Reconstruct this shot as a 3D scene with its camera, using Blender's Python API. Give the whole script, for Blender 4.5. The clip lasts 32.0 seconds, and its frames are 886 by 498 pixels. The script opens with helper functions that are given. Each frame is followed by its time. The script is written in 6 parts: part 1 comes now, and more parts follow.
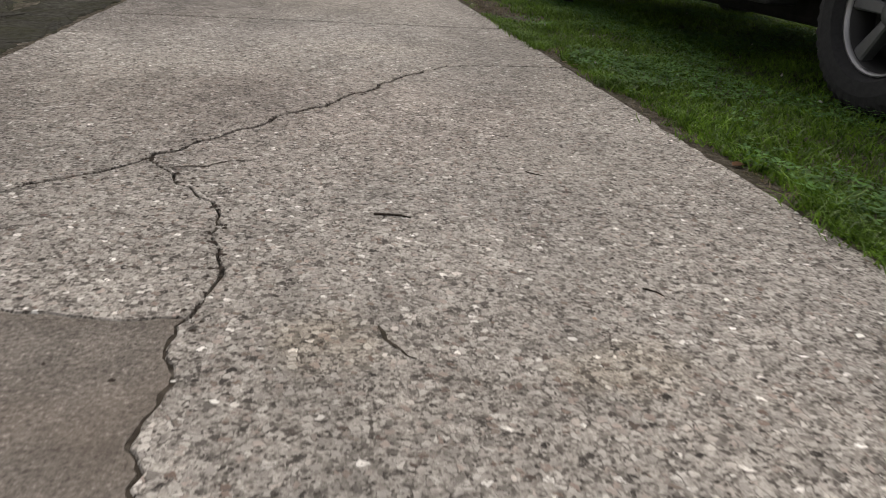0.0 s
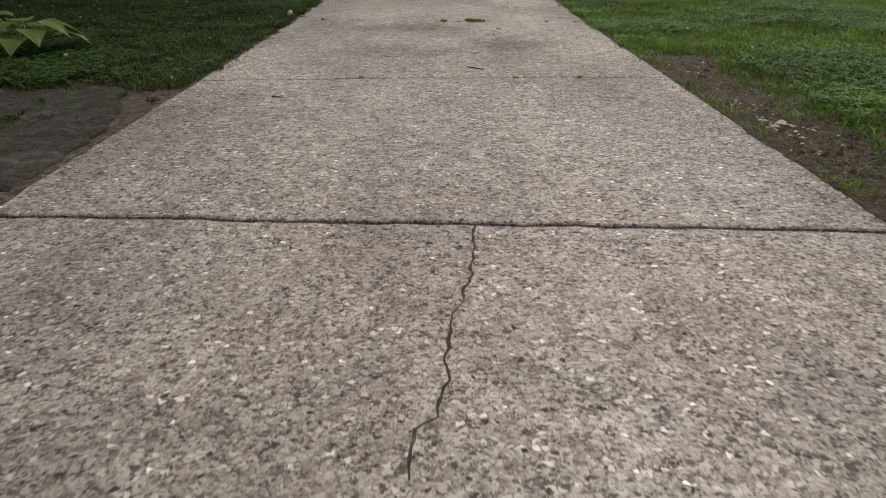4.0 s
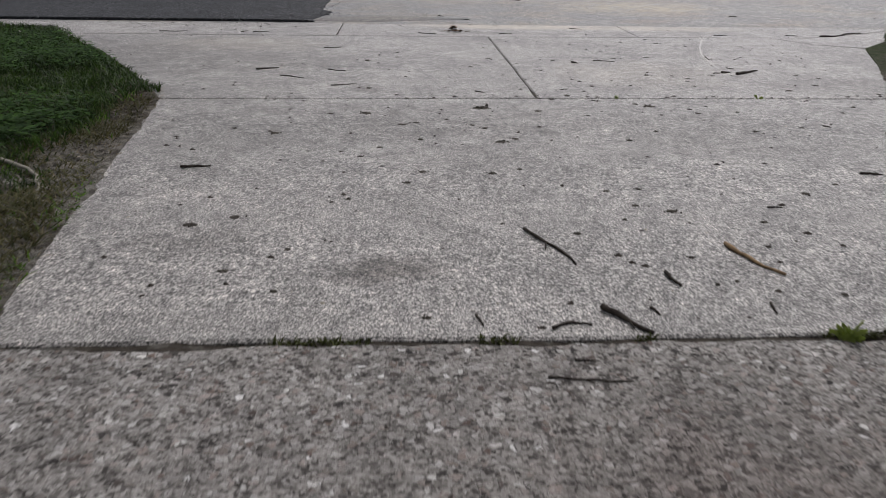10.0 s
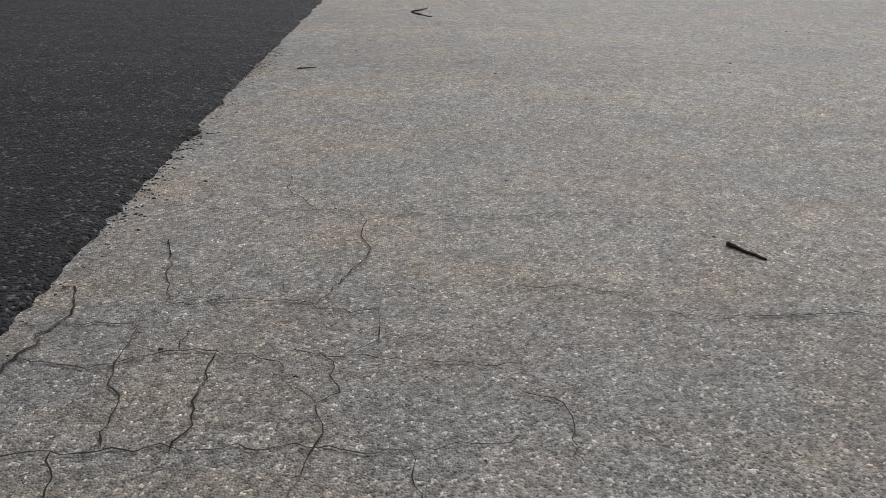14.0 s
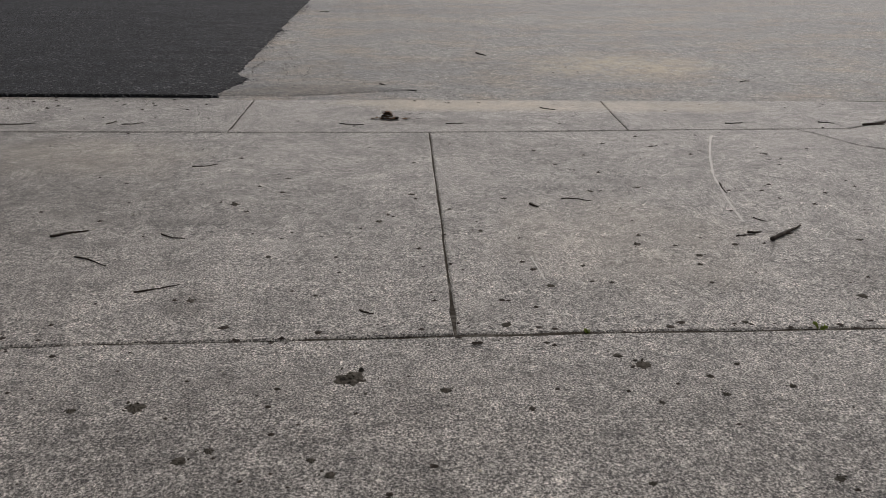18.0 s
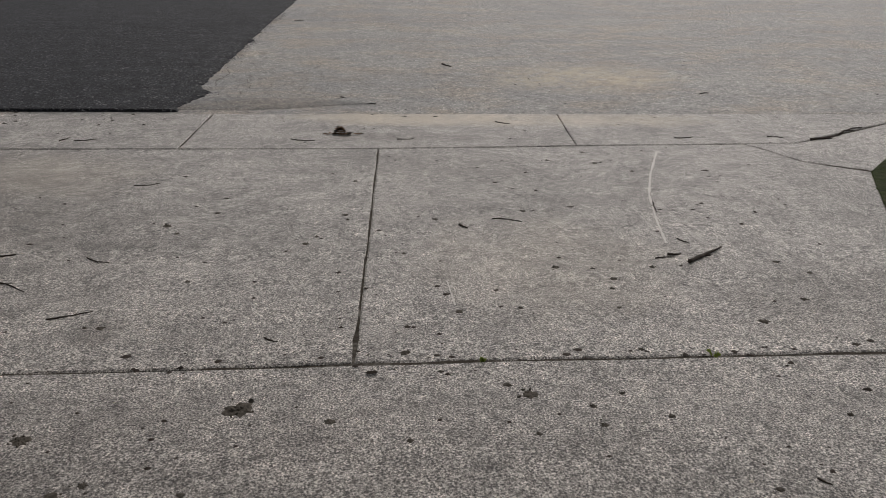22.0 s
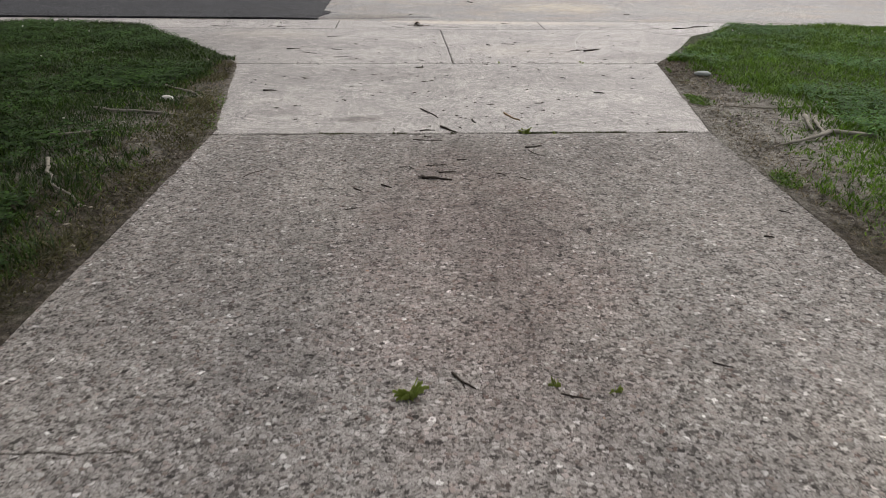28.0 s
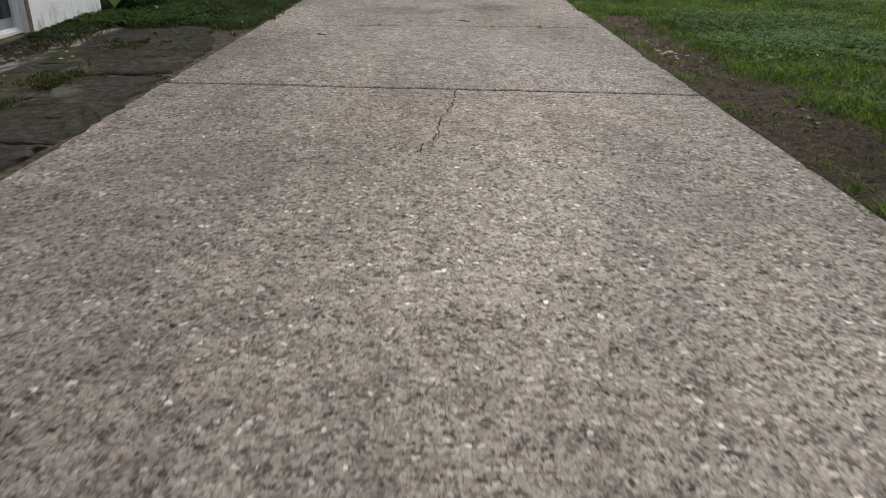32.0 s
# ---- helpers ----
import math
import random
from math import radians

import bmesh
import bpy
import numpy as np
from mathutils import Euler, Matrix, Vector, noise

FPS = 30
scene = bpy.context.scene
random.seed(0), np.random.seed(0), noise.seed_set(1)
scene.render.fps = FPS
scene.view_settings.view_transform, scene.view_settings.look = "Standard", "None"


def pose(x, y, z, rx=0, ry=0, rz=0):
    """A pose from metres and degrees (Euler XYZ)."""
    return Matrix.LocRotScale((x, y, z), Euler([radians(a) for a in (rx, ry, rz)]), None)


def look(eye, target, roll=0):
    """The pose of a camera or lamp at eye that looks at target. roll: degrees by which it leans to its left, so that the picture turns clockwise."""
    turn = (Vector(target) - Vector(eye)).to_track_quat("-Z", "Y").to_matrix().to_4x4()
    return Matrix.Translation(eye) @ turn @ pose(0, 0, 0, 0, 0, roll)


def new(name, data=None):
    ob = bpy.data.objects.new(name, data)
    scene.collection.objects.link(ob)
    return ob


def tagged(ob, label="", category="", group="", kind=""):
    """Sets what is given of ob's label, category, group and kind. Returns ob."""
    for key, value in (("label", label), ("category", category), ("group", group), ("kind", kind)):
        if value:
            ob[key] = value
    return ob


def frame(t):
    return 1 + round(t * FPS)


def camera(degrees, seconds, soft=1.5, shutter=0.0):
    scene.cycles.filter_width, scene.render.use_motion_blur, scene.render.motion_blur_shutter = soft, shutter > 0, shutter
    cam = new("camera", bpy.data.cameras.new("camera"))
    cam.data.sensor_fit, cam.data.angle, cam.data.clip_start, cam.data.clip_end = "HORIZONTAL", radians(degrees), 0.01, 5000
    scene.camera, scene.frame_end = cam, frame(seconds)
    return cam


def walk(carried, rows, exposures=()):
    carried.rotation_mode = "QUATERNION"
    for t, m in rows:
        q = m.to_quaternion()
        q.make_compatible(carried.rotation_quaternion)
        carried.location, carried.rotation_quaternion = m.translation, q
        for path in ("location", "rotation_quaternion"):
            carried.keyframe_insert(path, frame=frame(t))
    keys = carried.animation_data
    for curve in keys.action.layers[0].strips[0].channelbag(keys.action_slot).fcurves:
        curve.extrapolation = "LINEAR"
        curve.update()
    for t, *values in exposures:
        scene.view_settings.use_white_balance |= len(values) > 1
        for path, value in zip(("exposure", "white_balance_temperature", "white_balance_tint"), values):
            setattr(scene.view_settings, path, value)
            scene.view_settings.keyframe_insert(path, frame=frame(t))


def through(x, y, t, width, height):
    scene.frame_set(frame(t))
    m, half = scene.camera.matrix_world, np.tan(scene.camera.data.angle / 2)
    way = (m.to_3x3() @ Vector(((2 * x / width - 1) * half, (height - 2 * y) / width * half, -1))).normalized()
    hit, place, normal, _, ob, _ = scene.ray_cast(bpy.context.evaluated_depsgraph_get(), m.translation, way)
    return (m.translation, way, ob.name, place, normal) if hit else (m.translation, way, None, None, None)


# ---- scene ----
from mathutils import geometry

cam = camera(62.0, 32.0, soft=0.85, shutter=0.10)
PATH = [
    (0, (-0.163, -17.686, 0.602), (0.186, -15.894, -0.213), 4.1),
    (0.5, (-0.094, -16.988, 0.609), (0.174, -15.179, -0.2), 3.5),
    (1, (-0.047, -16.266, 0.619), (0.147, -14.446, -0.188), 2.6),
    (1.5, (-0.034, -15.513, 0.65), (0.097, -13.688, -0.158), 2.5),
    (2, (-0.037, -14.723, 0.689), (0.025, -12.9, -0.131), 2.3),
    (2.5, (-0.072, -13.969, 0.71), (-0.023, -12.148, -0.115), 1.9),
    (3, (-0.09, -13.197, 0.692), (-0.051, -11.373, -0.128), 0.6),
    (3.5, (-0.099, -12.417, 0.686), (-0.068, -10.59, -0.127), 0.0),
    (5.5, (-0.168, -9.115, 0.663), (-0.15, -7.278, -0.128), 0.6),
    (6, (-0.21, -8.237, 0.606), (-0.185, -6.402, -0.189), 0.7),
    (6.5, (-0.249, -7.346, 0.562), (-0.216, -5.512, -0.234), 0.6),
    (7, (-0.271, -6.447, 0.572), (-0.238, -4.623, -0.247), -0.4),
    (7.5, (-0.279, -5.556, 0.582), (-0.245, -3.736, -0.246), -0.2),
    (8, (-0.33, -4.74, 0.565), (-0.273, -2.915, -0.251), 1.2),
    (8.5, (-0.325, -3.908, 0.57), (-0.289, -2.079, -0.238), 0.7),
    (9, (-0.348, -2.976, 0.583), (-0.319, -1.146, -0.223), 0.8),
    (9.5, (-0.384, -2.01, 0.611), (-0.353, -0.18, -0.195), 0.9),
    (10, (-0.41, -1.077, 0.641), (-0.381, 0.751, -0.168), 0.7),
    (10.5, (-0.437, -0.133, 0.675), (-0.414, 1.693, -0.141), 0.2),
    (11, (-0.479, 0.787, 0.722), (-0.443, 2.607, -0.105), 0.6),
    (11.5, (-0.487, 1.731, 0.734), (-0.451, 3.553, -0.091), 0.5),
    (12, (-0.464, 2.68, 0.746), (-0.44, 4.504, -0.076), 0.3),
    (12.5, (-0.475, 3.675, 0.791), (-0.448, 5.498, -0.032), 0.4),
    (13, (-0.481, 4.277, 0.782), (-0.457, 6.103, -0.034), 0.4),
    (13.5, (-0.467, 4.528, 0.773), (-0.446, 6.354, -0.042), 0.3),
    (14, (-0.449, 4.524, 0.768), (-0.429, 6.351, -0.045), 0.4),
    (14.5, (-0.435, 4.271, 0.778), (-0.41, 6.098, -0.035), 0.4),
    (15, (-0.425, 3.783, 0.79), (-0.393, 5.61, -0.023), 0.5),
    (15.5, (-0.406, 3.077, 0.809), (-0.372, 4.905, -0.002), 0.5),
    (17.5, (-0.083, 0.465, 0.9), (-0.041, 2.294, 0.091), 0.4),
    (18, (-0.05, 0.363, 0.919), (-0.008, 2.192, 0.11), 0.5),
    (18.5, (-0.055, 0.342, 0.925), (-0.012, 2.17, 0.115), 0.5),
    (19, (-0.074, 0.344, 0.937), (-0.031, 2.172, 0.126), 0.5),
    (19.5, (-0.032, 0.354, 0.941), (0.009, 2.183, 0.132), 0.5),
    (20, (0.045, 0.364, 0.951), (0.089, 2.192, 0.141), 0.5),
    (20.5, (0.077, 0.371, 0.961), (0.122, 2.199, 0.152), 0.5),
    (21, (0.096, 0.371, 0.971), (0.141, 2.199, 0.161), 0.5),
    (21.5, (0.14, 0.369, 0.988), (0.184, 2.198, 0.179), 0.5),
    (22, (0.206, 0.358, 1.002), (0.251, 2.187, 0.195), 0.4),
    (22.5, (0.282, 0.319, 1.015), (0.328, 2.148, 0.208), 0.4),
    (23, (0.341, 0.242, 1.022), (0.39, 2.071, 0.213), 0.5),
    (23.5, (0.387, 0.106, 1.023), (0.436, 1.935, 0.214), 0.5),
    (24, (0.399, -0.084, 1.018), (0.449, 1.744, 0.209), 0.5),
    (24.5, (0.375, -0.331, 1.011), (0.423, 1.497, 0.202), 0.4),
    (26.5, (0.041, -1.765, 0.99), (0.091, 0.058, 0.17), 1.2),
    (27, (-0.043, -2.192, 0.965), (0.002, -0.367, 0.147), 1.0),
    (27.5, (-0.117, -2.743, 0.944), (-0.071, -0.919, 0.126), 0.8),
    (28, (-0.166, -3.407, 0.925), (-0.123, -1.582, 0.108), 0.6),
    (28.5, (-0.196, -4.199, 0.907), (-0.154, -2.374, 0.09), 0.6),
    (29, (-0.207, -5.236, 0.905), (-0.171, -3.412, 0.085), 0.3),
    (29.5, (-0.195, -6.325, 0.859), (-0.169, -4.5, 0.042), 0.0),
    (30, (-0.185, -7.582, 0.846), (-0.161, -5.761, 0.019), -0.3),
    (30.5, (-0.175, -8.963, 0.808), (-0.138, -7.142, -0.019), 1.0),
    (31, (-0.153, -10.288, 0.756), (-0.115, -8.467, -0.07), 0.8),
    (31.5, (-0.126, -11.73, 0.743), (-0.097, -9.913, -0.092), 0.6),
    (32, (-0.114, -13.06, 0.688), (-0.075, -11.241, -0.143), 0.9),
]
# seconds, stops, kelvin, tint: the camera meters and balances as it goes
EXPOSURES = [(0.0, 0.46, 6900, 13), (3.5, 0.52, 6900, 13), (6.0, 0.46, 6600, 13), (7.4, 0.39, 6350, 12), (9.0, 0.5, 6200, 13), (10.2, 0.03, 6200, 14), (11.2, -0.14, 6350, 14), (13.5, -0.05, 6400, 11), (14.4, -0.04, 6500, 11), (15.2, 0.02, 6650, 13), (18.0, -0.22, 6550, 13), (24.5, -0.12, 6600, 12), (26.5, 0.16, 6550, 14), (28.0, 0.46, 6550, 13), (29.5, 0.68, 6500, 13), (30.6, 0.63, 6600, 13), (32.0, 0.43, 6750, 12)]
walk(cam, [(t, look(eye, target, roll)) for t, eye, target, roll in PATH], exposures=EXPOSURES)

# ---- light: an overcast sky, brightest over the street ----
world = bpy.data.worlds.new("sky")
scene.world = world
world.use_nodes = True
wt = world.node_tree
sky = wt.nodes.new("ShaderNodeTexSky")
sky.sky_type = "NISHITA"
sky.sun_disc = False
sky.sun_elevation, sky.sun_rotation = radians(52), radians(23)
sky.air_density, sky.dust_density = 1.0, 3.0
pale = wt.nodes.new("ShaderNodeHueSaturation")
pale.inputs["Saturation"].default_value = 0.22
wt.links.new(sky.outputs[0], pale.inputs["Color"])
wt.links.new(pale.outputs[0], wt.nodes["Background"].inputs["Color"])
wt.nodes["Background"].inputs["Strength"].default_value = 0.115
sun = new("sun", bpy.data.lights.new("sun", "SUN"))
sun.data.energy, sun.data.angle, sun.data.color = 1.2, radians(30), (1.0, 0.95, 0.88)
sun.matrix_world = look((5, 12, 17), (0, 0, 0))


# ---- materials ----
class Mat:
    """A node material, built up call by call."""

    def __init__(self, name, rough=0.8, spec=0.4, metal=0.0):
        self.m = bpy.data.materials.new(name)
        self.m.use_nodes = True
        self.t = self.m.node_tree
        self.b = self.t.nodes["Principled BSDF"]
        self.b.inputs["Roughness"].default_value = rough
        self.b.inputs["Specular IOR Level"].default_value = spec
        self.b.inputs["Metallic"].default_value = metal
        self.co = self.t.nodes.new("ShaderNodeTexCoord").outputs["Object"]

    def put(self, value, socket):
        if isinstance(value, (int, float)):
            socket.default_value = value
        elif isinstance(value, tuple):
            socket.default_value = (*value, 1.0)[: len(socket.default_value)]
        else:
            self.t.links.new(value, socket)

    def stretch(self, x, y, z):
        n = self.t.nodes.new("ShaderNodeVectorMath")
        n.operation = "MULTIPLY"
        self.t.links.new(self.co, n.inputs[0])
        n.inputs[1].default_value = (x, y, z)
        return n.outputs[0]

    def noise(self, scale, detail=3.0, rough=0.6, at=None):
        n = self.t.nodes.new("ShaderNodeTexNoise")
        self.t.links.new(at or self.co, n.inputs["Vector"])
        for key, value in (("Scale", scale), ("Detail", detail), ("Roughness", rough)):
            n.inputs[key].default_value = value
        return n.outputs["Fac"]

    def warp(self, scale, amount):
        n = self.t.nodes.new("ShaderNodeTexNoise")
        self.t.links.new(self.co, n.inputs["Vector"])
        n.inputs["Scale"].default_value = scale
        n.inputs["Detail"].default_value = 3.0
        k = self.t.nodes.new("ShaderNodeVectorMath")
        k.operation = "MULTIPLY_ADD"
        self.t.links.new(n.outputs["Color"], k.inputs[0])
        k.inputs[1].default_value = (amount, amount, amount)
        self.t.links.new(self.co, k.inputs[2])
        return k.outputs[0]

    def cells(self, scale, feature="F1", rand=1.0, at=None):
        n = self.t.nodes.new("ShaderNodeTexVoronoi")
        n.feature = feature
        self.t.links.new(at or self.co, n.inputs["Vector"])
        n.inputs["Scale"].default_value = scale
        n.inputs["Randomness"].default_value = rand
        return n

    def ramp(self, fac, *stops):
        n = self.t.nodes.new("ShaderNodeValToRGB")
        self.put(fac, n.inputs[0])
        while len(n.color_ramp.elements) < len(stops):
            n.color_ramp.elements.new(0.5)
        for e, (at, c) in zip(n.color_ramp.elements, stops):
            e.position, e.color = at, (c, c, c, 1) if isinstance(c, (int, float)) else (*c, 1)
        return n.outputs[0]

    def mix(self, fac, a, b, kind="MIX"):
        n = self.t.nodes.new("ShaderNodeMix")
        n.data_type, n.blend_type = "RGBA", kind
        for value, socket in ((fac, n.inputs[0]), (a, n.inputs[6]), (b, n.inputs[7])):
            self.put(value, socket)
        return n.outputs[2]

    def sum(self, a, b, kind="ADD"):
        n = self.t.nodes.new("ShaderNodeMath")
        n.operation = kind
        self.put(a, n.inputs[0])
        self.put(b, n.inputs[1])
        return n.outputs[0]

    def blots(self, places, ragged=0.5, scale=4.0):
        """Stains with soft ragged rims: the strongest of several ellipses (x, y, half length across, half length along, strength)."""
        xyz, grain, total = self.separate(self.co), self.noise(scale, 6.0, 0.7), None
        for x, y, rx, ry, k in places:
            far = self.sum(self.sum(self.sum(self.sum(xyz[0], -x), 1 / rx, "MULTIPLY"), 2.0, "POWER"), self.sum(self.sum(self.sum(xyz[1], -y), 1 / ry, "MULTIPLY"), 2.0, "POWER"))
            far = self.sum(far, self.sum(self.sum(grain, -0.5), 4 * ragged, "MULTIPLY"))
            one = self.sum(self.ramp(far, (0.0, 1.0), (1.0, 0.0)), k, "MULTIPLY")
            total = one if total is None else self.sum(total, one, "MAXIMUM")
        return total

    def per_object(self):
        return self.t.nodes.new("ShaderNodeObjectInfo").outputs["Random"]

    def per_island(self):
        return self.t.nodes.new("ShaderNodeNewGeometry").outputs["Random Per Island"]

    def separate(self, vector):
        n = self.t.nodes.new("ShaderNodeSeparateXYZ")
        self.t.links.new(vector, n.inputs[0])
        return n.outputs

    def bump(self, height, strength=0.5, distance=0.01, under=None):
        n = self.t.nodes.new("ShaderNodeBump")
        n.inputs["Strength"].default_value = strength
        n.inputs["Distance"].default_value = distance
        self.put(height, n.inputs["Height"])
        if under is not None:
            self.t.links.new(under, n.inputs["Normal"])
        self.t.links.new(n.outputs[0], self.b.inputs["Normal"])
        return n.outputs[0]

    def colour(self, value):
        self.put(value, self.b.inputs["Base Color"])
        return self

    def rough(self, value):
        self.put(value, self.b.inputs["Roughness"])


# grime stains; the blot at (-1.2, -11.8) paints in shade from the house
DRIVE_GRIME_SHADE = [(-0.15, -1.6, 1.0, 1.9, 0.42), (-0.2, -3.6, 0.6, 1.1, 0.40), (-0.30, -6.05, 0.50, 0.30, 0.7), (-0.33, -7.15, 0.45, 0.28, 0.75), (0.35, -6.9, 0.28, 0.35, 0.5), (-0.25, -3.3, 0.42, 1.5, 0.6), (0.02, -1.2, 0.45, 0.65, 0.7), (-0.85, -1.1, 0.55, 1.3, 0.54), (-0.1, -0.4, 1.3, 0.55, 0.5),
               (-1.2, -11.8, 1.0, 2.4, 0.85), (-1.4, -15.4, 0.5, 1.5, 0.6), (-1.2, -8.9, 0.6, 1.0, 0.6), (1.15, -11.6, 0.35, 2.0, 0.45), (-0.6, -14.9, 0.5, 0.3, 0.35), (0.62, -2.06, 0.05, 0.04, 0.9)]
DRIVE_PALE = [(-0.2, -11.3, 0.8, 1.3, 0.55), (-0.3, -5.2, 0.7, 0.6, 0.45), (0.72, -3.9, 0.30, 2.0, 0.8), (-0.31, -6.62, 0.40, 0.16, 0.7), (0.03, -5.95, 0.10, 0.06, 1.0), (0.2, -14.0, 0.4, 0.25, 0.6), (-0.85, -4.6, 0.28, 1.2, 0.5), (0.5, -10.8, 0.5, 0.9, 0.4)]
DRIVE_RUST = [(-0.14, -16.7, 0.12, 0.10, 0.3), (0.31, -16.8, 0.14, 0.09, 0.3), (-0.51, -4.5, 0.22, 0.35, 0.25)]
DRIVE_ROSE = [(0.0, -1.3, 0.5, 1.2, 0.9), (0.2, -3.5, 0.35, 1.2, 0.8), (0.1, -10.2, 0.8, 0.7, 0.5), (-0.1, -15.2, 0.9, 0.8, 0.4)]
# dirt stains, and wide blots left of x -1.2 that paint in shade
APRON_GRIME_SHADE = [(-1.7, 3.0, 0.9, 0.9, 0.62), (-1.1, 1.5, 0.5, 0.5, 0.3), (1.34, 2.24, 0.28, 0.22, 0.5), (-0.69, 2.14, 0.09, 0.12, 0.6), (-0.57, 1.64, 0.14, 0.08, 0.5), (-0.1, 1.56, 0.3, 0.2, 0.4), (-0.95, 0.42, 0.16, 0.1, 0.5), (-2.1, 3.1, 1.0, 1.2, 0.7), (-1.3, 2.4, 0.6, 0.9, 0.3), (-0.49, 0.27, 0.17, 0.09, 1.0), (-1.2, 2.8, 0.6, 0.35, 0.45), (-0.3, 1.5, 1.0, 0.35, 0.45), (0.5, 1.4, 0.6, 0.4, 0.35), (1.5, 2.4, 0.28, 0.22, 0.5), (-0.2, 1.05, 0.4, 0.3, 0.3), (0.3, 3.7, 0.5, 0.25, 0.25), (0.1, 4.3, 0.5, 0.12, 0.4)]
APRON_SAND = [(-0.13, 4.92, 0.5, 0.14, 1.0), (0.7, 4.70, 0.3, 0.12, 0.9), (0.35, 4.78, 0.95, 0.24, 1.0), (-0.2, 4.84, 0.5, 0.16, 0.9), (1.3, 4.76, 0.8, 0.22, 0.8), (0.6, 2.6, 0.5, 0.5, 0.25), (-1.6, 3.6, 0.6, 0.4, 0.3)]


def make_aggregate():
    m = Mat("exposed_aggregate", 0.8, 0.14)
    bent = m.warp(90.0, 0.016)
    big, small = m.cells(82.0, at=bent), m.cells(190.0)
    edge = m.cells(82.0, "DISTANCE_TO_EDGE", at=bent)
    pick = m.separate(big.outputs["Color"])
    stone = m.ramp(pick[0], (0.0, (0.035, 0.031, 0.028)), (0.16, (0.09, 0.081, 0.072)), (0.30, (0.25, 0.232, 0.21)), (0.62, (0.40, 0.376, 0.343)), (0.93, (0.50, 0.472, 0.432)), (0.97, (0.66, 0.63, 0.585)), (1.0, (0.90, 0.87, 0.82)))
    warm = m.mix(m.ramp(pick[1], (0.6, 0.0), (0.95, 0.5)), stone, (0.29, 0.205, 0.165))
    sand = m.ramp(m.separate(small.outputs["Color"])[0], (0.0, (0.055, 0.049, 0.043)), (0.45, (0.20, 0.183, 0.163)), (1.0, (0.42, 0.395, 0.357)))
    bare_stone = m.sum(m.ramp(edge.outputs["Distance"], (0.05, 0.0), (0.14, 1.0)), m.ramp(pick[2], (0.42, 0.0), (0.52, 1.0)), "MULTIPLY")
    fresh = m.mix(bare_stone, sand, warm)
    # wear: some places have lost their stones and show plain mortar
    worn = m.ramp(m.noise(1.3, 5.0, 0.65), (0.56, 0.0), (0.74, 0.45))
    mortar = m.ramp(m.noise(150.0, 5.0, 0.75), (0.36, (0.09, 0.08, 0.069)), (0.47, (0.33, 0.306, 0.273)), (0.55, (0.42, 0.393, 0.355)), (0.66, (0.60, 0.57, 0.52)))
    cover = m.ramp(m.noise(30.0, 5.0, 0.7), (0.50, 0.0), (0.60, 0.75))
    face = m.mix(m.sum(worn, cover, "MAXIMUM"), fresh, mortar)
    tint = m.mix(m.ramp(m.noise(0.55, 2.0), (0.35, 0.0), (0.7, 1.0)), (0.95, 0.95, 0.965), (1.04, 1.025, 1.01))
    face = m.mix(1.0, face, m.mix(1.0, tint, (1.085, 1.10, 1.12), "MULTIPLY"), "MULTIPLY")
    dirt = m.ramp(m.noise(0.9, 6.0, 0.7, m.stretch(1.3, 0.6, 1)), (0.42, 1.0), (0.62, 0.66))
    face = m.mix(1.0, face, dirt, "MULTIPLY")
    face = m.mix(1.0, face, m.ramp(m.noise(13.0, 5.0, 0.75), (0.34, 0.74), (0.5, 1.0), (0.66, 1.16)), "MULTIPLY")
    hollows = m.cells(36.0, at=m.warp(55.0, 0.03))
    hollow = m.sum(m.ramp(hollows.outputs["Distance"], (0.12, 1.0), (0.30, 0.0)), m.ramp(m.separate(hollows.outputs["Color"])[1], (0.55, 0.0), (0.62, 0.65)), "MULTIPLY")
    face = m.mix(hollow, face, (0.06, 0.053, 0.047))
    pits = m.cells(66.0)
    pit = m.sum(m.ramp(pits.outputs["Distance"], (0.10, 1.0), (0.28, 0.0)), m.ramp(m.separate(pits.outputs["Color"])[2], (0.36, 0.0), (0.40, 0.78)), "MULTIPLY")
    face = m.mix(pit, face, (0.055, 0.047, 0.040))
    # oil and tyre grime down the middle, house shade painted in on the left, pale scoured places, rusty and yellow
    # lichen tints
    face = m.mix(m.blots(DRIVE_GRIME_SHADE, 0.55), face, m.mix(1.0, face, (0.50, 0.49, 0.50), "MULTIPLY"))
    face = m.mix(m.blots(DRIVE_PALE, 0.6), face, m.mix(1.0, face, (1.28, 1.26, 1.22), "MULTIPLY"))
    face = m.mix(m.blots(DRIVE_RUST, 0.8, 9.0), face, m.mix(1.0, face, (1.02, 0.91, 0.70), "MULTIPLY"))
    face = m.mix(m.blots(DRIVE_ROSE, 0.7), face, m.mix(1.0, face, (1.05, 0.965, 0.955), "MULTIPLY"))
    m.colour(face)
    m.rough(m.ramp(m.noise(30.0), (0.3, 0.74), (0.7, 0.92)))
    first = m.bump(bare_stone, 0.55, 0.004)
    second = m.bump(m.noise(220.0, 3.0), 0.6, 0.003, first)
    m.bump(m.sum(1.0, pit, "SUBTRACT"), 0.5, 0.004, second)
    return m.m


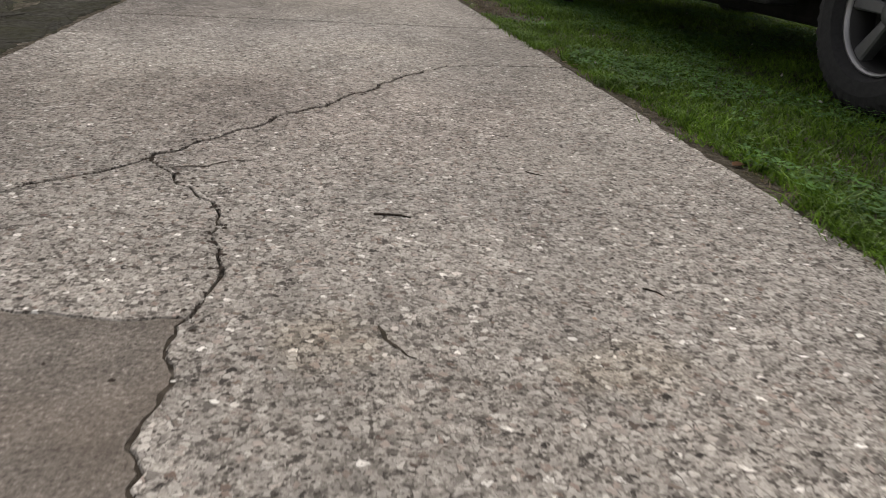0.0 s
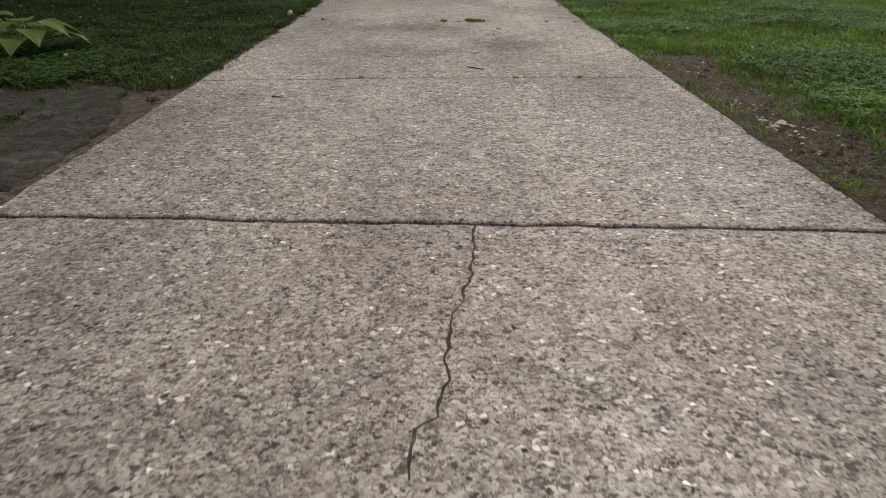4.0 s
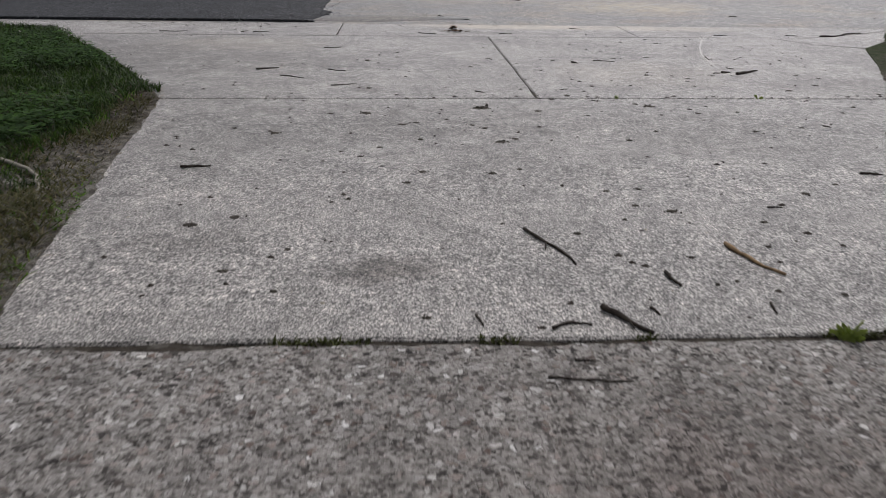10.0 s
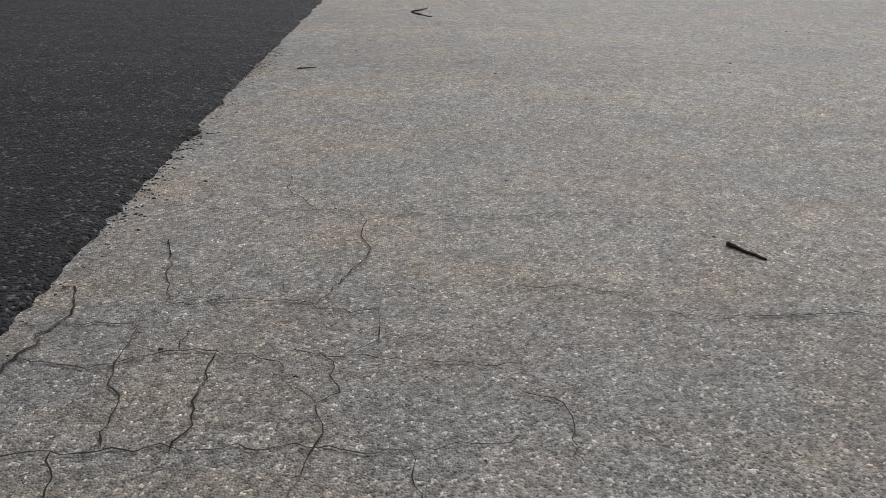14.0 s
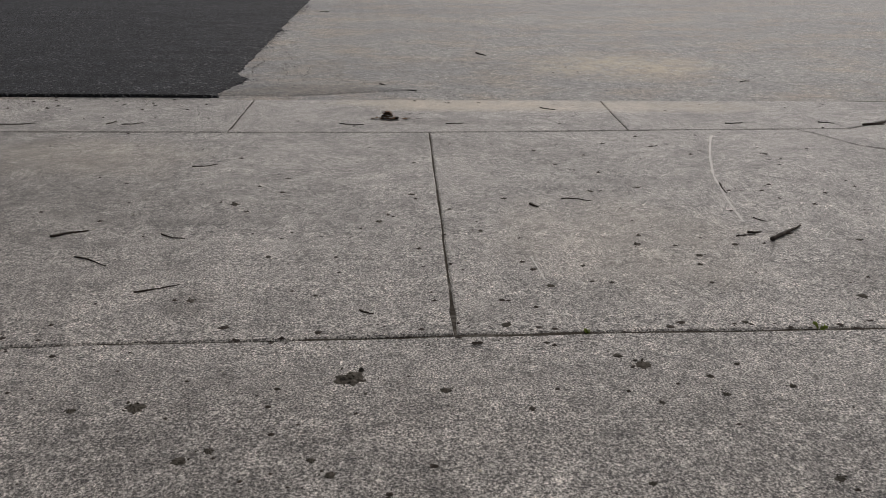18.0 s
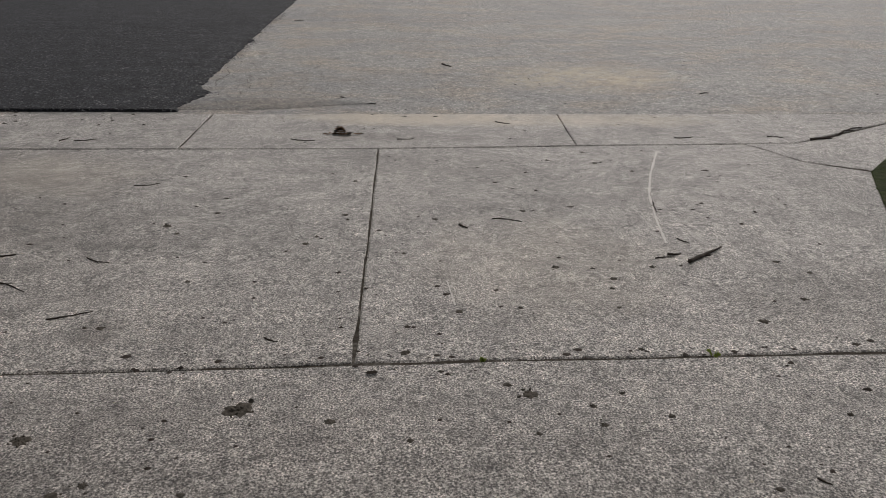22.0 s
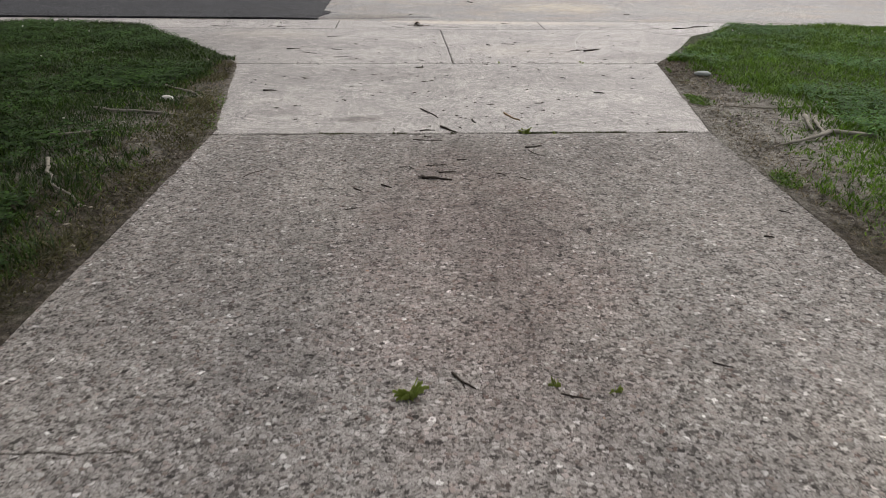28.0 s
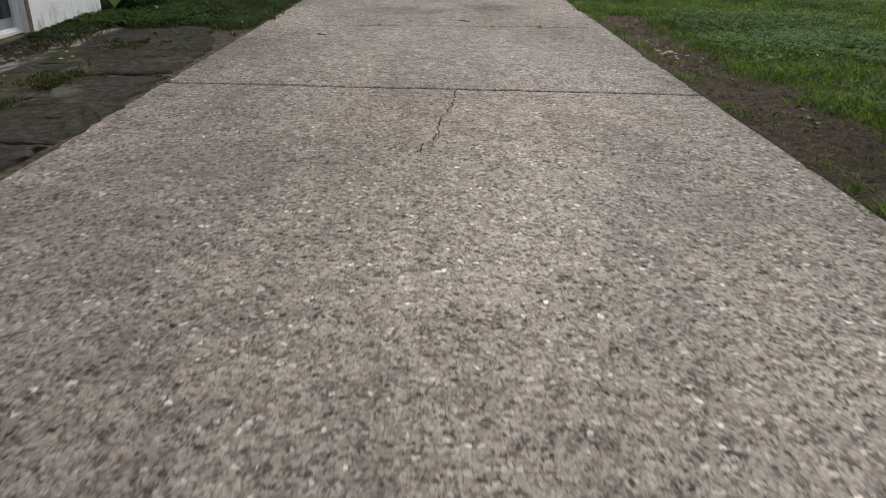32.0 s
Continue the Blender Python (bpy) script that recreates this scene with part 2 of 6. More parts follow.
def make_concrete(name="concrete", dark=1.0):
    m = Mat(name, 0.58, 0.5)
    grain = m.ramp(m.noise(210.0, 4.0, 0.75), (0.41, (0.03, 0.027, 0.025)), (0.475, (0.24, 0.228, 0.216)), (0.55, (0.41, 0.393, 0.376)), (0.61, (0.82, 0.79, 0.76)))
    grit = m.cells(72.0)
    chosen = m.separate(grit.outputs["Color"])
    pale = m.sum(m.ramp(grit.outputs["Distance"], (0.22, 1.0), (0.34, 0.0)), m.ramp(chosen[0], (0.93, 0.0), (0.94, 1.0)), "MULTIPLY")
    dots = m.sum(m.ramp(grit.outputs["Distance"], (0.2, 1.0), (0.4, 0.0)), m.ramp(chosen[1], (0.80, 0.0), (0.83, 1.0)), "MULTIPLY")
    face = m.mix(pale, grain, (0.62, 0.60, 0.56))
    face = m.mix(m.sum(dots, 0.85, "MULTIPLY"), face, (0.075, 0.068, 0.06))
    face = m.mix(1.0, face, m.ramp(m.noise(17.0, 5.0, 0.8), (0.36, 0.80), (0.64, 1.16)), "MULTIPLY")
    holes = m.cells(25.0, at=m.warp(60.0, 0.02))
    kind = m.separate(holes.outputs["Color"])
    hole = m.sum(m.ramp(holes.outputs["Distance"], (0.09, 1.0), (0.20, 0.0)), m.ramp(kind[0], (0.45, 0.0), (0.55, 0.85)), "MULTIPLY")
    chip = m.sum(m.ramp(holes.outputs["Distance"], (0.07, 1.0), (0.13, 0.0)), m.ramp(kind[0], (0.20, 0.8), (0.24, 0.0)), "MULTIPLY")
    face = m.mix(hole, face, (0.10, 0.092, 0.085))
    face = m.mix(chip, face, (0.80, 0.77, 0.73))
    blot = m.mix(m.ramp(m.noise(1.1, 6.0, 0.65), (0.3, 0.0), (0.75, 1.0)), (0.76, 0.74, 0.71), (1.22, 1.185, 1.14))
    face = m.mix(1.0, face, blot, "MULTIPLY")
    face = m.mix(1.0, face, m.ramp(m.noise(6.0, 6.0, 0.75), (0.36, 0.70), (0.56, 1.0)), "MULTIPLY")
    face = m.mix(1.0, face, m.ramp(m.noise(46.0, 5.0, 0.8), (0.36, 0.52), (0.48, 1.0), (0.62, 1.32)), "MULTIPLY")
    face = m.mix(1.0, face, (dark, dark, dark), "MULTIPLY")
    # dirt stains, with the shade of the left side painted in
    face = m.mix(m.blots(APRON_GRIME_SHADE, 0.7, 7.0), face, m.mix(1.0, face, (0.42, 0.40, 0.38), "MULTIPLY"))
    face = m.mix(m.blots(APRON_SAND, 0.6, 5.0), face, m.mix(0.55, m.mix(1.0, face, (1.15, 1.08, 0.98), "MULTIPLY"), (0.50, 0.435, 0.345)))
    m.colour(face)
    first = m.bump(m.noise(160.0, 4.0, 0.7), 0.7, 0.005)
    second = m.bump(m.ramp(grit.outputs["Distance"], (0.1, 0.0), (0.4, 1.0)), 0.2, 0.003, first)
    m.bump(m.sum(1.0, hole, "SUBTRACT"), 0.4, 0.003, second)
    return m.m


def make_asphalt(name="worn_asphalt", dark=1.0):
    m = Mat(name, 0.60, 0.6)
    stones = m.cells(185.0)
    tone = m.ramp(m.separate(stones.outputs["Color"])[0], (0.0, (0.06, 0.058, 0.055)), (0.25, (0.145, 0.141, 0.135)), (0.55, (0.205, 0.199, 0.19)), (0.88, (0.265, 0.258, 0.245)), (0.96, (0.38, 0.369, 0.347)), (1.0, (0.60, 0.58, 0.54)))
    wear = m.mix(m.ramp(m.noise(0.7, 6.0, 0.65, m.stretch(0.35, 1.4, 1)), (0.3, 0.0), (0.7, 1.0)), (0.92, 0.95, 1.00), (1.31, 1.31, 1.30))
    face = m.mix(1.0, tone, wear, "MULTIPLY")
    face = m.mix(1.0, face, m.ramp(m.noise(38.0, 5.0, 0.8), (0.36, 0.48), (0.47, 1.0), (0.62, 1.34)), "MULTIPLY")
    face = m.mix(m.ramp(m.noise(2.6, 5.0, 0.7), (0.44, 0.0), (0.62, 0.8)), face, m.mix(1.0, face, (0.87, 0.88, 0.90), "MULTIPLY"))
    face = m.mix(m.ramp(m.noise(1.7, 5.0, 0.7, m.stretch(0.8, 1.5, 2)), (0.46, 0.0), (0.62, 0.9)), face, m.mix(1.0, face, (1.15, 1.02, 0.88), "MULTIPLY"))
    # pale sand washed out of the gutter
    xyz = m.separate(m.co)
    far = m.sum(m.sum(m.sum(m.sum(xyz[0], -1.36), 1.15, "MULTIPLY"), 2.0, "POWER"), m.sum(m.sum(m.sum(xyz[1], -5.90), 1.7, "MULTIPLY"), 2.0, "POWER"))
    sand = m.sum(m.ramp(far, (0.05, 1.0), (0.9, 0.0)), m.ramp(m.noise(7.0, 8.0, 0.85), (0.40, 0.05), (0.62, 1.0)), "MULTIPLY")
    lip = m.sum(m.ramp(xyz[1], (0.0, 1.0), (1.0, 1.0)), m.ramp(m.noise(3.0, 5.0, 0.7), (0.5, 0.0), (0.7, 0.25)), "MULTIPLY")
    face = m.mix(1.0, face, m.ramp(m.noise(15.0, 5.0, 0.8), (0.36, 0.72), (0.64, 1.22)), "MULTIPLY")
    holes = m.cells(30.0, at=m.warp(70.0, 0.02))
    kind = m.separate(holes.outputs["Color"])
    hole = m.sum(m.ramp(holes.outputs["Distance"], (0.10, 1.0), (0.24, 0.0)), m.ramp(kind[0], (0.40, 0.0), (0.50, 0.9)), "MULTIPLY")
    chip = m.sum(m.ramp(holes.outputs["Distance"], (0.07, 1.0), (0.14, 0.0)), m.ramp(kind[0], (0.20, 0.8), (0.24, 0.0)), "MULTIPLY")
    face = m.mix(hole, face, (0.07, 0.066, 0.062))
    face = m.mix(chip, face, (0.60, 0.58, 0.54))
    face = m.mix(m.sum(sand, 0.7, "MULTIPLY"), face, (0.52, 0.43, 0.29))
    face = m.mix(m.sum(lip, 0.5, "MULTIPLY"), face, (0.36, 0.33, 0.29))
    m.colour(m.mix(1.0, face, (dark, dark * 0.97, dark * 0.93), "MULTIPLY"))
    m.bump(m.ramp(stones.outputs["Distance"], (0.1, 1.0), (0.6, 0.0)), 0.6, 0.004)
    return m.m


def make_patch():
    m = Mat("new_asphalt", 0.72, 0.22)
    stones = m.cells(95.0, at=m.warp(60.0, 0.012))
    tone = m.ramp(m.separate(stones.outputs["Color"])[0], (0.0, (0.0035, 0.0037, 0.0045)), (0.5, (0.011, 0.0115, 0.014)), (0.9, (0.028, 0.029, 0.035)), (1.0, (0.13, 0.128, 0.125)))
    tone = m.mix(1.0, tone, m.ramp(m.noise(5.0, 6.0, 0.75, m.stretch(0.6, 1.4, 1)), (0.35, 0.6), (0.65, 1.5)), "MULTIPLY")
    dust = m.ramp(m.noise(2.2, 5.0, 0.7, m.stretch(0.5, 1.3, 1)), (0.52, 0.0), (0.8, 0.3))
    m.colour(m.mix(dust, tone, (0.055, 0.056, 0.062)))
    m.bump(m.ramp(stones.outputs["Distance"], (0.1, 1.0), (0.6, 0.0)), 0.9, 0.008)
    return m.m


def make_soil():
    m = Mat("soil", 0.95, 0.15)
    clod = m.noise(28.0, 6.0, 0.7)
    tone = m.ramp(clod, (0.32, (0.028, 0.023, 0.018)), (0.5, (0.088, 0.075, 0.058)), (0.62, (0.16, 0.141, 0.112)), (0.75, (0.28, 0.25, 0.205)))
    fleck = m.cells(95.0, at=m.warp(40.0, 0.05))
    tone = m.mix(m.sum(m.ramp(fleck.outputs["Distance"], (0.15, 0.8), (0.32, 0.0)), m.ramp(m.separate(fleck.outputs["Color"])[0], (0.72, 0.0), (0.78, 1.0)), "MULTIPLY"), tone, (0.26, 0.22, 0.16))
    tone = m.mix(m.ramp(m.noise(5.0, 5.0, 0.7), (0.5, 0.0), (0.66, 0.5)), tone, (0.055, 0.058, 0.026))
    # darker soil in a long blot beside the parked truck
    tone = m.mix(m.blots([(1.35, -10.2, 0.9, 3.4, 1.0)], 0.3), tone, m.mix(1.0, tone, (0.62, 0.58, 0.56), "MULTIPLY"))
    # away from the trodden strips the soil is covered with old grass
    side = m.sum(m.separate(m.co)[0], 0.0, "ADD")
    thatch = m.sum(m.ramp(m.sum(m.sum(side, 0.0, "ABSOLUTE"), -1.0), (0.75, 0.0), (1.15, 0.9)), m.ramp(m.noise(9.0, 4.0), (0.35, 0.5), (0.6, 1.0)), "MULTIPLY")
    tone = m.mix(thatch, tone, m.ramp(m.noise(60.0, 4.0, 0.7), (0.35, (0.018, 0.030, 0.008)), (0.65, (0.060, 0.085, 0.022))))
    pale = m.sum(m.ramp(m.noise(3.4, 6.0, 0.75), (0.34, 0.0), (0.50, 1.0)), m.blots([(1.6, 0.1, 0.8, 1.5, 1.0), (-1.6, 0.45, 0.6, 1.3, 0.7)], 0.4), "MULTIPLY")
    m.colour(m.mix(pale, tone, m.mix(m.ramp(clod, (0.35, 0.0), (0.6, 1.0)), (0.14, 0.128, 0.108), (0.40, 0.378, 0.333))))
    m.bump(m.sum(clod, m.sum(m.noise(120.0, 5.0, 0.75), 0.4, "MULTIPLY")), 1.0, 0.03)
    return m.m


def make_plain(name, rgb, rough=0.6, spec=0.4, metal=0.0, vary=0.12, scale=14.0, relief=0.15):
    m = Mat(name, rough, spec, metal)
    low, high = tuple(c * (1 - vary) for c in rgb), tuple(min(1.0, c * (1 + vary)) for c in rgb)
    m.colour(m.mix(m.ramp(m.noise(scale, 5.0, 0.65), (0.3, 0.0), (0.7, 1.0)), low, high))
    if relief:
        m.bump(m.noise(scale * 9, 3.0), relief, 0.003)
    return m.m


def make_leaf(name, low, high, rough=0.55, through=0.35, patchy=True):
    """Foliage: every blade or leaf takes its own tone, and some light comes through it."""
    m = Mat(name, rough, 0.3)
    tone = m.ramp(m.per_island(), (0.0, low), (0.75, high), (1.0, tuple(c * 1.25 for c in high)))
    face = tone
    if patchy:
        face = m.mix(1.0, face, m.ramp(m.noise(0.8, 4.0), (0.3, 0.75), (0.7, 1.15)), "MULTIPLY")
        face = m.mix(1.0, face, m.ramp(m.noise(6.0, 4.0, 0.7), (0.34, 0.55), (0.62, 1.15)), "MULTIPLY")
    m.colour(face)
    thin = m.t.nodes.new("ShaderNodeBsdfTranslucent")
    m.t.links.new(face, thin.inputs["Color"])
    both = m.t.nodes.new("ShaderNodeMixShader")
    both.inputs[0].default_value = through
    m.t.links.new(m.b.outputs[0], both.inputs[1])
    m.t.links.new(thin.outputs[0], both.inputs[2])
    m.t.links.new(both.outputs[0], m.t.nodes["Material Output"].inputs["Surface"])
    return m.m


AGGREGATE, CONCRETE, ASPHALT, PATCH, SOIL = make_aggregate(), make_concrete(), make_asphalt(), make_patch(), make_soil()


def make_old_concrete():
    m = Mat("old_mossy_concrete", 0.95, 0.08)
    face = m.ramp(m.noise(26.0, 7.0, 0.75), (0.3, (0.016, 0.016, 0.013)), (0.5, (0.040, 0.039, 0.033)), (0.72, (0.098, 0.095, 0.084)))
    moss = m.ramp(m.noise(3.2, 6.0, 0.7), (0.45, 0.0), (0.65, 0.8))
    face = m.mix(moss, face, m.mix(m.ramp(m.noise(60.0), (0.4, 0.0), (0.6, 1.0)), (0.022, 0.025, 0.012), (0.048, 0.050, 0.024)))
    face = m.mix(m.ramp(m.noise(2.1, 5.0, 0.7, m.stretch(1, 1.2, 2)), (0.58, 0.0), (0.70, 0.6)), face, (0.15, 0.146, 0.135))
    x = m.separate(m.co)[0]
    strip = m.sum(m.ramp(m.sum(m.sum(x, m.sum(m.noise(2.3, 3.0), 0.22, "MULTIPLY")), 2.13), (0.0, 0.0), (0.05, 1.0), (0.14, 1.0), (0.20, 0.0)), m.ramp(m.noise(4.0, 6.0, 0.75, m.stretch(1, 0.4, 1)), (0.42, 0.0), (0.58, 0.9)), "MULTIPLY")
    m.colour(m.mix(strip, face, (0.36, 0.352, 0.325)))
    m.bump(m.sum(m.noise(40.0, 6.0, 0.7), m.noise(9.0, 6.0, 0.7)), 0.9, 0.016)
    return m.m


OLD_CONCRETE = make_old_concrete()
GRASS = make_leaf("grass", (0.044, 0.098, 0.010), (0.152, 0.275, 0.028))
# darker greens for the left side: its shade is put into these two colours
SHADED_GRASS = make_leaf("shaded_grass", (0.015, 0.036, 0.007), (0.055, 0.100, 0.016))
SHADED_CLOVER = make_leaf("shaded_clover", (0.024, 0.060, 0.012), (0.060, 0.128, 0.022), 0.95)
MOSS = make_leaf("moss_green", (0.034, 0.040, 0.012), (0.080, 0.088, 0.026), 0.9, 0.15)
CLOVER = make_leaf("clover", (0.040, 0.105, 0.022), (0.095, 0.215, 0.045), 0.8)
WEED = make_leaf("weed_green", (0.25, 0.31, 0.07), (0.48, 0.56, 0.15), 0.7, 0.45, False)


def make_joint_dirt():
    """Dark soil in the joints, silted up with pale grit here and there."""
    m = Mat("joint_dirt", 0.95, 0.1)
    dark = m.ramp(m.noise(30.0, 5.0, 0.7), (0.3, (0.022, 0.018, 0.014)), (0.7, (0.075, 0.064, 0.052)))
    m.colour(m.mix(m.ramp(m.noise(11.0, 4.0, 0.7), (0.54, 0.0), (0.66, 0.7)), dark, (0.16, 0.15, 0.135)))
    m.bump(m.noise(90.0, 4.0, 0.7), 0.6, 0.004)
    return m.m


DIRT = make_joint_dirt()
BARK = make_plain("weathered_bark", (0.050, 0.040, 0.033), 0.9, 0.2, vary=0.45, scale=60.0, relief=0.5)
PALE_WOOD = make_plain("bare_root_wood", (0.25, 0.23, 0.19), 0.85, 0.2, vary=0.35, scale=25.0, relief=0.5)
TAN_WOOD = make_plain("split_wood", (0.30, 0.20, 0.11), 0.8, 0.25, vary=0.35, scale=50.0, relief=0.4)
THATCH = make_leaf("matted_old_grass", (0.045, 0.050, 0.018), (0.14, 0.13, 0.06), 0.9)
STRAW = make_leaf("straw", (0.09, 0.07, 0.04), (0.27, 0.22, 0.13), 0.85)


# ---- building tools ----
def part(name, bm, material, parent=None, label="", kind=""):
    """Links a bmesh as one mesh object, under parent if there is one."""
    me = bpy.data.meshes.new(name)
    bm.to_mesh(me)
    bm.free()
    me.materials.append(material)
    ob = new(name, me)
    if parent is not None:
        ob.parent = parent
        ob.matrix_parent_inverse = parent.matrix_world.inverted() if parent.type != "EMPTY" else parent.matrix_basis.inverted()
    return tagged(ob, label, kind=kind)


def thing(name, at, label, category, group="", kind=""):
    e = new(name)
    e.empty_display_size = 0.1
    e.matrix_basis = Matrix.Translation(at)
    return tagged(e, label, category, group, kind)


def smooth(ob, on=True):
    ob.data.polygons.foreach_set("use_smooth", [on] * len(ob.data.polygons))
    return ob


STOPS_Y = [-200, 0.0, 1.97, 4.10, 4.95, 8.4, 11.7, 18.5, 20, 400]
STOPS_Z = [0, 0.0, -0.016, -0.062, -0.090, 0.052, 0.13, -0.06, 0.05, 0.05]


def level(y):
    """Height of the paved surface: the drive is level, the apron falls to the gutter, the street rises to its crown."""
    return float(np.interp(y, STOPS_Y, STOPS_Z))


def left_edge(y):
    return float(np.interp(y, [-21, -13.1, -9.8, -8, -5.6, -3, 0], [-1.45, -1.33, -1.27, -1.22, -1.18, -1.21, -1.17]))


def right_edge(y):
    return float(np.interp(y, [-21, -16, -10, -5, 0], [1.0, 1.03, 1.04, 1.09, 1.20]))


def wobble(a, b, n, amount, rng):
    """Points from a to b with a small random sideways wander, ends kept."""
    a, b = Vector(a), Vector(b)
    side = Vector((-(b - a).y, (b - a).x)).normalized()
    drift, out = 0.0, []
    for i in range(n):
        k = i / n
        drift = 0.6 * drift + rng.uniform(-1, 1) * amount
        out.append(a.lerp(b, k) + side * (drift if 0 < i else 0.0))
    return out


def slab_mesh(ring, height, thick=0.10, soft=0.008, sink=0.006):
    """A slab from its outline (counter-clockwise, in plan): a crown, a softened rim and sides."""
    bm = bmesh.new()
    n = len(ring)
    inner = []
    for i, p in enumerate(ring):
        d = (ring[(i + 1) % n] - ring[i - 1])
        inner.append(p + Vector((-d.y, d.x)).normalized() * soft)
    rows = [[bm.verts.new((p.x, p.y, height(p.y) - dz)) for p in line] for line, dz in ((inner, 0.0), (ring, sink), (ring, thick))]
    for a, b in ((rows[0], rows[1]), (rows[1], rows[2])):
        for i in range(n):
            bm.faces.new((a[i], b[i], b[(i + 1) % n], a[(i + 1) % n]))
    bmesh.ops.recalc_face_normals(bm, faces=bm.faces[:])
    # the crown is filled inside its outline
    spots, _, tris, *_ = geometry.delaunay_2d_cdt(inner, [], [list(range(n))], 1, 1e-6)
    crown = [bm.verts.new((p.x, p.y, height(p.y))) for p in spots]
    for tri in tris:
        a, b, c = (spots[i] for i in tri)
        turn = (b - a).cross(c - a)
        if abs(turn) > 1e-10:
            bm.faces.new([crown[i] for i in (tri if turn > 0 else reversed(tri))])
    bmesh.ops.remove_doubles(bm, verts=bm.verts[:], dist=1e-5)
    return bm


def chain(corners, rng, step=0.12, amount=0.004):
    """An outline through corners, each stretch worn to a slightly uneven line."""
    out = []
    for a, b in zip(corners, corners[1:] + corners[:1]):
        out += wobble(a, b, max(2, int((Vector(b) - Vector(a)).length / step)), amount, rng)
    return out


# ---- the ground: one sheet out to the horizon ----
def lawn_height(x, y):
    """Soil height: sunk below the paving, just over it beside it."""
    base = level(y)
    paved = left_edge(min(y, 0)) - 0.02 < x < right_edge(min(y, 0)) + 0.02 and y < 1.9
    flare = 1.9 <= y < 5.0 and -1.42 - 0.66 * max(0, y - 1.95) < x < 1.42 + 0.55 * max(0, y - 1.95)
    street = 4.75 <= y < 18.6
    if paved or flare or street:
        return base - 0.09
    return base - 0.012 + 0.02 * noise.noise((x * 1.3, y * 1.3, 0)) + 0.012 * noise.noise((x * 6, y * 6, 3))


def build_ground():
    xs = sorted({-600, -200, -60, -25, -14, -10, 10, 14, 25, 60, 200, 600} | {round(-8 + 0.1 * i, 2) for i in range(161)})
    ys = sorted({-600, -200, -70, -35, -26, 22, 26, 35, 70, 200, 600} | {round(-21 + 0.1 * i, 2) for i in range(411)})
    bm = bmesh.new()
    grid = [[bm.verts.new((x, y, lawn_height(x, y))) for x in xs] for y in ys]
    for j in range(len(ys) - 1):
        for i in range(len(xs) - 1):
            bm.faces.new((grid[j][i], grid[j][i + 1], grid[j + 1][i + 1], grid[j + 1][i]))
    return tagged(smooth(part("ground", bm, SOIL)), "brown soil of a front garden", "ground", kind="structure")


build_ground()

# ---- the drive: cast slabs of exposed aggregate ----
rng = random.Random(4)


def make_mortar():
    m = Mat("dark_mortar", 0.9, 0.3)
    grain = m.ramp(m.noise(120.0, 6.0, 0.8), (0.36, (0.055, 0.048, 0.041)), (0.47, (0.165, 0.147, 0.129)), (0.58, (0.26, 0.235, 0.21)), (0.66, (0.55, 0.51, 0.46)))
    grain = m.mix(1.0, grain, m.ramp(m.noise(9.0, 6.0, 0.75), (0.35, 0.62), (0.62, 1.12)), "MULTIPLY")
    m.colour(m.mix(m.ramp(m.noise(2.2, 4.0), (0.4, 0.0), (0.65, 0.35)), grain, (0.21, 0.165, 0.13)))
    m.bump(m.noise(70.0, 6.0, 0.75), 0.8, 0.008)
    return m.m


MORTAR = make_mortar()
drive = thing("driveway", (0, 0, 0), "worn exposed-aggregate concrete driveway in slabs", "driveway", kind="structure")


def slab(corners, material, parent, label="", amount=0.003, thick=0.10, soft=0.006, sink=0.004, step=0.12):
    return part("slab", slab_mesh(chain(corners, rng, step, amount), level, thick, soft, sink), material, parent, label)


def filler(line, width, parent, deep=0.009):
    """Dirt packed in a joint, a little below the surface."""
    bm = bmesh.new()
    rows = []
    for a, b in zip(line, line[1:]):
        n = max(2, int((Vector(b) - Vector(a)).length / 0.06))
        side = Vector((-(b[1] - a[1]), b[0] - a[0])).normalized() * width
        for i in range(n + (b == line[-1])):
            p = Vector(a).lerp(Vector(b), i / n)
            z = level(p.y) - deep + 0.005 * noise.noise((p.x * 9, p.y * 9, 5))
            rows.append([bm.verts.new((p.x + k * side.x, p.y + k * side.y, z)) for k in (-1, 1)])
    for a, b in zip(rows, rows[1:]):
        bm.faces.new((a[0], a[1], b[1], b[0]))
    bmesh.ops.recalc_face_normals(bm, faces=bm.faces)
    return part("joint_filler", bm, DIRT, parent, "dark dirt packed in a joint")


def cross(left_y, right_y):
    """A joint across the drive: its two ends."""
    return (left_edge(left_y), left_y), (right_edge(right_y), right_y)


JOINTS = [(-13.115, -13.052), (-9.83, -9.965), (-8.04, -7.98), (-5.60, -5.745), (-0.036, 0.042)]
# where a joint bends on its way across
BENDS = [[], [(0.02, -9.907)], [(0.1, -7.975)], [(-0.75, -5.645), (-0.55, -5.65), (-0.43, -5.70), (0.0, -5.72), (0.65, -5.725)], []]
# half the opening of each joint and how far it wanders
OPEN = [(0.018, 0.006), (0.011, 0.007), (0.004, 0.008), (0.0035, 0.013), (0.005, 0.006)]

# the first slab is broken in three by old cracks


def cracked(points, seed, step=0.045, amount=0.016):
    """A ragged crack through the given points."""
    r = random.Random(seed)
    out = []
    for a, b in zip(points, points[1:]):
        out += [tuple(p) for p in wobble(a, b, max(2, int((Vector(b) - Vector(a)).length / step)), amount, r)]
    return out + [points[-1]]


def ragged(points, dx, dy, seed):
    """One broken side of a crack: pushed off the line by uneven amounts."""
    r = random.Random(seed)
    return [(x + dx * k, y + dy * k) for (x, y), k in ((p, r.uniform(0.2, 2.4)) for p in points)]


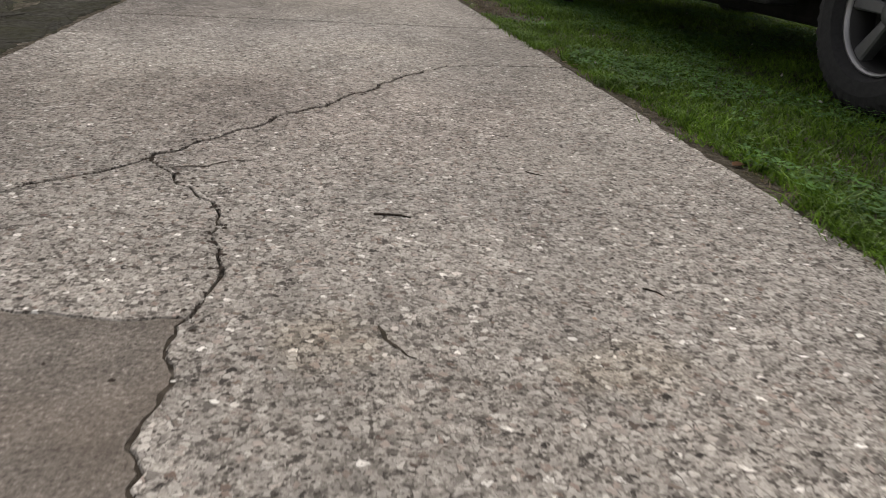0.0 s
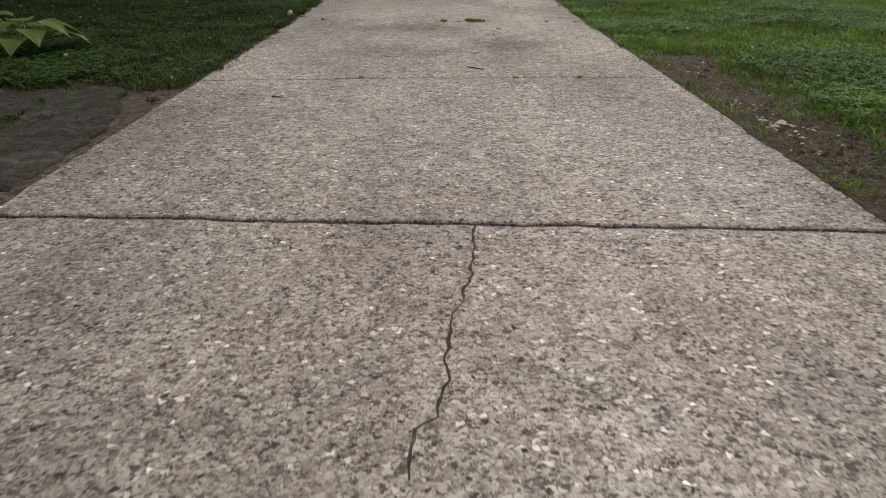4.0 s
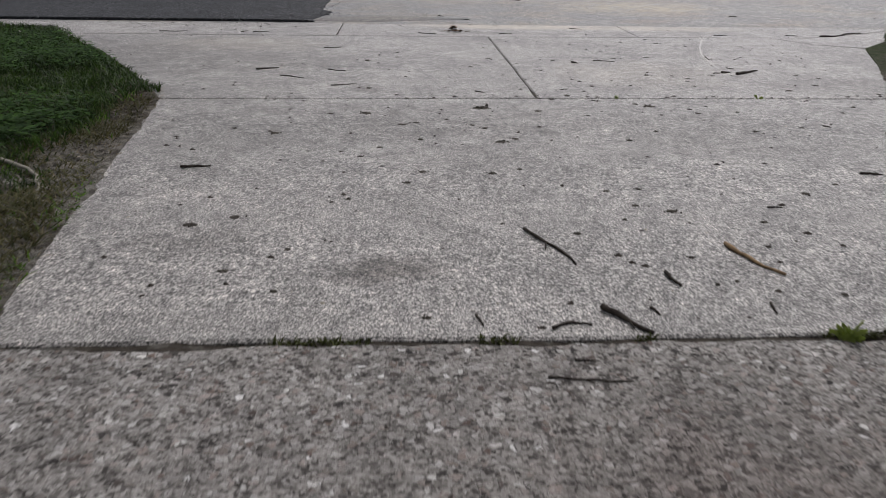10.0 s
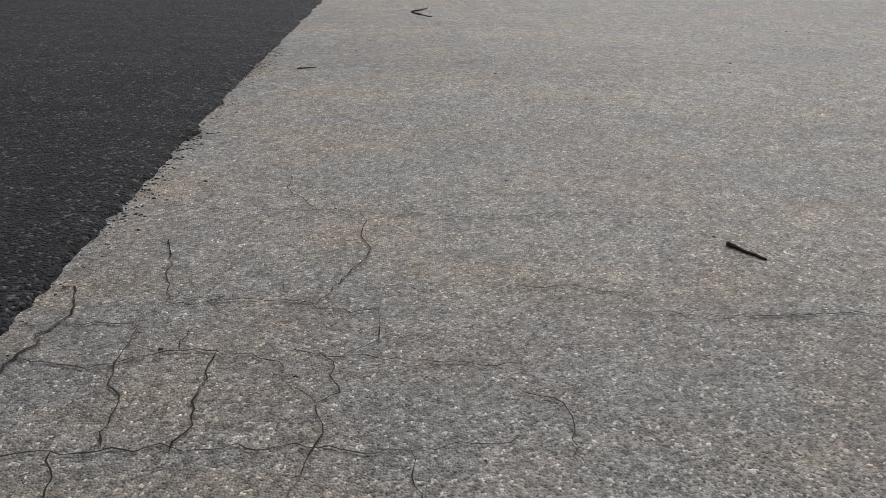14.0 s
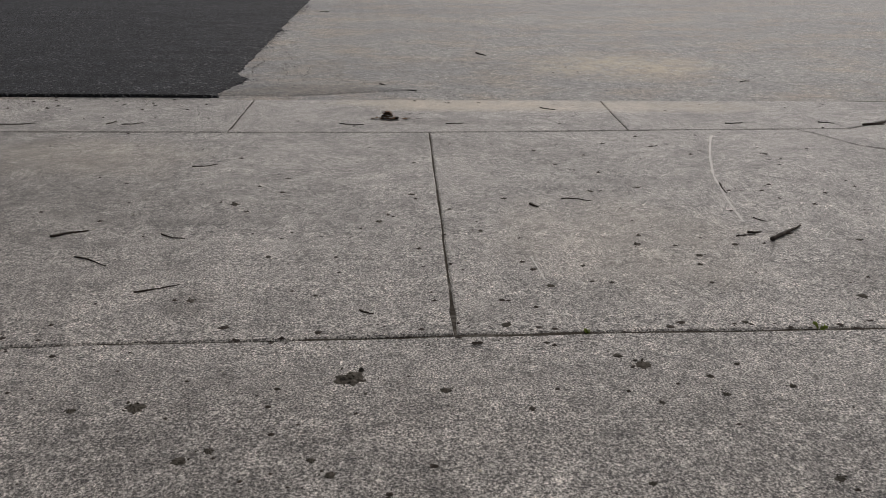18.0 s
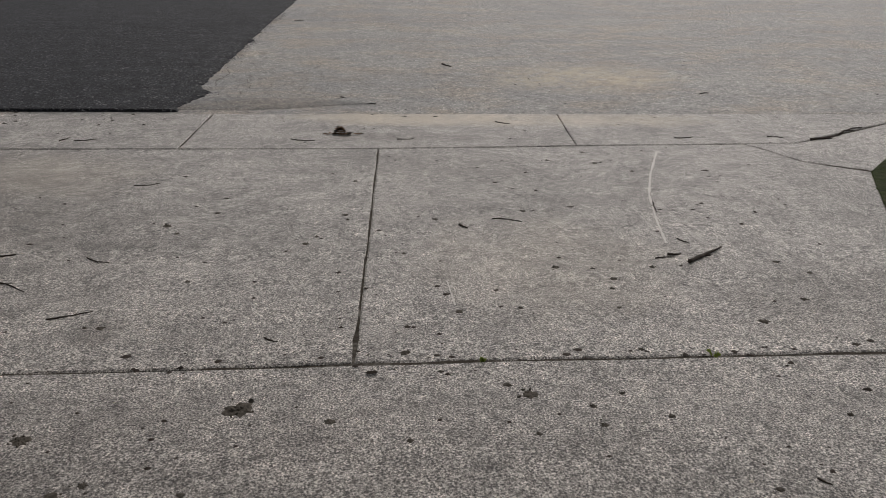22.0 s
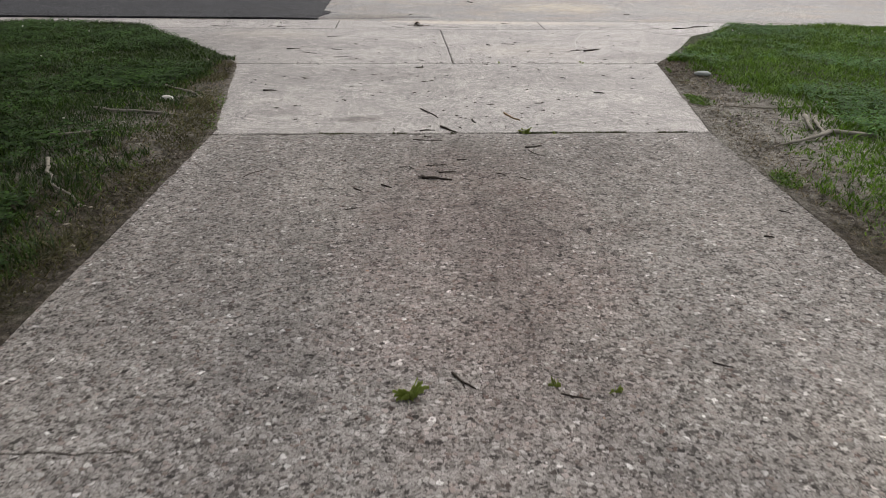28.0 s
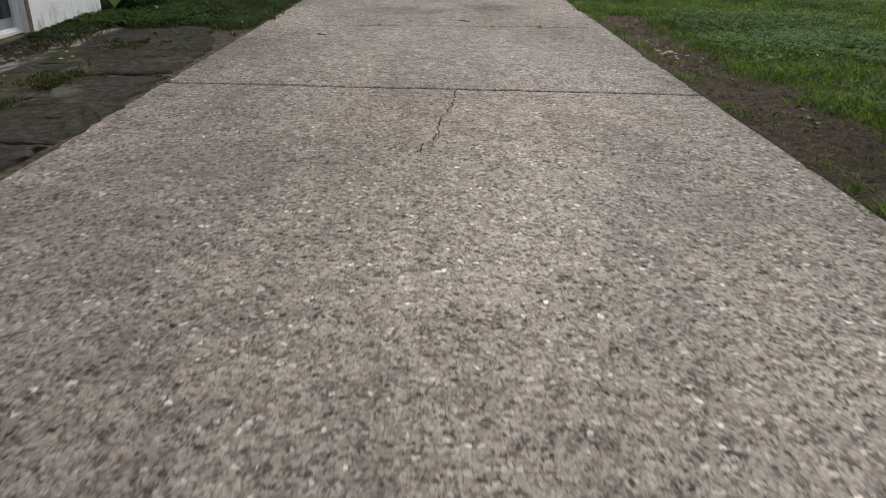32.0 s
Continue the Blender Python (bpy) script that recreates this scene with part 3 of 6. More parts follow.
def shifted(points, dx, dy):
    return [(x + dx, y + dy) for x, y in points]


LINES = [cracked([cross(l0, r0)[0], *BENDS[k], cross(l0, r0)[1]], 40 + k, 0.045, OPEN[k][1]) for k, (l0, r0) in enumerate(JOINTS)]
for k in range(4):
    slab([*shifted(LINES[k], 0, OPEN[k][0]), *reversed(shifted(LINES[k + 1], 0, -OPEN[k + 1][0]))], AGGREGATE, drive, "pebbly slab with stained and worn patches")
for k, line in enumerate(LINES):
    filler(line, 0.03, drive, (0.055, 0.040, 0.014, 0.006, 0.006)[k])

CRACK_LEFT = cracked([(-1.50, -16.30), (-0.84, -16.05), (-0.57, -15.79)], 1, 0.035, 0.014)
CRACK_RIGHT = cracked([(-0.57, -15.79), (-0.16, -15.21), (0.16, -14.73), (0.45, -14.37), (1.03, -14.30)], 2, 0.035, 0.015)
FORK = cracked([(-0.57, -15.79), (-0.38, -16.10), (-0.33, -16.50), (-0.36, -16.62)], 3, 0.035, 0.014)
FORK_LOW = cracked([(-0.36, -16.62), (-0.37, -17.00), (-0.42, -20.5)], 4, 0.022, 0.011)
SEAM = cracked([(-1.48, -16.56), (-1.1, -16.64), (-0.75, -16.55), (-0.40, -16.615)], 11, 0.04, 0.012)

AGG = (AGGREGATE, drive, "cracked pebbly slab", 0.0015, 0.10, 0.003, 0.003)
slab(ragged(CRACK_LEFT[:-1], -0.003, 0.005, 7) + ragged(CRACK_RIGHT, -0.003, 0.004, 5) + [*reversed(shifted(LINES[0], 0, -0.009))], *AGG)
slab([(-0.405, -20.5), (1.0, -20.5), *reversed(ragged(CRACK_RIGHT, 0.004, -0.005, 6)), *ragged(FORK[1:-1] + FORK_LOW[:-1], 0.0022, 0, 8)], *AGG)
slab([(-1.47, -20.5), (-0.435, -20.5), *reversed(ragged(FORK_LOW[:-1], -0.0022, 0, 9)), *reversed(shifted(SEAM, 0, -0.002))], MORTAR, drive, "rough dark grey mortar repair", 0.002, soft=0.003, sink=0.001)
slab([*shifted(SEAM, 0, 0.001), *reversed(shifted(FORK[1:], -0.004, 0.004)), *reversed(shifted(CRACK_LEFT, 0.0, -0.007))], *AGG)

filler(CRACK_LEFT, 0.03, drive, 0.026)
filler(CRACK_RIGHT, 0.03, drive, 0.012)
filler(FORK[:-1], 0.03, drive, 0.010)
filler(FORK_LOW, 0.02, drive, 0.003)
# a hairline crack runs back from the second joint
HAIR = [(0.0, -9.92), (-0.03, -10.24), (-0.075, -10.42), (-0.09, -10.62), (-0.10, -10.70), (-0.135, -10.73), (-0.14, -10.84)]


def hairline(line, width, parent, label, name="hairline_crack", lift=0.0012, amount=0.006):
    """A thin open crack, filled with dirt."""
    bm = bmesh.new()
    rows = []
    pts = []
    for a, b in zip(line, line[1:]):
        pts += wobble(a, b, max(3, int((Vector(b) - Vector(a)).length / 0.02)), amount, rng)
    pts.append(Vector(line[-1]))
    for i, p in enumerate(pts):
        d = (pts[min(i + 1, len(pts) - 1)] - pts[max(i - 1, 0)]).normalized()
        w = width * rng.uniform(0.35, 1.2) * (0.5 if i in (0, len(pts) - 1) else 1)
        rows.append([bm.verts.new((p.x - k * d.y * w, p.y + k * d.x * w, level(p.y) + lift)) for k in (-1, 1)])
    for a, b in zip(rows, rows[1:]):
        bm.faces.new((a[0], b[0], b[1], a[1]))
    return part(name, bm, DIRT, parent, label)


for line in ([(-0.53, -15.86), (-0.46, -15.85), (-0.41, -15.85)], [(-0.42, -15.855), (-0.36, -15.80), (-0.30, -15.79)], [(-0.06, -16.66), (-0.04, -16.72), (-0.01, -16.76)]):
    hairline(line, 0.0035, drive, "short dirt-filled crack")
hairline(HAIR, 0.0034, drive, "thin dirt-filled crack")
hairline([(-1.19, -2.30), (-0.95, -2.285), (-0.70, -2.28)], 0.0016, drive, "thin dirt-filled crack")

# ---- the apron and the gutter: smooth concrete ----
apron = thing("apron", (0, 1, 0), "grey concrete driveway apron with scored joints", "apron", kind="structure")
slab([(-1.17, -0.030), (1.20, 0.048), (1.50, 1.988), (0.019, 1.945), (-1.51, 1.878)], CONCRETE, apron)
slab([(-1.515, 1.886), (0.0165, 1.955), (-0.0435, 4.048), (-2.93, 4.03), (-2.35, 3.30), (-1.88, 2.55)], CONCRETE, apron)
slab([(0.0225, 1.955), (1.50, 2.000), (1.82, 2.55), (2.30, 3.63), (2.055, 3.803), (1.943, 4.07), (1.90, 4.148), (-0.0375, 4.048)], CONCRETE, apron)
slab([(2.33, 3.645), (2.65, 4.02), (2.93, 4.52), (3.08, 4.74), (2.58, 4.40), (2.20, 4.170), (1.912, 4.152), (1.953, 4.075), (2.063, 3.813)], CONCRETE, apron, "cracked corner of grey concrete", 0.006)
filler([(-1.55, 1.880), (0.02, 1.948), (1.55, 1.995)], 0.02, apron, 0.005)
filler([(0.02, 1.95), (-0.040, 4.05)], 0.02, apron, 0.0045)
filler([(-2.95, 4.04), (-0.04, 4.055), (1.0, 4.112), (1.9, 4.156), (2.2, 4.178), (2.58, 4.413), (3.1, 4.78)], 0.025, apron, 0.007)
filler([(1.905, 4.155), (1.948, 4.073), (2.06, 3.808), (2.325, 3.638)], 0.015, apron, 0.004)
gutter = thing("gutter", (0, 4.5, -0.08), "grey concrete street gutter with joints", "gutter", kind="structure")
BAY = [(-12.4, -12.4), (-9.3, -9.3), (-6.2, -6.2), (-3.2, -3.2), (-1.07, -1.12), (1.0, 1.03), (3.12, 3.14), (6.2, 6.2), (9.3, 9.3), (12.4, 12.4)]


def back_line(x):
    """Back edge of the gutter: straight behind the drive, drawn in where the kerb return meets it."""
    return float(np.interp(x, [-4.2, -3.2, -2.95, -0.1, 1.0, 2.2, 2.58, 3.1, 4.5], [4.62, 4.55, 4.035, 4.052, 4.112, 4.172, 4.425, 4.765, 4.70])) + 0.008


for (a0, a1), (b0, b1) in zip(BAY, BAY[1:]):
    backs = [x for x in (-2.95, -0.1, 2.2, 2.58) if a0 < x < b0]
    wide = [0.0035 if x == -1.07 else 0.0016 for x in (a0, b0)]
    slab([(a0 + wide[0], back_line(a0)), *[(x, back_line(x)) for x in backs], (b0 - wide[1], back_line(b0)), (b1 - wide[1], 4.945), (a1 + wide[0], 4.945)], CONCRETE, gutter)
for a0, a1 in BAY[4:5]:
    filler([(a0, 4.1), (a1, 4.94)], 0.02, gutter, 0.005)

# ---- the street ----
def strip_road():
    bm = bmesh.new()
    xs = [-400, -100, -40, -15] + [-10 + 0.25 * i for i in range(81)] + [15, 40, 100, 400]
    ys = [4.90, 5.0, 5.1, 5.4] + [5.8 + 0.4 * i for i in range(31)] + [18.4]
    grid = []
    for y in ys:
        row = []
        for x in xs:
            rag = 0.03 * noise.noise((x * 2.3, 7, 0)) + 0.012 * max(-4, min(4, x)) if y < 5.05 else 0
            lap = -0.0015 if y < 4.95 else 0.004 + 0.006 * abs(noise.noise((x * 0.9, y * 0.9, 1)))
            row.append(bm.verts.new((x, y + rag + (0.015 if y < 5.05 else 0), level(y + rag + 0.015) + lap)))
        grid.append(row)
    for j in range(len(ys) - 1):
        for i in range(len(xs) - 1):
            bm.faces.new((grid[j][i], grid[j][i + 1], grid[j + 1][i + 1], grid[j + 1][i]))
    return smooth(part("road", bm, ASPHALT))


tagged(strip_road(), "light grey worn asphalt street", "road", kind="structure")


def patch_edge(y):
    return -1.36 - 0.012 * (y - 5) + 0.035 * noise.noise((0, y * 5, 0)) + 0.02 * noise.noise((0, y * 17, 4)) + 0.008 * noise.noise((0, y * 47, 6)) + float(np.interp(y, [4.96, 5.44, 5.56], [0.0, 0.10, 0.0]))


def build_patch():
    """New asphalt laid over the old: a thick sheet with a ragged end."""
    bm = bmesh.new()
    ys = [4.96 + 0.0125 * i for i in range(320)] + [8.96 + 0.05 * i for i in range(80)]
    rows = []
    for y in ys:
        e = patch_edge(y)
        line = [(e, 0.006), (e - 0.012, 0.016), (e - 0.05, 0.022), (e - 0.4, 0.024), (-3.5, 0.024), (-8, 0.024), (-30, 0.024)]
        rows.append([bm.verts.new((x, y, level(y) + h + 0.003 * noise.noise((x * 4, y * 4, 2)))) for x, h in line])
    for a, b in zip(rows, rows[1:]):
        for i in range(6):
            bm.faces.new((a[i], b[i], b[i + 1], a[i + 1]))
    low = [bm.verts.new((v.co.x, v.co.y - 0.008, level(4.95) - 0.01)) for v in rows[0]]
    for i in range(6):
        bm.faces.new((rows[0][i], rows[0][i + 1], low[i + 1], low[i]))
    bmesh.ops.recalc_face_normals(bm, faces=bm.faces)
    return tagged(smooth(part("asphalt_patch", bm, PATCH)), "black new asphalt patch over the old street", "asphalt patch", kind="structure")


build_patch()


def asphalt_lip():
    """The feathered edge of an older, darker layer beside the patch."""
    bm = bmesh.new()
    rows = []
    for i in range(60):
        x = -1.52 + 1.40 * i / 59
        k = i / 59
        far = float(np.interp(x, [-1.52, -1.30, -1.17, -1.04, -0.77, -0.51, -0.31, -0.12], [5.16, 5.24, 5.29, 5.31, 5.30, 5.28, 5.235, 5.155])) + 0.012 * noise.noise((x * 9, 1, 0)) + 0.006 * noise.noise((x * 31, 2, 0))
        near = float(np.interp(x, [-1.52, -1.1, -0.87, -0.61, -0.38, -0.12], [4.985, 4.99, 5.0, 5.04, 5.10, 5.145])) + 0.010 * noise.noise((x * 8, 4, 0)) + 0.005 * noise.noise((x * 27, 5, 0))
        rows.append([bm.verts.new((x, y, level(y) + h)) for y, h in ((near, 0.004), (near + 0.02, 0.0112), ((near + far) / 2, 0.0125), (far - 0.02, 0.0112), (far, 0.006))])
    for a, b in zip(rows, rows[1:]):
        for j in range(4):
            bm.faces.new((a[j], b[j], b[j + 1], a[j + 1]))
    bmesh.ops.recalc_face_normals(bm, faces=bm.faces)
    return tagged(smooth(part("asphalt_lip", bm, make_asphalt("old_dark_asphalt", 0.62))), "dark feathered edge of an old asphalt layer", "asphalt edge", kind="structure")


asphalt_lip()
STREET = bpy.data.objects["road"]
CRACKS_PATCH = (
    [(-1.34, 6.10), (-1.31, 6.10), (-1.27, 6.01), (-1.27, 5.95), (-1.30, 5.89), (-1.28, 5.85), (-1.30, 5.80), (-1.30, 5.72), (-1.27, 5.60)],
    [(-1.35, 5.93), (-1.28, 5.94), (-1.11, 5.94)],
    [(-1.32, 5.79), (-1.26, 5.79), (-1.12, 5.78), (-1.06, 5.81), (-1.00, 5.83), (-0.90, 5.83), (-0.85, 5.82), (-0.75, 5.77)],
    [(-1.11, 5.93), (-1.09, 5.85), (-1.08, 5.75), (-1.06, 5.70), (-1.03, 5.60), (-1.02, 5.54)],
    [(-1.26, 5.52), (-1.10, 5.53), (-1.02, 5.53), (-0.90, 5.54), (-0.79, 5.55), (-0.67, 5.54)],
    [(-1.10, 5.53), (-1.06, 5.42), (-1.05, 5.36)],
    [(-1.17, 6.36), (-1.07, 6.03), (-0.99, 6.02), (-0.94, 6.06)],
    [(-0.98, 5.91), (-0.98, 5.84)], [(-0.90, 5.83), (-0.90, 5.71), (-0.89, 5.62), (-0.90, 5.53)],
)
CRACKS_MIDDLE = (
    [(-0.74, 5.72), (-0.67, 5.66), (-0.63, 5.69), (-0.65, 5.77), (-0.70, 5.84)],
    [(-0.82, 6.14), (-0.80, 6.04), (-0.72, 6.00), (-0.64, 5.98), (-0.58, 6.00), (-0.57, 5.91), (-0.58, 5.86), (-0.64, 5.81)],
    [(-0.67, 5.66), (-0.65, 5.60), (-0.66, 5.53), (-0.68, 5.44), (-0.64, 5.33)],
    [(-0.75, 5.84), (-0.63, 5.81), (-0.43, 5.79), (-0.26, 5.79)],
    [(-0.29, 5.70), (-0.21, 5.66), (-0.20, 5.60), (-0.21, 5.50)],
    [(-0.49, 5.53), (-0.47, 5.41), (-0.47, 5.30)], [(-0.67, 5.54), (-0.49, 5.53), (-0.30, 5.57)],
    [(-1.29, 5.27), (-1.17, 5.305), (-1.05, 5.33), (-0.92, 5.36), (-0.78, 5.35), (-0.64, 5.32), (-0.51, 5.30), (-0.40, 5.31), (-0.23, 5.38)],
    [(-0.26, 6.11), (-0.14, 6.11), (0.05, 6.05)],
)
CRACKS_FAR = (
    [(-1.31, 6.33), (-1.20, 6.33), (-1.16, 6.34)],
    [(-1.23, 6.59), (-1.07, 6.56), (-1.02, 6.57), (-0.67, 6.55), (-0.40, 6.52), (-0.35, 6.51)],
    [(-0.88, 7.58), (-0.61, 7.37), (-0.39, 7.32), (-0.15, 7.34)],
    [(-1.39, 9.19), (-1.03, 9.32), (-0.8, 9.4)],
    [(-0.02, 6.0), (0.10, 5.98), (0.23, 5.97), (0.57, 5.98), (0.95, 5.99)],
    [(-1.15, 6.07), (-1.02, 6.05), (-0.72, 6.02)], [(-0.35, 6.51), (-0.1, 6.55), (0.2, 6.5)],
    [(-0.95, 6.9), (-0.9, 6.7), (-0.8, 6.56)], [(-0.67, 6.55), (-0.62, 6.3), (-0.72, 6.02)],
)
for k, line in enumerate(CRACKS_PATCH + CRACKS_MIDDLE + CRACKS_FAR):
    hairline(line, 0.0036 if k == 0 else 0.0020 if k < 9 else 0.0016, STREET, "thin branching crack in the asphalt", "road_crack", 0.0105, 0.009)


GRASS_N = 280000


# ---- grass ----
def hash_noise(x, y, s):
    return noise.noise((x * s, y * s, 11.0))


def bare(x, y):
    """How bare the soil is, 0 to 1: worn strips beside the drive and round the roots."""
    b = 0.0
    if x > 0:
        edge = right_edge(min(y, 0))
        if -12.6 < y < -7.3:
            b = 1.3 - (x - edge) / (0.46 + 0.16 * hash_noise(x, y, 2.0))
        elif -14.6 < y <= -12.6:
            b = 1.1 - (x - edge) / max(0.05, 0.12 + 0.2 * hash_noise(x, y, 2.5))
        elif -1.9 < y < 2.1:
            b = 1.2 - (x - edge - 0.17 * max(0, y)) / (0.24 + 0.46 * math.exp(-((y - 0.5) / 1.0) ** 2) + 0.15 * hash_noise(x, y, 3.0))
        else:
            b = (1.15 - (x - edge) / 0.075) if y < -12 else (0.8 - (x - edge) / 0.06)
    else:
        edge = left_edge(min(y, 0))
        if -2.85 < y < 2.0:
            b = 1.2 - (edge - x - 0.17 * max(0, y)) / (0.13 + 0.36 * math.exp(-((y - 0.1) / 1.3) ** 2) + 0.18 * hash_noise(x, y, 3.0))
        else:
            b = 0.7 - (edge - x) / 0.08
    return b + 0.35 * hash_noise(x, y, 7.0)


def on_lawn(x, y):
    if x < 0:
        if y < -7.9 and x > -2.55:
            return y > -8.25 and x < -1.22
        if y < -7.35 and x < -2.45:
            return False
        if -1.60 < x < -1.22 and -3.70 + 0.45 * max(0.0, -1.36 - x) < y < -3.2:
            return False
        if x < -1.2 and path_sides(x)[0] < y < path_sides(x)[1]:
            return False
        if y > 1.9:
            return x < -1.5 - 0.66 * (y - 1.95) and y < 4.6
        return x < left_edge(y) - 0.005
    if y > 1.95:
        return x > 1.52 + 0.55 * (y - 1.95) and y < 4.75
    return x > right_edge(y) + 0.005 + 0.16 * max(0, y)


def path_sides(x):
    """Near and far side of the garden path at x: it bends away from the drive."""
    d = min(-1.2 - x, 2.6)
    more = 0.95 * max(0.0, -1.2 - x - 2.6)
    return -3.45 - 0.05 * d + 0.230 * d * d + more, -2.785 - 0.08 * d + 0.185 * d * d + more


def edge_left(y):
    return float(np.interp(y, [a for a, _ in JOINTS], [left_edge(a) for a, _ in JOINTS])) if y > -13.08 else left_edge(y)


def edge_right(y):
    return float(np.interp(y, [b for _, b in JOINTS], [right_edge(b) for _, b in JOINTS])) if y > -13.05 else float(np.interp(y, [-20.5, -14.3, -13.05], [1.0, 1.03, right_edge(-13.05)]))


def rim(y, side):
    """Edge of the paving, from the drive out along the flare of the apron."""
    if side < 0:
        return float(np.interp(y, [0, 1.88, 2.55, 3.30, 4.03], [-1.17, -1.51, -1.88, -2.35, -2.93])) if y > 0 else edge_left(y)
    return float(np.interp(y, [0, 1.99, 2.55, 3.63, 4.02, 4.52], [1.20, 1.50, 1.82, 2.30, 2.65, 2.93])) if y > 0 else edge_right(y)


def blades(name, spots, height, width, material, label, lean=0.5, seed=1):
    """One mesh of many bent blades at the given spots."""
    r = np.random.RandomState(seed)
    p = np.array(spots)
    n = len(p)
    turn, tip = r.uniform(0, 2 * np.pi, n), r.uniform(0, 2 * np.pi, n)
    tuft = np.array([0.62 + 0.9 * max(0.0, 0.5 + noise.noise((a * 2.7, b * 2.7, 3.0))) for a, b, _ in spots])
    h, w = height * tuft * r.uniform(0.45, 1.25, n), width * r.uniform(0.7, 1.3, n)
    l = lean * h * r.uniform(0.3, 1.5, n)
    dx, dy = np.cos(turn) * w / 2, np.sin(turn) * w / 2
    tx, ty = np.cos(tip) * l, np.sin(tip) * l
    v = np.empty((n, 5, 3))
    for k, (side, up, out) in enumerate(((-1, 0, 0), (1, 0, 0), (-0.8, 0.6, 0.35), (0.8, 0.6, 0.35), (0, 1.0, 1.0))):
        v[:, k] = np.stack([p[:, 0] + side * dx + out * tx, p[:, 1] + side * dy + out * ty, p[:, 2] + up * h * (1 - 0.25 * out)], 1)
    base = np.arange(n)[:, None] * 5
    quads, tris = base + [0, 1, 3, 2], base + [2, 3, 4]
    loops = np.concatenate([quads, tris], 1).ravel()
    me = bpy.data.meshes.new(name)
    me.vertices.add(5 * n)
    me.vertices.foreach_set("co", v.ravel())
    me.loops.add(len(loops))
    me.loops.foreach_set("vertex_index", loops)
    me.polygons.add(2 * n)
    starts = (np.arange(n)[:, None] * 7 + [0, 4]).ravel()
    me.polygons.foreach_set("loop_start", starts)
    me.update(calc_edges=True)
    me.materials.append(material)
    return tagged(new(name, me), label, "grass", kind="stuff")


def ground_top(x, y):
    """Height on which blades and litter stand: the soil banked against the paving, or the lawn's own."""
    side = 1 if x > 0 else -1
    off = side * (x - rim(y, side))
    return level(y) - 0.004 if off < 0.14 and y < 4.4 else lawn_height(x, y)


def scatter(count, x0, x1, y0, y1, seed, near, keep_bare=0.35):
    """Spots on the lawn, thinner on bare soil and farther from the drive."""
    r = random.Random(seed)
    out = []
    for _ in range(count):
        x = near + (x1 - near) * r.random() ** 1.75 if x1 > 0 else near - (near - x0) * r.random() ** 1.35
        y = r.uniform(y0, y1)
        x += (right_edge(min(y, 0)) if x1 > 0 else left_edge(min(y, 0)))
        if y > 0:
            x += (0.17 * y if y < 1.95 else 0.33 + 0.58 * (y - 1.95)) * (1 if x1 > 0 else -1)
        if on_lawn(x, y) and bare(x, y) < keep_bare + r.uniform(-0.25, 0.25):
            out.append((x, y, ground_top(x, y) - 0.004))
    return out


blades("lawn_right", scatter(int(GRASS_N * 1.7), 0, 6.0, -19.0, 4.8, 1, 0.0), 0.043, 0.0058, GRASS, "short green lawn grass, unevenly mown", 1.0)
blades("lawn_left", scatter(GRASS_N, -5.5, 0, -8.3, 4.6, 2, 0.0, 0.45), 0.050, 0.0050, SHADED_GRASS, "lawn grass with clover, its green darkened for shade", 0.85)


def clover_patch(name, count, x0, x1, y0, y1, seed, label, material, big=1.0):
    """Clover: many small three-part leaves on the lawn, in drifts."""
    r = random.Random(seed)
    v, f = [], []
    while len(f) < count * 3:
        x, y = r.uniform(x0, x1), r.uniform(y0, y1)
        if not on_lawn(x, y) or bare(x, y) > 0.2 or hash_noise(x, y, 1.1) + 0.3 * hash_noise(x, y, 4) < r.uniform(-0.15, 0.45):
            continue
        z, a, s = lawn_height(x, y) + r.uniform(0.025, 0.055), r.uniform(0, 6.28), big * r.uniform(0.007, 0.013)
        for k in range(3):
            b, n = a + k * 2.094, len(v)
            c, d, h = math.cos(b), math.sin(b), r.uniform(-0.3, 0.5) * s
            v += [(x, y, z), (x + s * (c - 0.55 * d), y + s * (d + 0.55 * c), z + h), (x + 1.5 * s * c, y + 1.5 * s * d, z + h * 1.2), (x + s * (c + 0.55 * d), y + s * (d - 0.55 * c), z + h)]
            f.append((n, n + 1, n + 2, n + 3))
    me = bpy.data.meshes.new(name)
    me.from_pydata(v, [], f)
    me.materials.append(material)
    return tagged(new(name, me), label, "clover", kind="stuff")


clover_patch("clover_left", 30000, -4.2, -1.2, -8.2, 4.4, 5, "clover leaves among the grass, their green darkened for shade", SHADED_CLOVER, 1.5)
clover_patch("clover_right", 48000, 1.05, 4.4, -17.5, 4.6, 6, "green clover leaves among the grass", CLOVER, 1.25)


def flowers(name, count, x0, x1, y0, y1, seed):
    """Tiny white clover heads and bits of pale litter in the lawn."""
    r = random.Random(seed)
    bm = bmesh.new()
    for _ in range(count):
        x, y = r.uniform(x0, x1), r.uniform(y0, y1)
        if on_lawn(x, y):
            s = r.uniform(0.003, 0.007)
            m = Matrix.LocRotScale((x, y, lawn_height(x, y) + r.uniform(0.03, 0.07)), Euler((r.random() * 3, r.random() * 3, 0)), (s, s * r.uniform(0.5, 2.5), s * 0.7))
            bmesh.ops.create_icosphere(bm, subdivisions=1, radius=1, matrix=m)
    return tagged(part(name, bm, make_plain("white_petals", (0.6, 0.58, 0.5), 0.8)), "tiny white flower heads and pale litter in the lawn", "flowers", kind="stuff")


flowers("lawn_flowers", 260, -4.5, 4.5, -16.0, 4.2, 9)

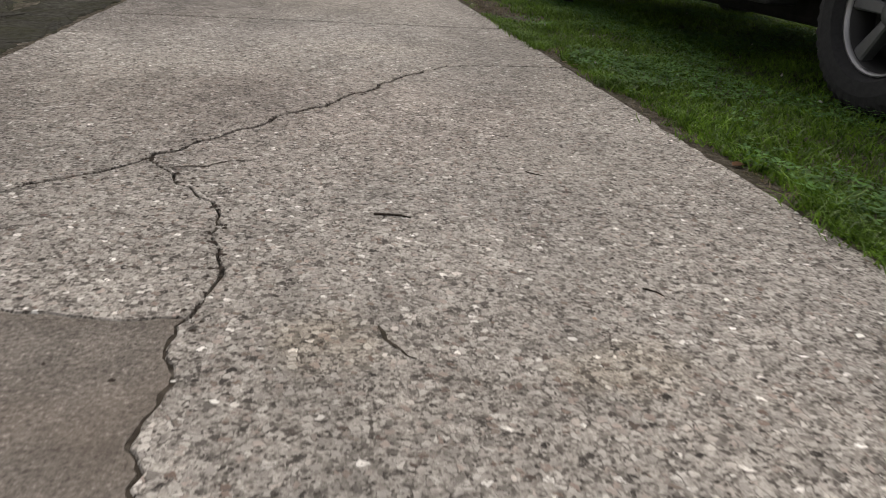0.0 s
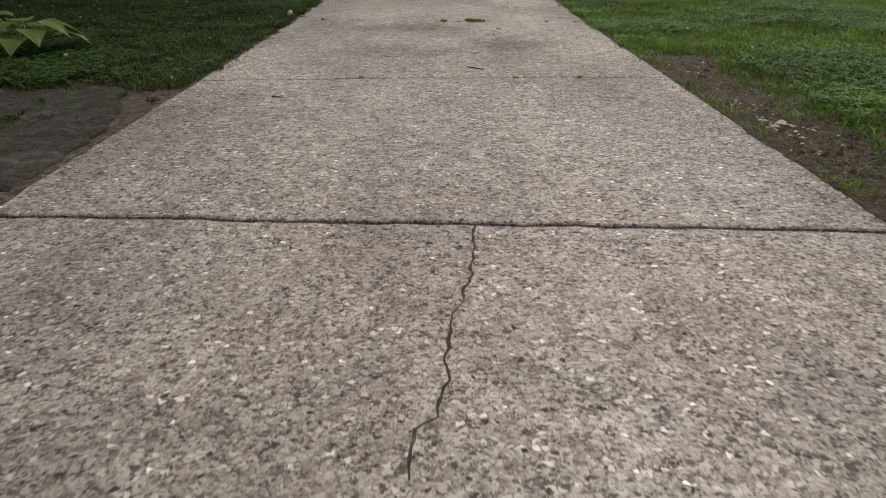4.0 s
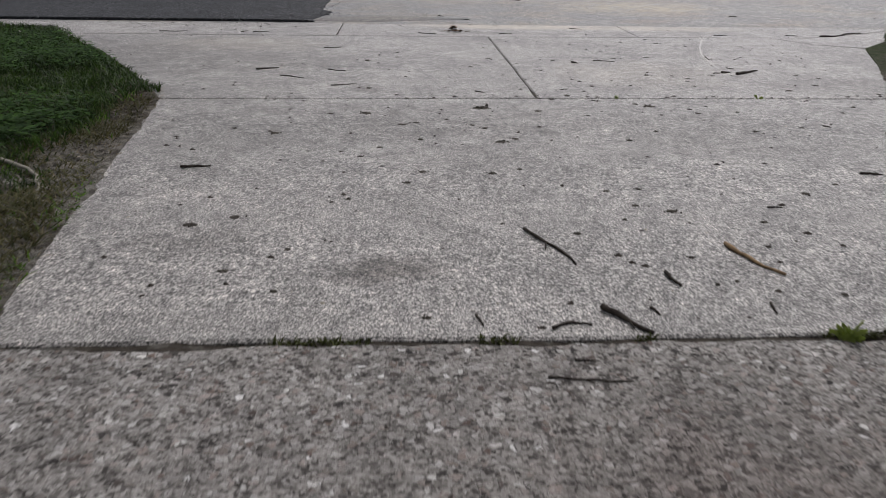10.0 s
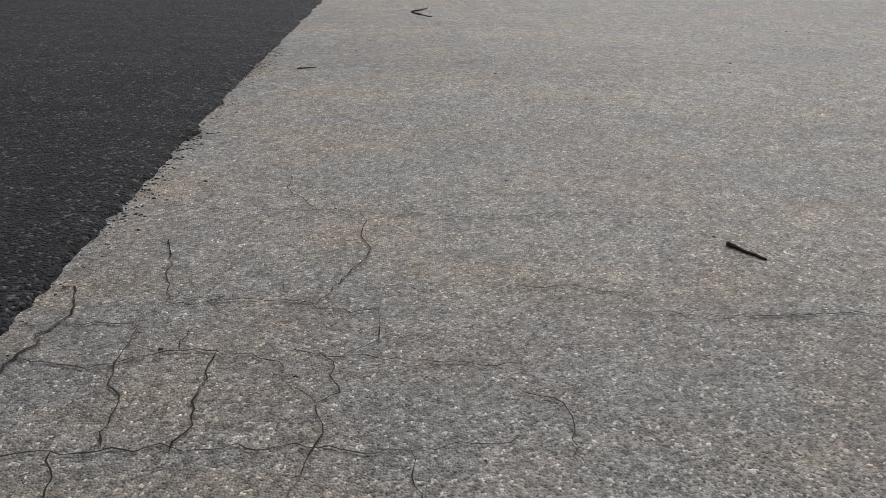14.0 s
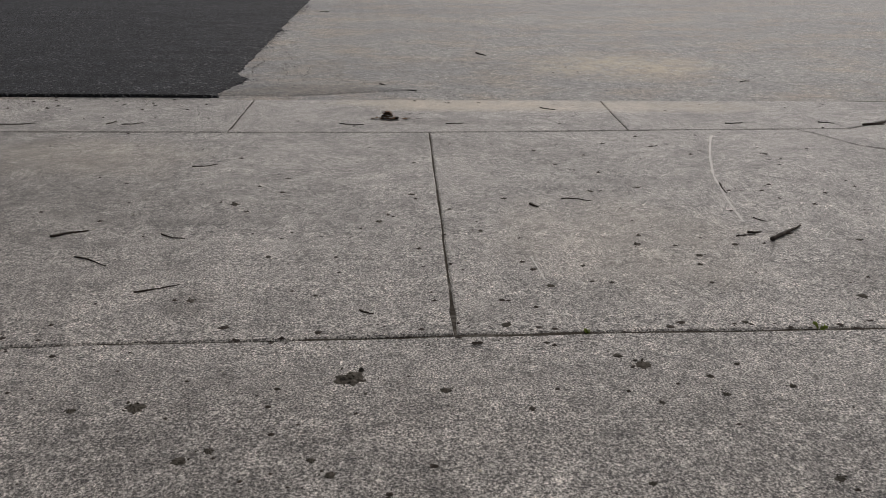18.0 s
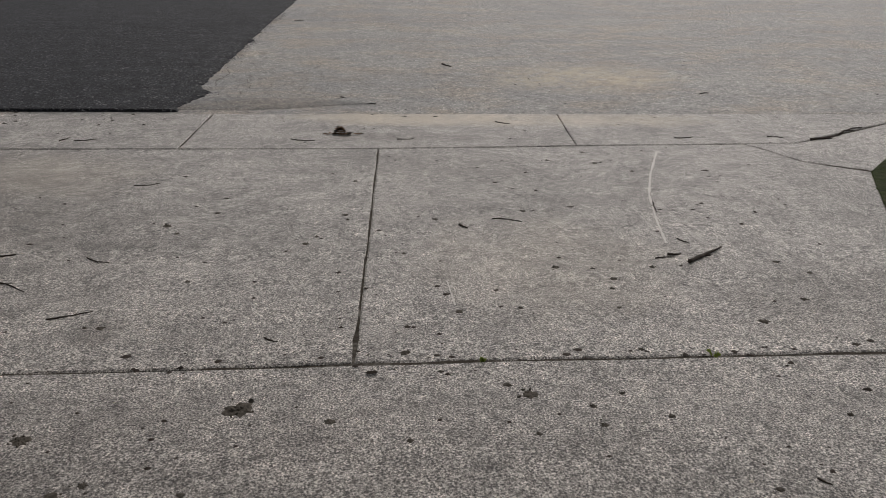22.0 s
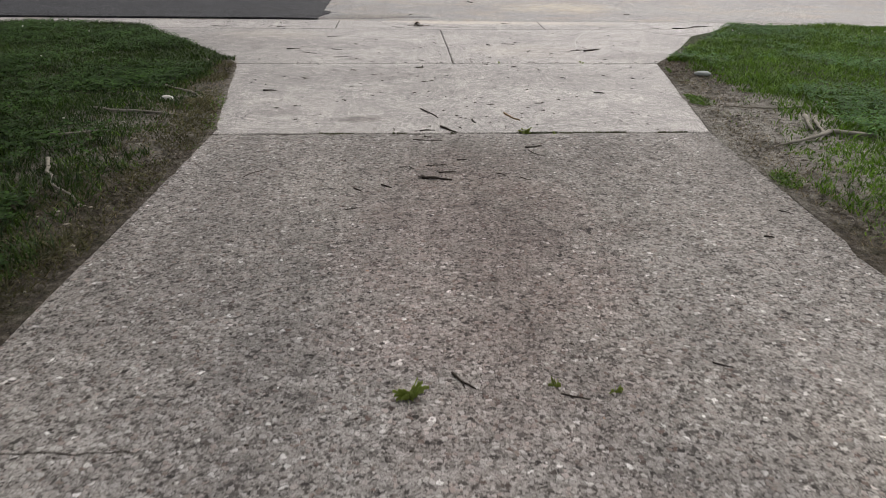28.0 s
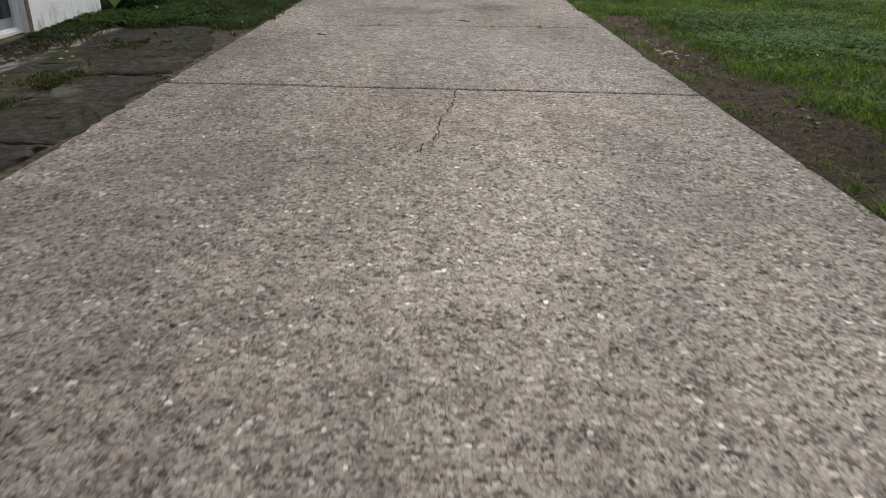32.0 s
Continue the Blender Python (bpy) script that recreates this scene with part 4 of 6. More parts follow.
# soil and tufts that have crept over the edges of the drive
def soil_edge(y0, y1, side):
    """A ragged lip of soil on the paving's rim, banked up from the lawn beside it."""
    bm = bmesh.new()
    rows = []
    n = int((y1 - y0) / 0.02)
    for i in range(n + 1):
        y = y0 + (y1 - y0) * i / n
        w = max(0.005, 0.004 + 0.034 * noise.noise((y * 1.7, side * 5, 2)) + 0.018 * noise.noise((y * 9, side, 3)) + 0.010 * noise.noise((y * 31, side, 4)))
        e, z = rim(y, side), level(y)
        lump = [0.006 * noise.noise((y * 14, k * 3.1, side)) + 0.004 * noise.noise((y * 41, k * 1.7, side)) for k in range(5)]
        rows.append([bm.verts.new(p) for p in ((e - side * w, y, z + 0.0004), (e - side * w * 0.6 + side * 0.004, y, z + 0.003 + 0.3 * lump[0]), (e + side * 0.02, y, z + 0.001 + 0.5 * lump[1]), (e + side * 0.07, y, z - 0.003 + lump[2]), (e + side * 0.13, y, z - 0.005 + lump[3]), (e + side * 0.22, y, z - 0.03))])
    for a, b in zip(rows, rows[1:]):
        for j in range(5):
            bm.faces.new((a[j], b[j], b[j + 1], a[j + 1]))
    bmesh.ops.recalc_face_normals(bm, faces=bm.faces)
    return tagged(smooth(part("soil_edge", bm, SOIL)), "ragged lip of soil over the drive's rim", "soil", kind="stuff")


soil_edge(-18.0, 3.9, -1)
soil_edge(-18.0, 4.4, 1)
r_tuft = random.Random(61)
for name, side, edge, y0, y1, count, material in (("edge_tufts_right", 1, edge_right, -18.0, -2.0, 9000, GRASS), ("edge_tufts_left", -1, edge_left, -7.9, -3.75, 4500, SHADED_GRASS)):
    spots = []
    while len(spots) < count:
        y = r_tuft.uniform(y0, y1)
        if side > 0 and -12.7 < y < -7.3 and r_tuft.random() < 0.85:
            continue
        x = edge(y) + side * (r_tuft.gauss(0.035, 0.028))
        if hash_noise(x * 0.5, y, 3.1) + 0.5 * hash_noise(x, y, 11.0) > r_tuft.uniform(-0.1, 0.35):
            spots.append((x, y, 0.0))
    blades(name, spots, 0.034, 0.0046, material, "ragged grass tufts leaning over the drive's rim", 1.3, 17)

# dead grass and straw along the bare strips
r_straw = random.Random(3)
spots = []
while len(spots) < 30000:
    y = r_straw.uniform(-17.5, 2.2)
    right = r_straw.random() < 0.5
    x = (right_edge(min(y, 0)) + 0.17 * max(0, y) + abs(r_straw.gauss(0, 0.22))) if right else (left_edge(min(y, 0)) - 0.17 * max(0, y) - abs(r_straw.gauss(0, 0.30)))
    if on_lawn(x, y):
        spots.append((x, y, ground_top(x, y) + 0.002))
blades("dead_grass", spots, 0.015, 0.0024, STRAW, "dry straw-coloured grass litter along the drive edge", 2.2, 4)
# short weeds that creep over the bare soil
spots = []
while len(spots) < 16000:
    y = r_straw.uniform(-17.5, 2.2)
    right = r_straw.random() < 0.5
    x = (right_edge(min(y, 0)) + 0.17 * max(0, y) + r_straw.random() * 0.8) if right else (left_edge(min(y, 0)) - 0.17 * max(0, y) - r_straw.random() * 0.6)
    if on_lawn(x, y) and bare(x, y) < 0.55 + 0.5 * r_straw.random() ** 4 and hash_noise(x, y, 5.0) > 0.02 + 0.25 * r_straw.random():
        spots.append((x, y, ground_top(x, y)))
edge_spots = []
while len(edge_spots) < 3200:
    y = r_straw.uniform(-2.2, 2.0)
    right = r_straw.random() < 0.95
    x = (right_edge(min(y, 0)) + 0.17 * max(0, y) + abs(r_straw.gauss(0, 0.05))) if right else (left_edge(min(y, 0)) - 0.17 * max(0, y) - abs(r_straw.gauss(0, 0.03)))
    if hash_noise(x, y, 2.6) > 0.10 + 0.1 * r_straw.random():
        edge_spots.append((x, y, level(y) - 0.006))
thatch = []
while len(thatch) < 9000:
    y = r_straw.uniform(-2.75, 1.9)
    x = rim(y, -1) - 0.02 - abs(r_straw.gauss(0, 0.26))
    if on_lawn(x, y) and hash_noise(x, y, 4.0) > r_straw.uniform(-0.5, 0.3):
        thatch.append((x, y, ground_top(x, y)))
blades("thatch", thatch, 0.022, 0.0045, THATCH, "olive-brown matted old grass on bare soil", 1.8, 28)
blades("edge_weeds", edge_spots, 0.018, 0.0055, GRASS, "low green weeds along the edge of the apron", 1.2, 14)
blades("creeping_grass", spots, 0.026, 0.0045, GRASS, "short sparse grass tufts on bare soil", 1.1, 8)


# ---- the house and what lies beside it ----
def make_wall_paint():
    m = Mat("white_painted_masonry", 0.65, 0.3)
    face = m.mix(m.ramp(m.noise(2.5, 5.0), (0.3, 0.0), (0.7, 1.0)), (0.76, 0.80, 0.84), (0.86, 0.88, 0.90))
    z = m.separate(m.co)[2]
    grime = m.sum(m.ramp(m.noise(14.0, 6.0, 0.75, m.stretch(1, 1, 0.35)), (0.5, 0.0), (0.66, 1.0)), m.ramp(z, (0.02, 0.9), (0.16, 0.0)), "MULTIPLY")
    m.colour(m.mix(grime, face, (0.16, 0.17, 0.11)))
    m.bump(m.noise(9.0, 6.0, 0.6), 0.5, 0.02)
    return m.m


WHITE = make_wall_paint()
TRIM = make_plain("white_vinyl", (0.72, 0.74, 0.76), 0.4, 0.5, vary=0.05, relief=0)
GLASS = make_plain("dark_window_glass", (0.03, 0.035, 0.045), 0.08, 0.6, vary=0.1, relief=0)
GREY_BAND = make_plain("grey_window_band", (0.28, 0.30, 0.33), 0.5, 0.4, vary=0.08, relief=0)
MOSSY = make_plain("mossy_stone", (0.085, 0.080, 0.055), 0.95, 0.15, vary=0.5, scale=9.0, relief=0.8)
house = thing("house", (-4.5, -12, 0), "white painted masonry house with a low basement window", "house")


def box(x0, x1, y0, y1, z0, z1, bevel=0.0, seg=2):
    bm = bmesh.new()
    m = Matrix.LocRotScale(((x0 + x1) / 2, (y0 + y1) / 2, (z0 + z1) / 2), None, (x1 - x0, y1 - y0, z1 - z0))
    bmesh.ops.create_cube(bm, size=1, matrix=m)
    if bevel:
        bmesh.ops.bevel(bm, geom=bm.edges[:], offset=bevel, segments=seg, profile=0.5, affect="EDGES")
    return bm


def jagged_wall(y0, y1, z0, z1):
    """A stretch of wall with an uneven lower edge of the paint coat."""
    bm = bmesh.new()
    n = max(2, int((y1 - y0) / 0.05))
    rows = []
    for i in range(n + 1):
        y = y0 + (y1 - y0) * i / n
        foot = z0 + (0.018 * noise.noise((y * 7, 0, 1)) + 0.010 * noise.noise((y * 23, 0, 2)) if z0 < 0.2 else 0)
        rows.append([bm.verts.new((WX + 0.004 * noise.noise((y * 3, z * 3, 4)), y, z)) for z in (foot, foot + 0.10, z0 + 0.4, z1)] + [bm.verts.new((WX - 0.25, y, z)) for z in (z1, z0)])
    for a, b in zip(rows, rows[1:]):
        for k in range(6):
            bm.faces.new((a[k], a[(k + 1) % 6], b[(k + 1) % 6], b[k]))
    bm.faces.new(rows[0])
    bm.faces.new(rows[-1])
    bmesh.ops.recalc_face_normals(bm, faces=bm.faces)
    return bm


WX, WY0, WY1, WZ0, WZ1, WEND = -2.42, -9.58, -8.64, 0.022, 0.62, -7.62
part("wall", jagged_wall(-21, WY0, 0.014, 5.4), WHITE, house)
part("wall", jagged_wall(WY1, WEND, 0.014, 5.4), WHITE, house)
part("wall", jagged_wall(WY0, WY1, WZ1, 5.4), WHITE, house)
part("wall", box(-9.0, WX - 0.25, WEND - 0.25, WEND, -0.1, 5.4), WHITE, house)
part("footing", box(WX - 0.24, WX - 0.012, -21, WEND - 0.01, -0.15, 0.02, 0.01), MOSSY, house, "dark mossy footing below the paint")
part("roof", box(-9.2, WX + 0.35, -21.2, -7.1, 5.4, 5.52, 0.01), make_plain("roof_boards", (0.2, 0.19, 0.18), 0.8), house, "plain grey eaves")
window = thing("window", (WX, -9.14, 0.05), "white vinyl basement window with dark glass", "window")
fx0, fx1 = WX - 0.09, WX - 0.035
FRAME, SASH = 0.024, 0.012
INNER = FRAME + SASH
for y0, y1, z0, z1 in ((WY0, WY0 + FRAME, WZ0, WZ1), (WY1 - FRAME, WY1, WZ0, WZ1), (WY0 + FRAME, WY1 - FRAME, WZ0, WZ0 + FRAME), (WY0 + FRAME, WY1 - FRAME, WZ1 - FRAME, WZ1)):
    part("frame", box(fx0, fx1, y0, y1, z0, z1, 0.004), TRIM, window)
for y0, y1, z0, z1 in ((WY0 + FRAME, WY0 + INNER, WZ0 + FRAME, WZ1 - FRAME), (WY1 - INNER, WY1 - FRAME, WZ0 + FRAME, WZ1 - FRAME), (WY0 + INNER, WY1 - INNER, WZ0 + FRAME, WZ0 + INNER), (WY0 + INNER, WY1 - INNER, WZ1 - INNER, WZ1 - FRAME)):
    part("sash", box(fx0 + 0.01, fx1 - 0.012, y0, y1, z0, z1, 0.002), TRIM, window)
part("pane", box(fx0 + 0.018, fx0 + 0.024, WY0 + INNER, WY1 - INNER, WZ0 + 0.092, WZ1 - INNER), GLASS, window, "dark glass pane")
part("lower_band", box(fx0 + 0.018, fx0 + 0.024, WY0 + INNER, WY1 - INNER, WZ0 + INNER, WZ0 + 0.090), GREY_BAND, window, "pale grey band along the glass foot")
part("sill", box(fx1 - 0.03, WX + 0.015, WY0, WY1, WZ0 - 0.03, WZ0 - 0.004, 0.004), MOSSY, window, "dark weathered sill")
part("lining", box(WX - 0.25, fx0 - 0.002, WY0, WY1, WZ0 - 0.02, WZ1 + 0.02), make_plain("dark_lining", (0.02, 0.02, 0.022), 0.9, relief=0), window, "dark room lining behind the glass")
part("jamb", box(WX - 0.05, WX + 0.004, WY1 + 0.002, WY1 + 0.05, -0.02, WZ1, 0.006), make_plain("worn_brown_jamb", (0.13, 0.10, 0.08), 0.85, vary=0.4), window, "worn brown jamb")


def rough_stone(name, ring, z0, z1, material, tilt=(0, 0), label="", parent=None, seed=1, grain=0.004):
    """A broken slab or stone from a plan outline, with a lumpy top and worn rim."""
    r = random.Random(seed)
    outline = []
    for a, b in zip(ring, ring[1:] + ring[:1]):
        outline += wobble(a, b, max(2, int((Vector(b) - Vector(a)).length / 0.05)), grain * 1.6, r)
    c = sum(outline, Vector((0, 0))) / len(outline)
    bm = bmesh.new()

    def lift(p, drop):
        return z1 - drop + tilt[0] * (p.x - c.x) + tilt[1] * (p.y - c.y) + grain * noise.noise((p.x * 12, p.y * 12, seed))

    rows = [[bm.verts.new((q.x, q.y, lift(q, drop) if drop < 1 else z0)) for q in (c + (p - c) * k for p in outline)] for k, drop in ((0.45, 0.0), (0.95, 0.0), (0.99, 0.006), (1.0, 0.014), (1.0, 2))]
    n = len(outline)
    for a, b in zip(rows, rows[1:]):
        for i in range(n):
            bm.faces.new((a[i], b[i], b[(i + 1) % n], a[(i + 1) % n]))
    bm.faces.new(rows[0])
    bmesh.ops.recalc_face_normals(bm, faces=bm.faces)
    return part(name, bm, material, parent, label)


walkway = thing("side_walk", (-1.8, -11, 0), "old broken mossy concrete walk along the house", "walkway", kind="structure")
for k, (ring, z, tilt) in enumerate((
    ([(-1.66, -9.72), (-1.285, -9.66), (-1.29, -8.95), (-1.53, -8.22), (-1.69, -8.24)], 0.012, (-0.02, 0.004)),
    ([(-1.68, -10.72), (-1.295, -10.80), (-1.28, -9.685), (-1.66, -9.74)], 0.008, (0.0, -0.014)),
    ([(-1.72, -12.05), (-1.335, -12.10), (-1.30, -10.82), (-1.68, -10.74)], 0.014, (-0.02, 0.012)),
    ([(-1.76, -14.2), (-1.365, -14.2), (-1.335, -12.12), (-1.72, -12.07)], 0.008, (-0.01, 0.0)),
    ([(-1.8, -17.5), (-1.42, -17.5), (-1.37, -14.22), (-1.77, -14.22)], 0.008, (-0.01, 0.0)),
    ([(-2.18, -9.9), (-1.70, -9.86), (-1.70, -8.26), (-2.12, -8.08)], -0.006, (0.0, 0.004)),
    ([(-2.28, -11.6), (-1.72, -11.5), (-1.69, -9.92), (-2.20, -9.96)], -0.010, (0.01, 0.004)),
    ([(-2.30, -13.6), (-1.77, -13.5), (-1.73, -11.54), (-2.29, -11.64)], -0.002, (0.0, 0.006)),
    ([(-2.30, -17.5), (-1.81, -17.5), (-1.78, -13.54), (-2.29, -13.64)], -0.002, (0.0, 0.0)),
)):
    rough_stone("slab", ring, -0.06, z, OLD_CONCRETE, (0.3 * tilt[0], 0.3 * tilt[1]), "", walkway, k + 20, 0.013)


def bank_top(x, y):
    """Height of the bank at the foot of the wall: a worn ledge under the window, crumbled earth elsewhere."""
    under = float(np.interp(y, [-10.12, -10.02, -8.75, -8.6], [0, 1, 1, 0]))
    ledge = float(np.interp(x, [-2.46, -2.24, -2.19, -2.15, -2.08], [0.004, 0.012, 0.008, -0.012, -0.02]))
    slope = float(np.interp(x, [-2.46, -2.38, -2.30, -2.24, -2.15, -2.08], [0.014, 0.012, 0.006, 0.0, -0.006, -0.02]))
    rough = 0.013 * noise.noise((y * 8, x * 14, 1)) + 0.010 * noise.noise((y * 25, x * 25, 2)) + 0.005 * noise.noise((y * 60, x * 60, 3))
    return under * (ledge + 0.5 * rough) + (1 - under) * (slope + rough)


def rubble_bank():
    """Dark crumbling earth and mortar sloping from the foot of the wall to the walk."""
    bm = bmesh.new()
    rows = []
    for i in range(431):
        y = -16.0 + 8.6 * i / 430
        rows.append([bm.verts.new((x + 0.03 * noise.noise((y * 4, k * 0.4, 0)) * (k > 0), y, bank_top(x, y))) for k, x in enumerate(-2.46 + 0.028 * j for j in range(15))])
    for a, b in zip(rows, rows[1:]):
        for j in range(14):
            bm.faces.new((a[j], b[j], b[j + 1], a[j + 1]))
    bmesh.ops.recalc_face_normals(bm, faces=bm.faces)
    m = Mat("dark_rubble", 0.97, 0.06)
    face = m.ramp(m.noise(22.0, 7.0, 0.8), (0.34, (0.012, 0.011, 0.008)), (0.48, (0.036, 0.034, 0.026)), (0.60, (0.075, 0.071, 0.058)), (0.72, (0.16, 0.155, 0.135)))
    face = m.mix(m.ramp(m.noise(4.0, 5.0, 0.7), (0.45, 0.0), (0.62, 0.7)), face, (0.030, 0.034, 0.014))
    m.colour(face)
    m.bump(m.noise(50.0, 6.0, 0.8), 1.0, 0.02)
    return tagged(part("rubble_bank", bm, m.m), "dark crumbling earth bank at the wall's foot", "soil bank", kind="stuff")


rubble_bank()

# moss, leaf litter and weeds in the seams by the wall
r_moss = random.Random(12)
spots = []
while len(spots) < 11000:
    y = r_moss.uniform(-16.0, -8.0)
    line = r_moss.choice((-2.36, -2.30, -2.16, -1.78, -1.70, -1.64, -1.31))
    x = line + r_moss.gauss(0, 0.02 if line > -1.5 else 0.06)
    if hash_noise(x, y, 2.2) + 0.5 * hash_noise(x, y, 9.0) > (0.42 if line > -1.5 else 0.2) and x < left_edge(y) - 0.01:
        spots.append((x, y, bank_top(x, y) if x < -2.08 else 0.0))
blades("seam_weeds", spots, 0.020, 0.006, MOSS, "dark moss and weeds in the seams of the old walk", 0.9, 13)
spots = []
while len(spots) < 5200:
    x, y = -2.41 + 0.26 * r_moss.random() ** 1.6, r_moss.uniform(-8.75, -7.4)
    if hash_noise(x, y, 4.0) > r_moss.uniform(-0.35, 0.3):
        spots.append((x, y, bank_top(x, y) - 0.003))
for _ in range(700):
    y = r_moss.choice((-10.45, -10.3, -9.85, -9.8, -8.55)) + r_moss.gauss(0, 0.06)
    spots.append((-1.72 + 0.08 * (y + 9.9) + r_moss.gauss(0, 0.035), y, -0.008))
blades("wall_grass", spots, 0.030, 0.005, SHADED_GRASS, "dark grass between the house wall and the old walk", 1.0, 27)

# the front garden path meets the drive with a broken end piece
garden_path = thing("garden_path", (-2.2, -3, 0), "pale concrete garden path bending to the house", "path", kind="structure")
cuts = [-1.172, -1.58, -2.45, -3.3, -4.2, -5.2, -6.4]
for k, (a, b) in enumerate(zip(cuts, cuts[1:])):
    xs = [a - 0.012 + (b - a + 0.008) * i / 4 for i in range(5)]
    near = [(x, path_sides(x)[0]) for x in reversed(xs)] if k else [(-1.572, -3.305), (-1.40, -3.375), (-1.32, -3.45), (-1.186, -3.46)]
    far = [(x, path_sides(x)[1]) for x in xs]
    part("slab", slab_mesh(chain(near + far, rng, amount=0.004), lambda y: 0.008, 0.1), make_concrete("path_concrete", 0.74) if k == 0 else bpy.data.materials["path_concrete"], garden_path)
chunk = rough_stone("broken_slab_corner", [(-1.585, -3.50), (-1.51, -3.59), (-1.37, -3.66), (-1.28, -3.67), (-1.255, -3.60), (-1.33, -3.468), (-1.42, -3.388), (-1.572, -3.322), (-1.595, -3.39)], -0.05, 0.008, bpy.data.materials["path_concrete"], (0.01, 0.02), "", None, 51)
tagged(chunk, "broken-off concrete corner piece beside the garden path", "concrete piece")
STONE = make_plain("pale_fieldstone", (0.42, 0.38, 0.31), 0.85, 0.25, vary=0.25, scale=18.0, relief=0.6)


def pebble(name, at, size, label, category, material, seed, group=""):
    """A lumpy stone, half sunk in its bed."""
    bm = bmesh.new()
    bmesh.ops.create_icosphere(bm, subdivisions=3, radius=1)
    for v in bm.verts:
        n = v.co.normalized()
        k = 1 + 0.18 * noise.noise(n * 1.3 + Vector((seed, 0, 0))) + 0.06 * noise.noise(n * 4 + Vector((0, seed, 0)))
        v.co = Vector((n.x * size[0], n.y * size[1], n.z * size[2])) * k + Vector(at)
    return tagged(smooth(part(name, bm, material)), label, category, group)


pebble("fieldstone", (-1.25, -5.36, 0.016), (0.026, 0.024, 0.034), "pale rounded stone at the lawn edge", "stone", STONE, 3)
pebble("flat_stone", (1.70, 1.60, -0.012), (0.055, 0.036, 0.016), "flat pale grey stone in bare soil", "stone", make_plain("grey_fieldstone", (0.36, 0.38, 0.36), 0.8, 0.3), 7)
pebble("fieldstone", (-1.62, 0.72, 0.0), (0.035, 0.022, 0.014), "small white stone on bare soil", "stone", make_plain("white_stone", (0.62, 0.6, 0.55), 0.8), 5)


# ---- roots ----
def tube(points, radii, sides=7, flat=1.0):
    """A round bar along points, tapering with radii."""
    bm = bmesh.new()
    pts = [Vector(p) for p in points]
    rows = []
    for i, p in enumerate(pts):
        d = (pts[min(i + 1, len(pts) - 1)] - pts[max(i - 1, 0)]).normalized()
        u = d.cross(Vector((0, 0, 1)))
        u = u.normalized() if u.length > 1e-4 else Vector((1, 0, 0))
        w = u.cross(d)
        rows.append([bm.verts.new(p + radii[i] * (math.cos(a) * u + flat * math.sin(a) * w)) for a in (2 * math.pi * k / sides for k in range(sides))])
    for a, b in zip(rows, rows[1:]):
        for k in range(sides):
            bm.faces.new((a[k], a[(k + 1) % sides], b[(k + 1) % sides], b[k]))
    bm.faces.new(rows[0])
    bm.faces.new(rows[-1])
    bmesh.ops.recalc_face_normals(bm, faces=bm.faces)
    return bm


def root(line, r0, seed, material=None, label="bare grey surface root in trodden soil"):
    r = random.Random(seed)
    pts, radii = [], []
    n = 14
    for i in range(n + 1):
        k = i / n
        j = min(int(k * (len(line) - 1)), len(line) - 2)
        f = k * (len(line) - 1) - j
        x, y = (line[j][m] * (1 - f) + line[j + 1][m] * f for m in (0, 1))
        rad = 0.7 * r0 * (1 - 0.65 * k) * r.uniform(0.85, 1.15)
        pts.append((x + r.uniform(-0.006, 0.006), y + r.uniform(-0.006, 0.006), level(y) + 0.45 * r0 * math.sin(3.0 * k + 0.2) - 0.2 * r0))
        radii.append(rad)
    return tagged(smooth(part("tree_root", tube(pts, radii, 8, 0.75), material or PALE_WOOD)), label, "root", "surface roots")


root([(1.98, -0.02), (1.80, 0.05), (1.62, -0.08), (1.45, -0.16)], 0.026, 1)
root([(1.86, 0.36), (1.80, 0.22), (1.74, 0.02), (1.66, -0.10)], 0.018, 2, label="pale forked root end standing up from soil")
root([(1.95, 0.62), (1.70, 0.55), (1.50, 0.62)], 0.013, 8)
root([(-1.98, 0.52), (-1.78, 0.42), (-1.58, 0.40), (-1.36, 0.30)], 0.018, 4)
root([(-1.75, -0.42), (-1.66, -0.60), (-1.55, -0.78), (-1.42, -0.90)], 0.014, 5)
root([(-1.84, 1.20), (-1.68, 1.02), (-1.50, 0.88), (-1.42, 0.70)], 0.014, 6)
root([(-1.90, -0.05), (-1.66, 0.02), (-1.45, -0.05)], 0.013, 7)


# ---- broad-leaved plant by the house corner ----
def broad_leaf(base, away, length, width, rise, droop):
    """One pleated heart-shaped leaf on its own stalk end."""
    bm = bmesh.new()
    a = Vector((math.cos(away), math.sin(away), 0))
    s = Vector((-a.y, a.x, 0))
    rows = []
    n = 9
    for i in range(n + 1):
        k = i / n
        w = width * math.sin(math.pi * min(1, 0.12 + 0.88 * k) ** 0.75) * (1 - 0.15 * k)
        mid = Vector(base) + a * length * k + Vector((0, 0, rise * math.sin(1.5 * k) - droop * k * k))
        rows.append([bm.verts.new(mid + s * w * q + Vector((0, 0, 0.18 * w * abs(q) + 0.004 * math.cos(q * 14)))) for q in (-1, -0.66, -0.33, 0, 0.33, 0.66, 1)])
    for p, q in zip(rows, rows[1:]):
        for j in range(6):
            bm.faces.new((p[j], p[j + 1], q[j + 1], q[j]))
    bmesh.ops.recalc_face_normals(bm, faces=bm.faces)
    return bm


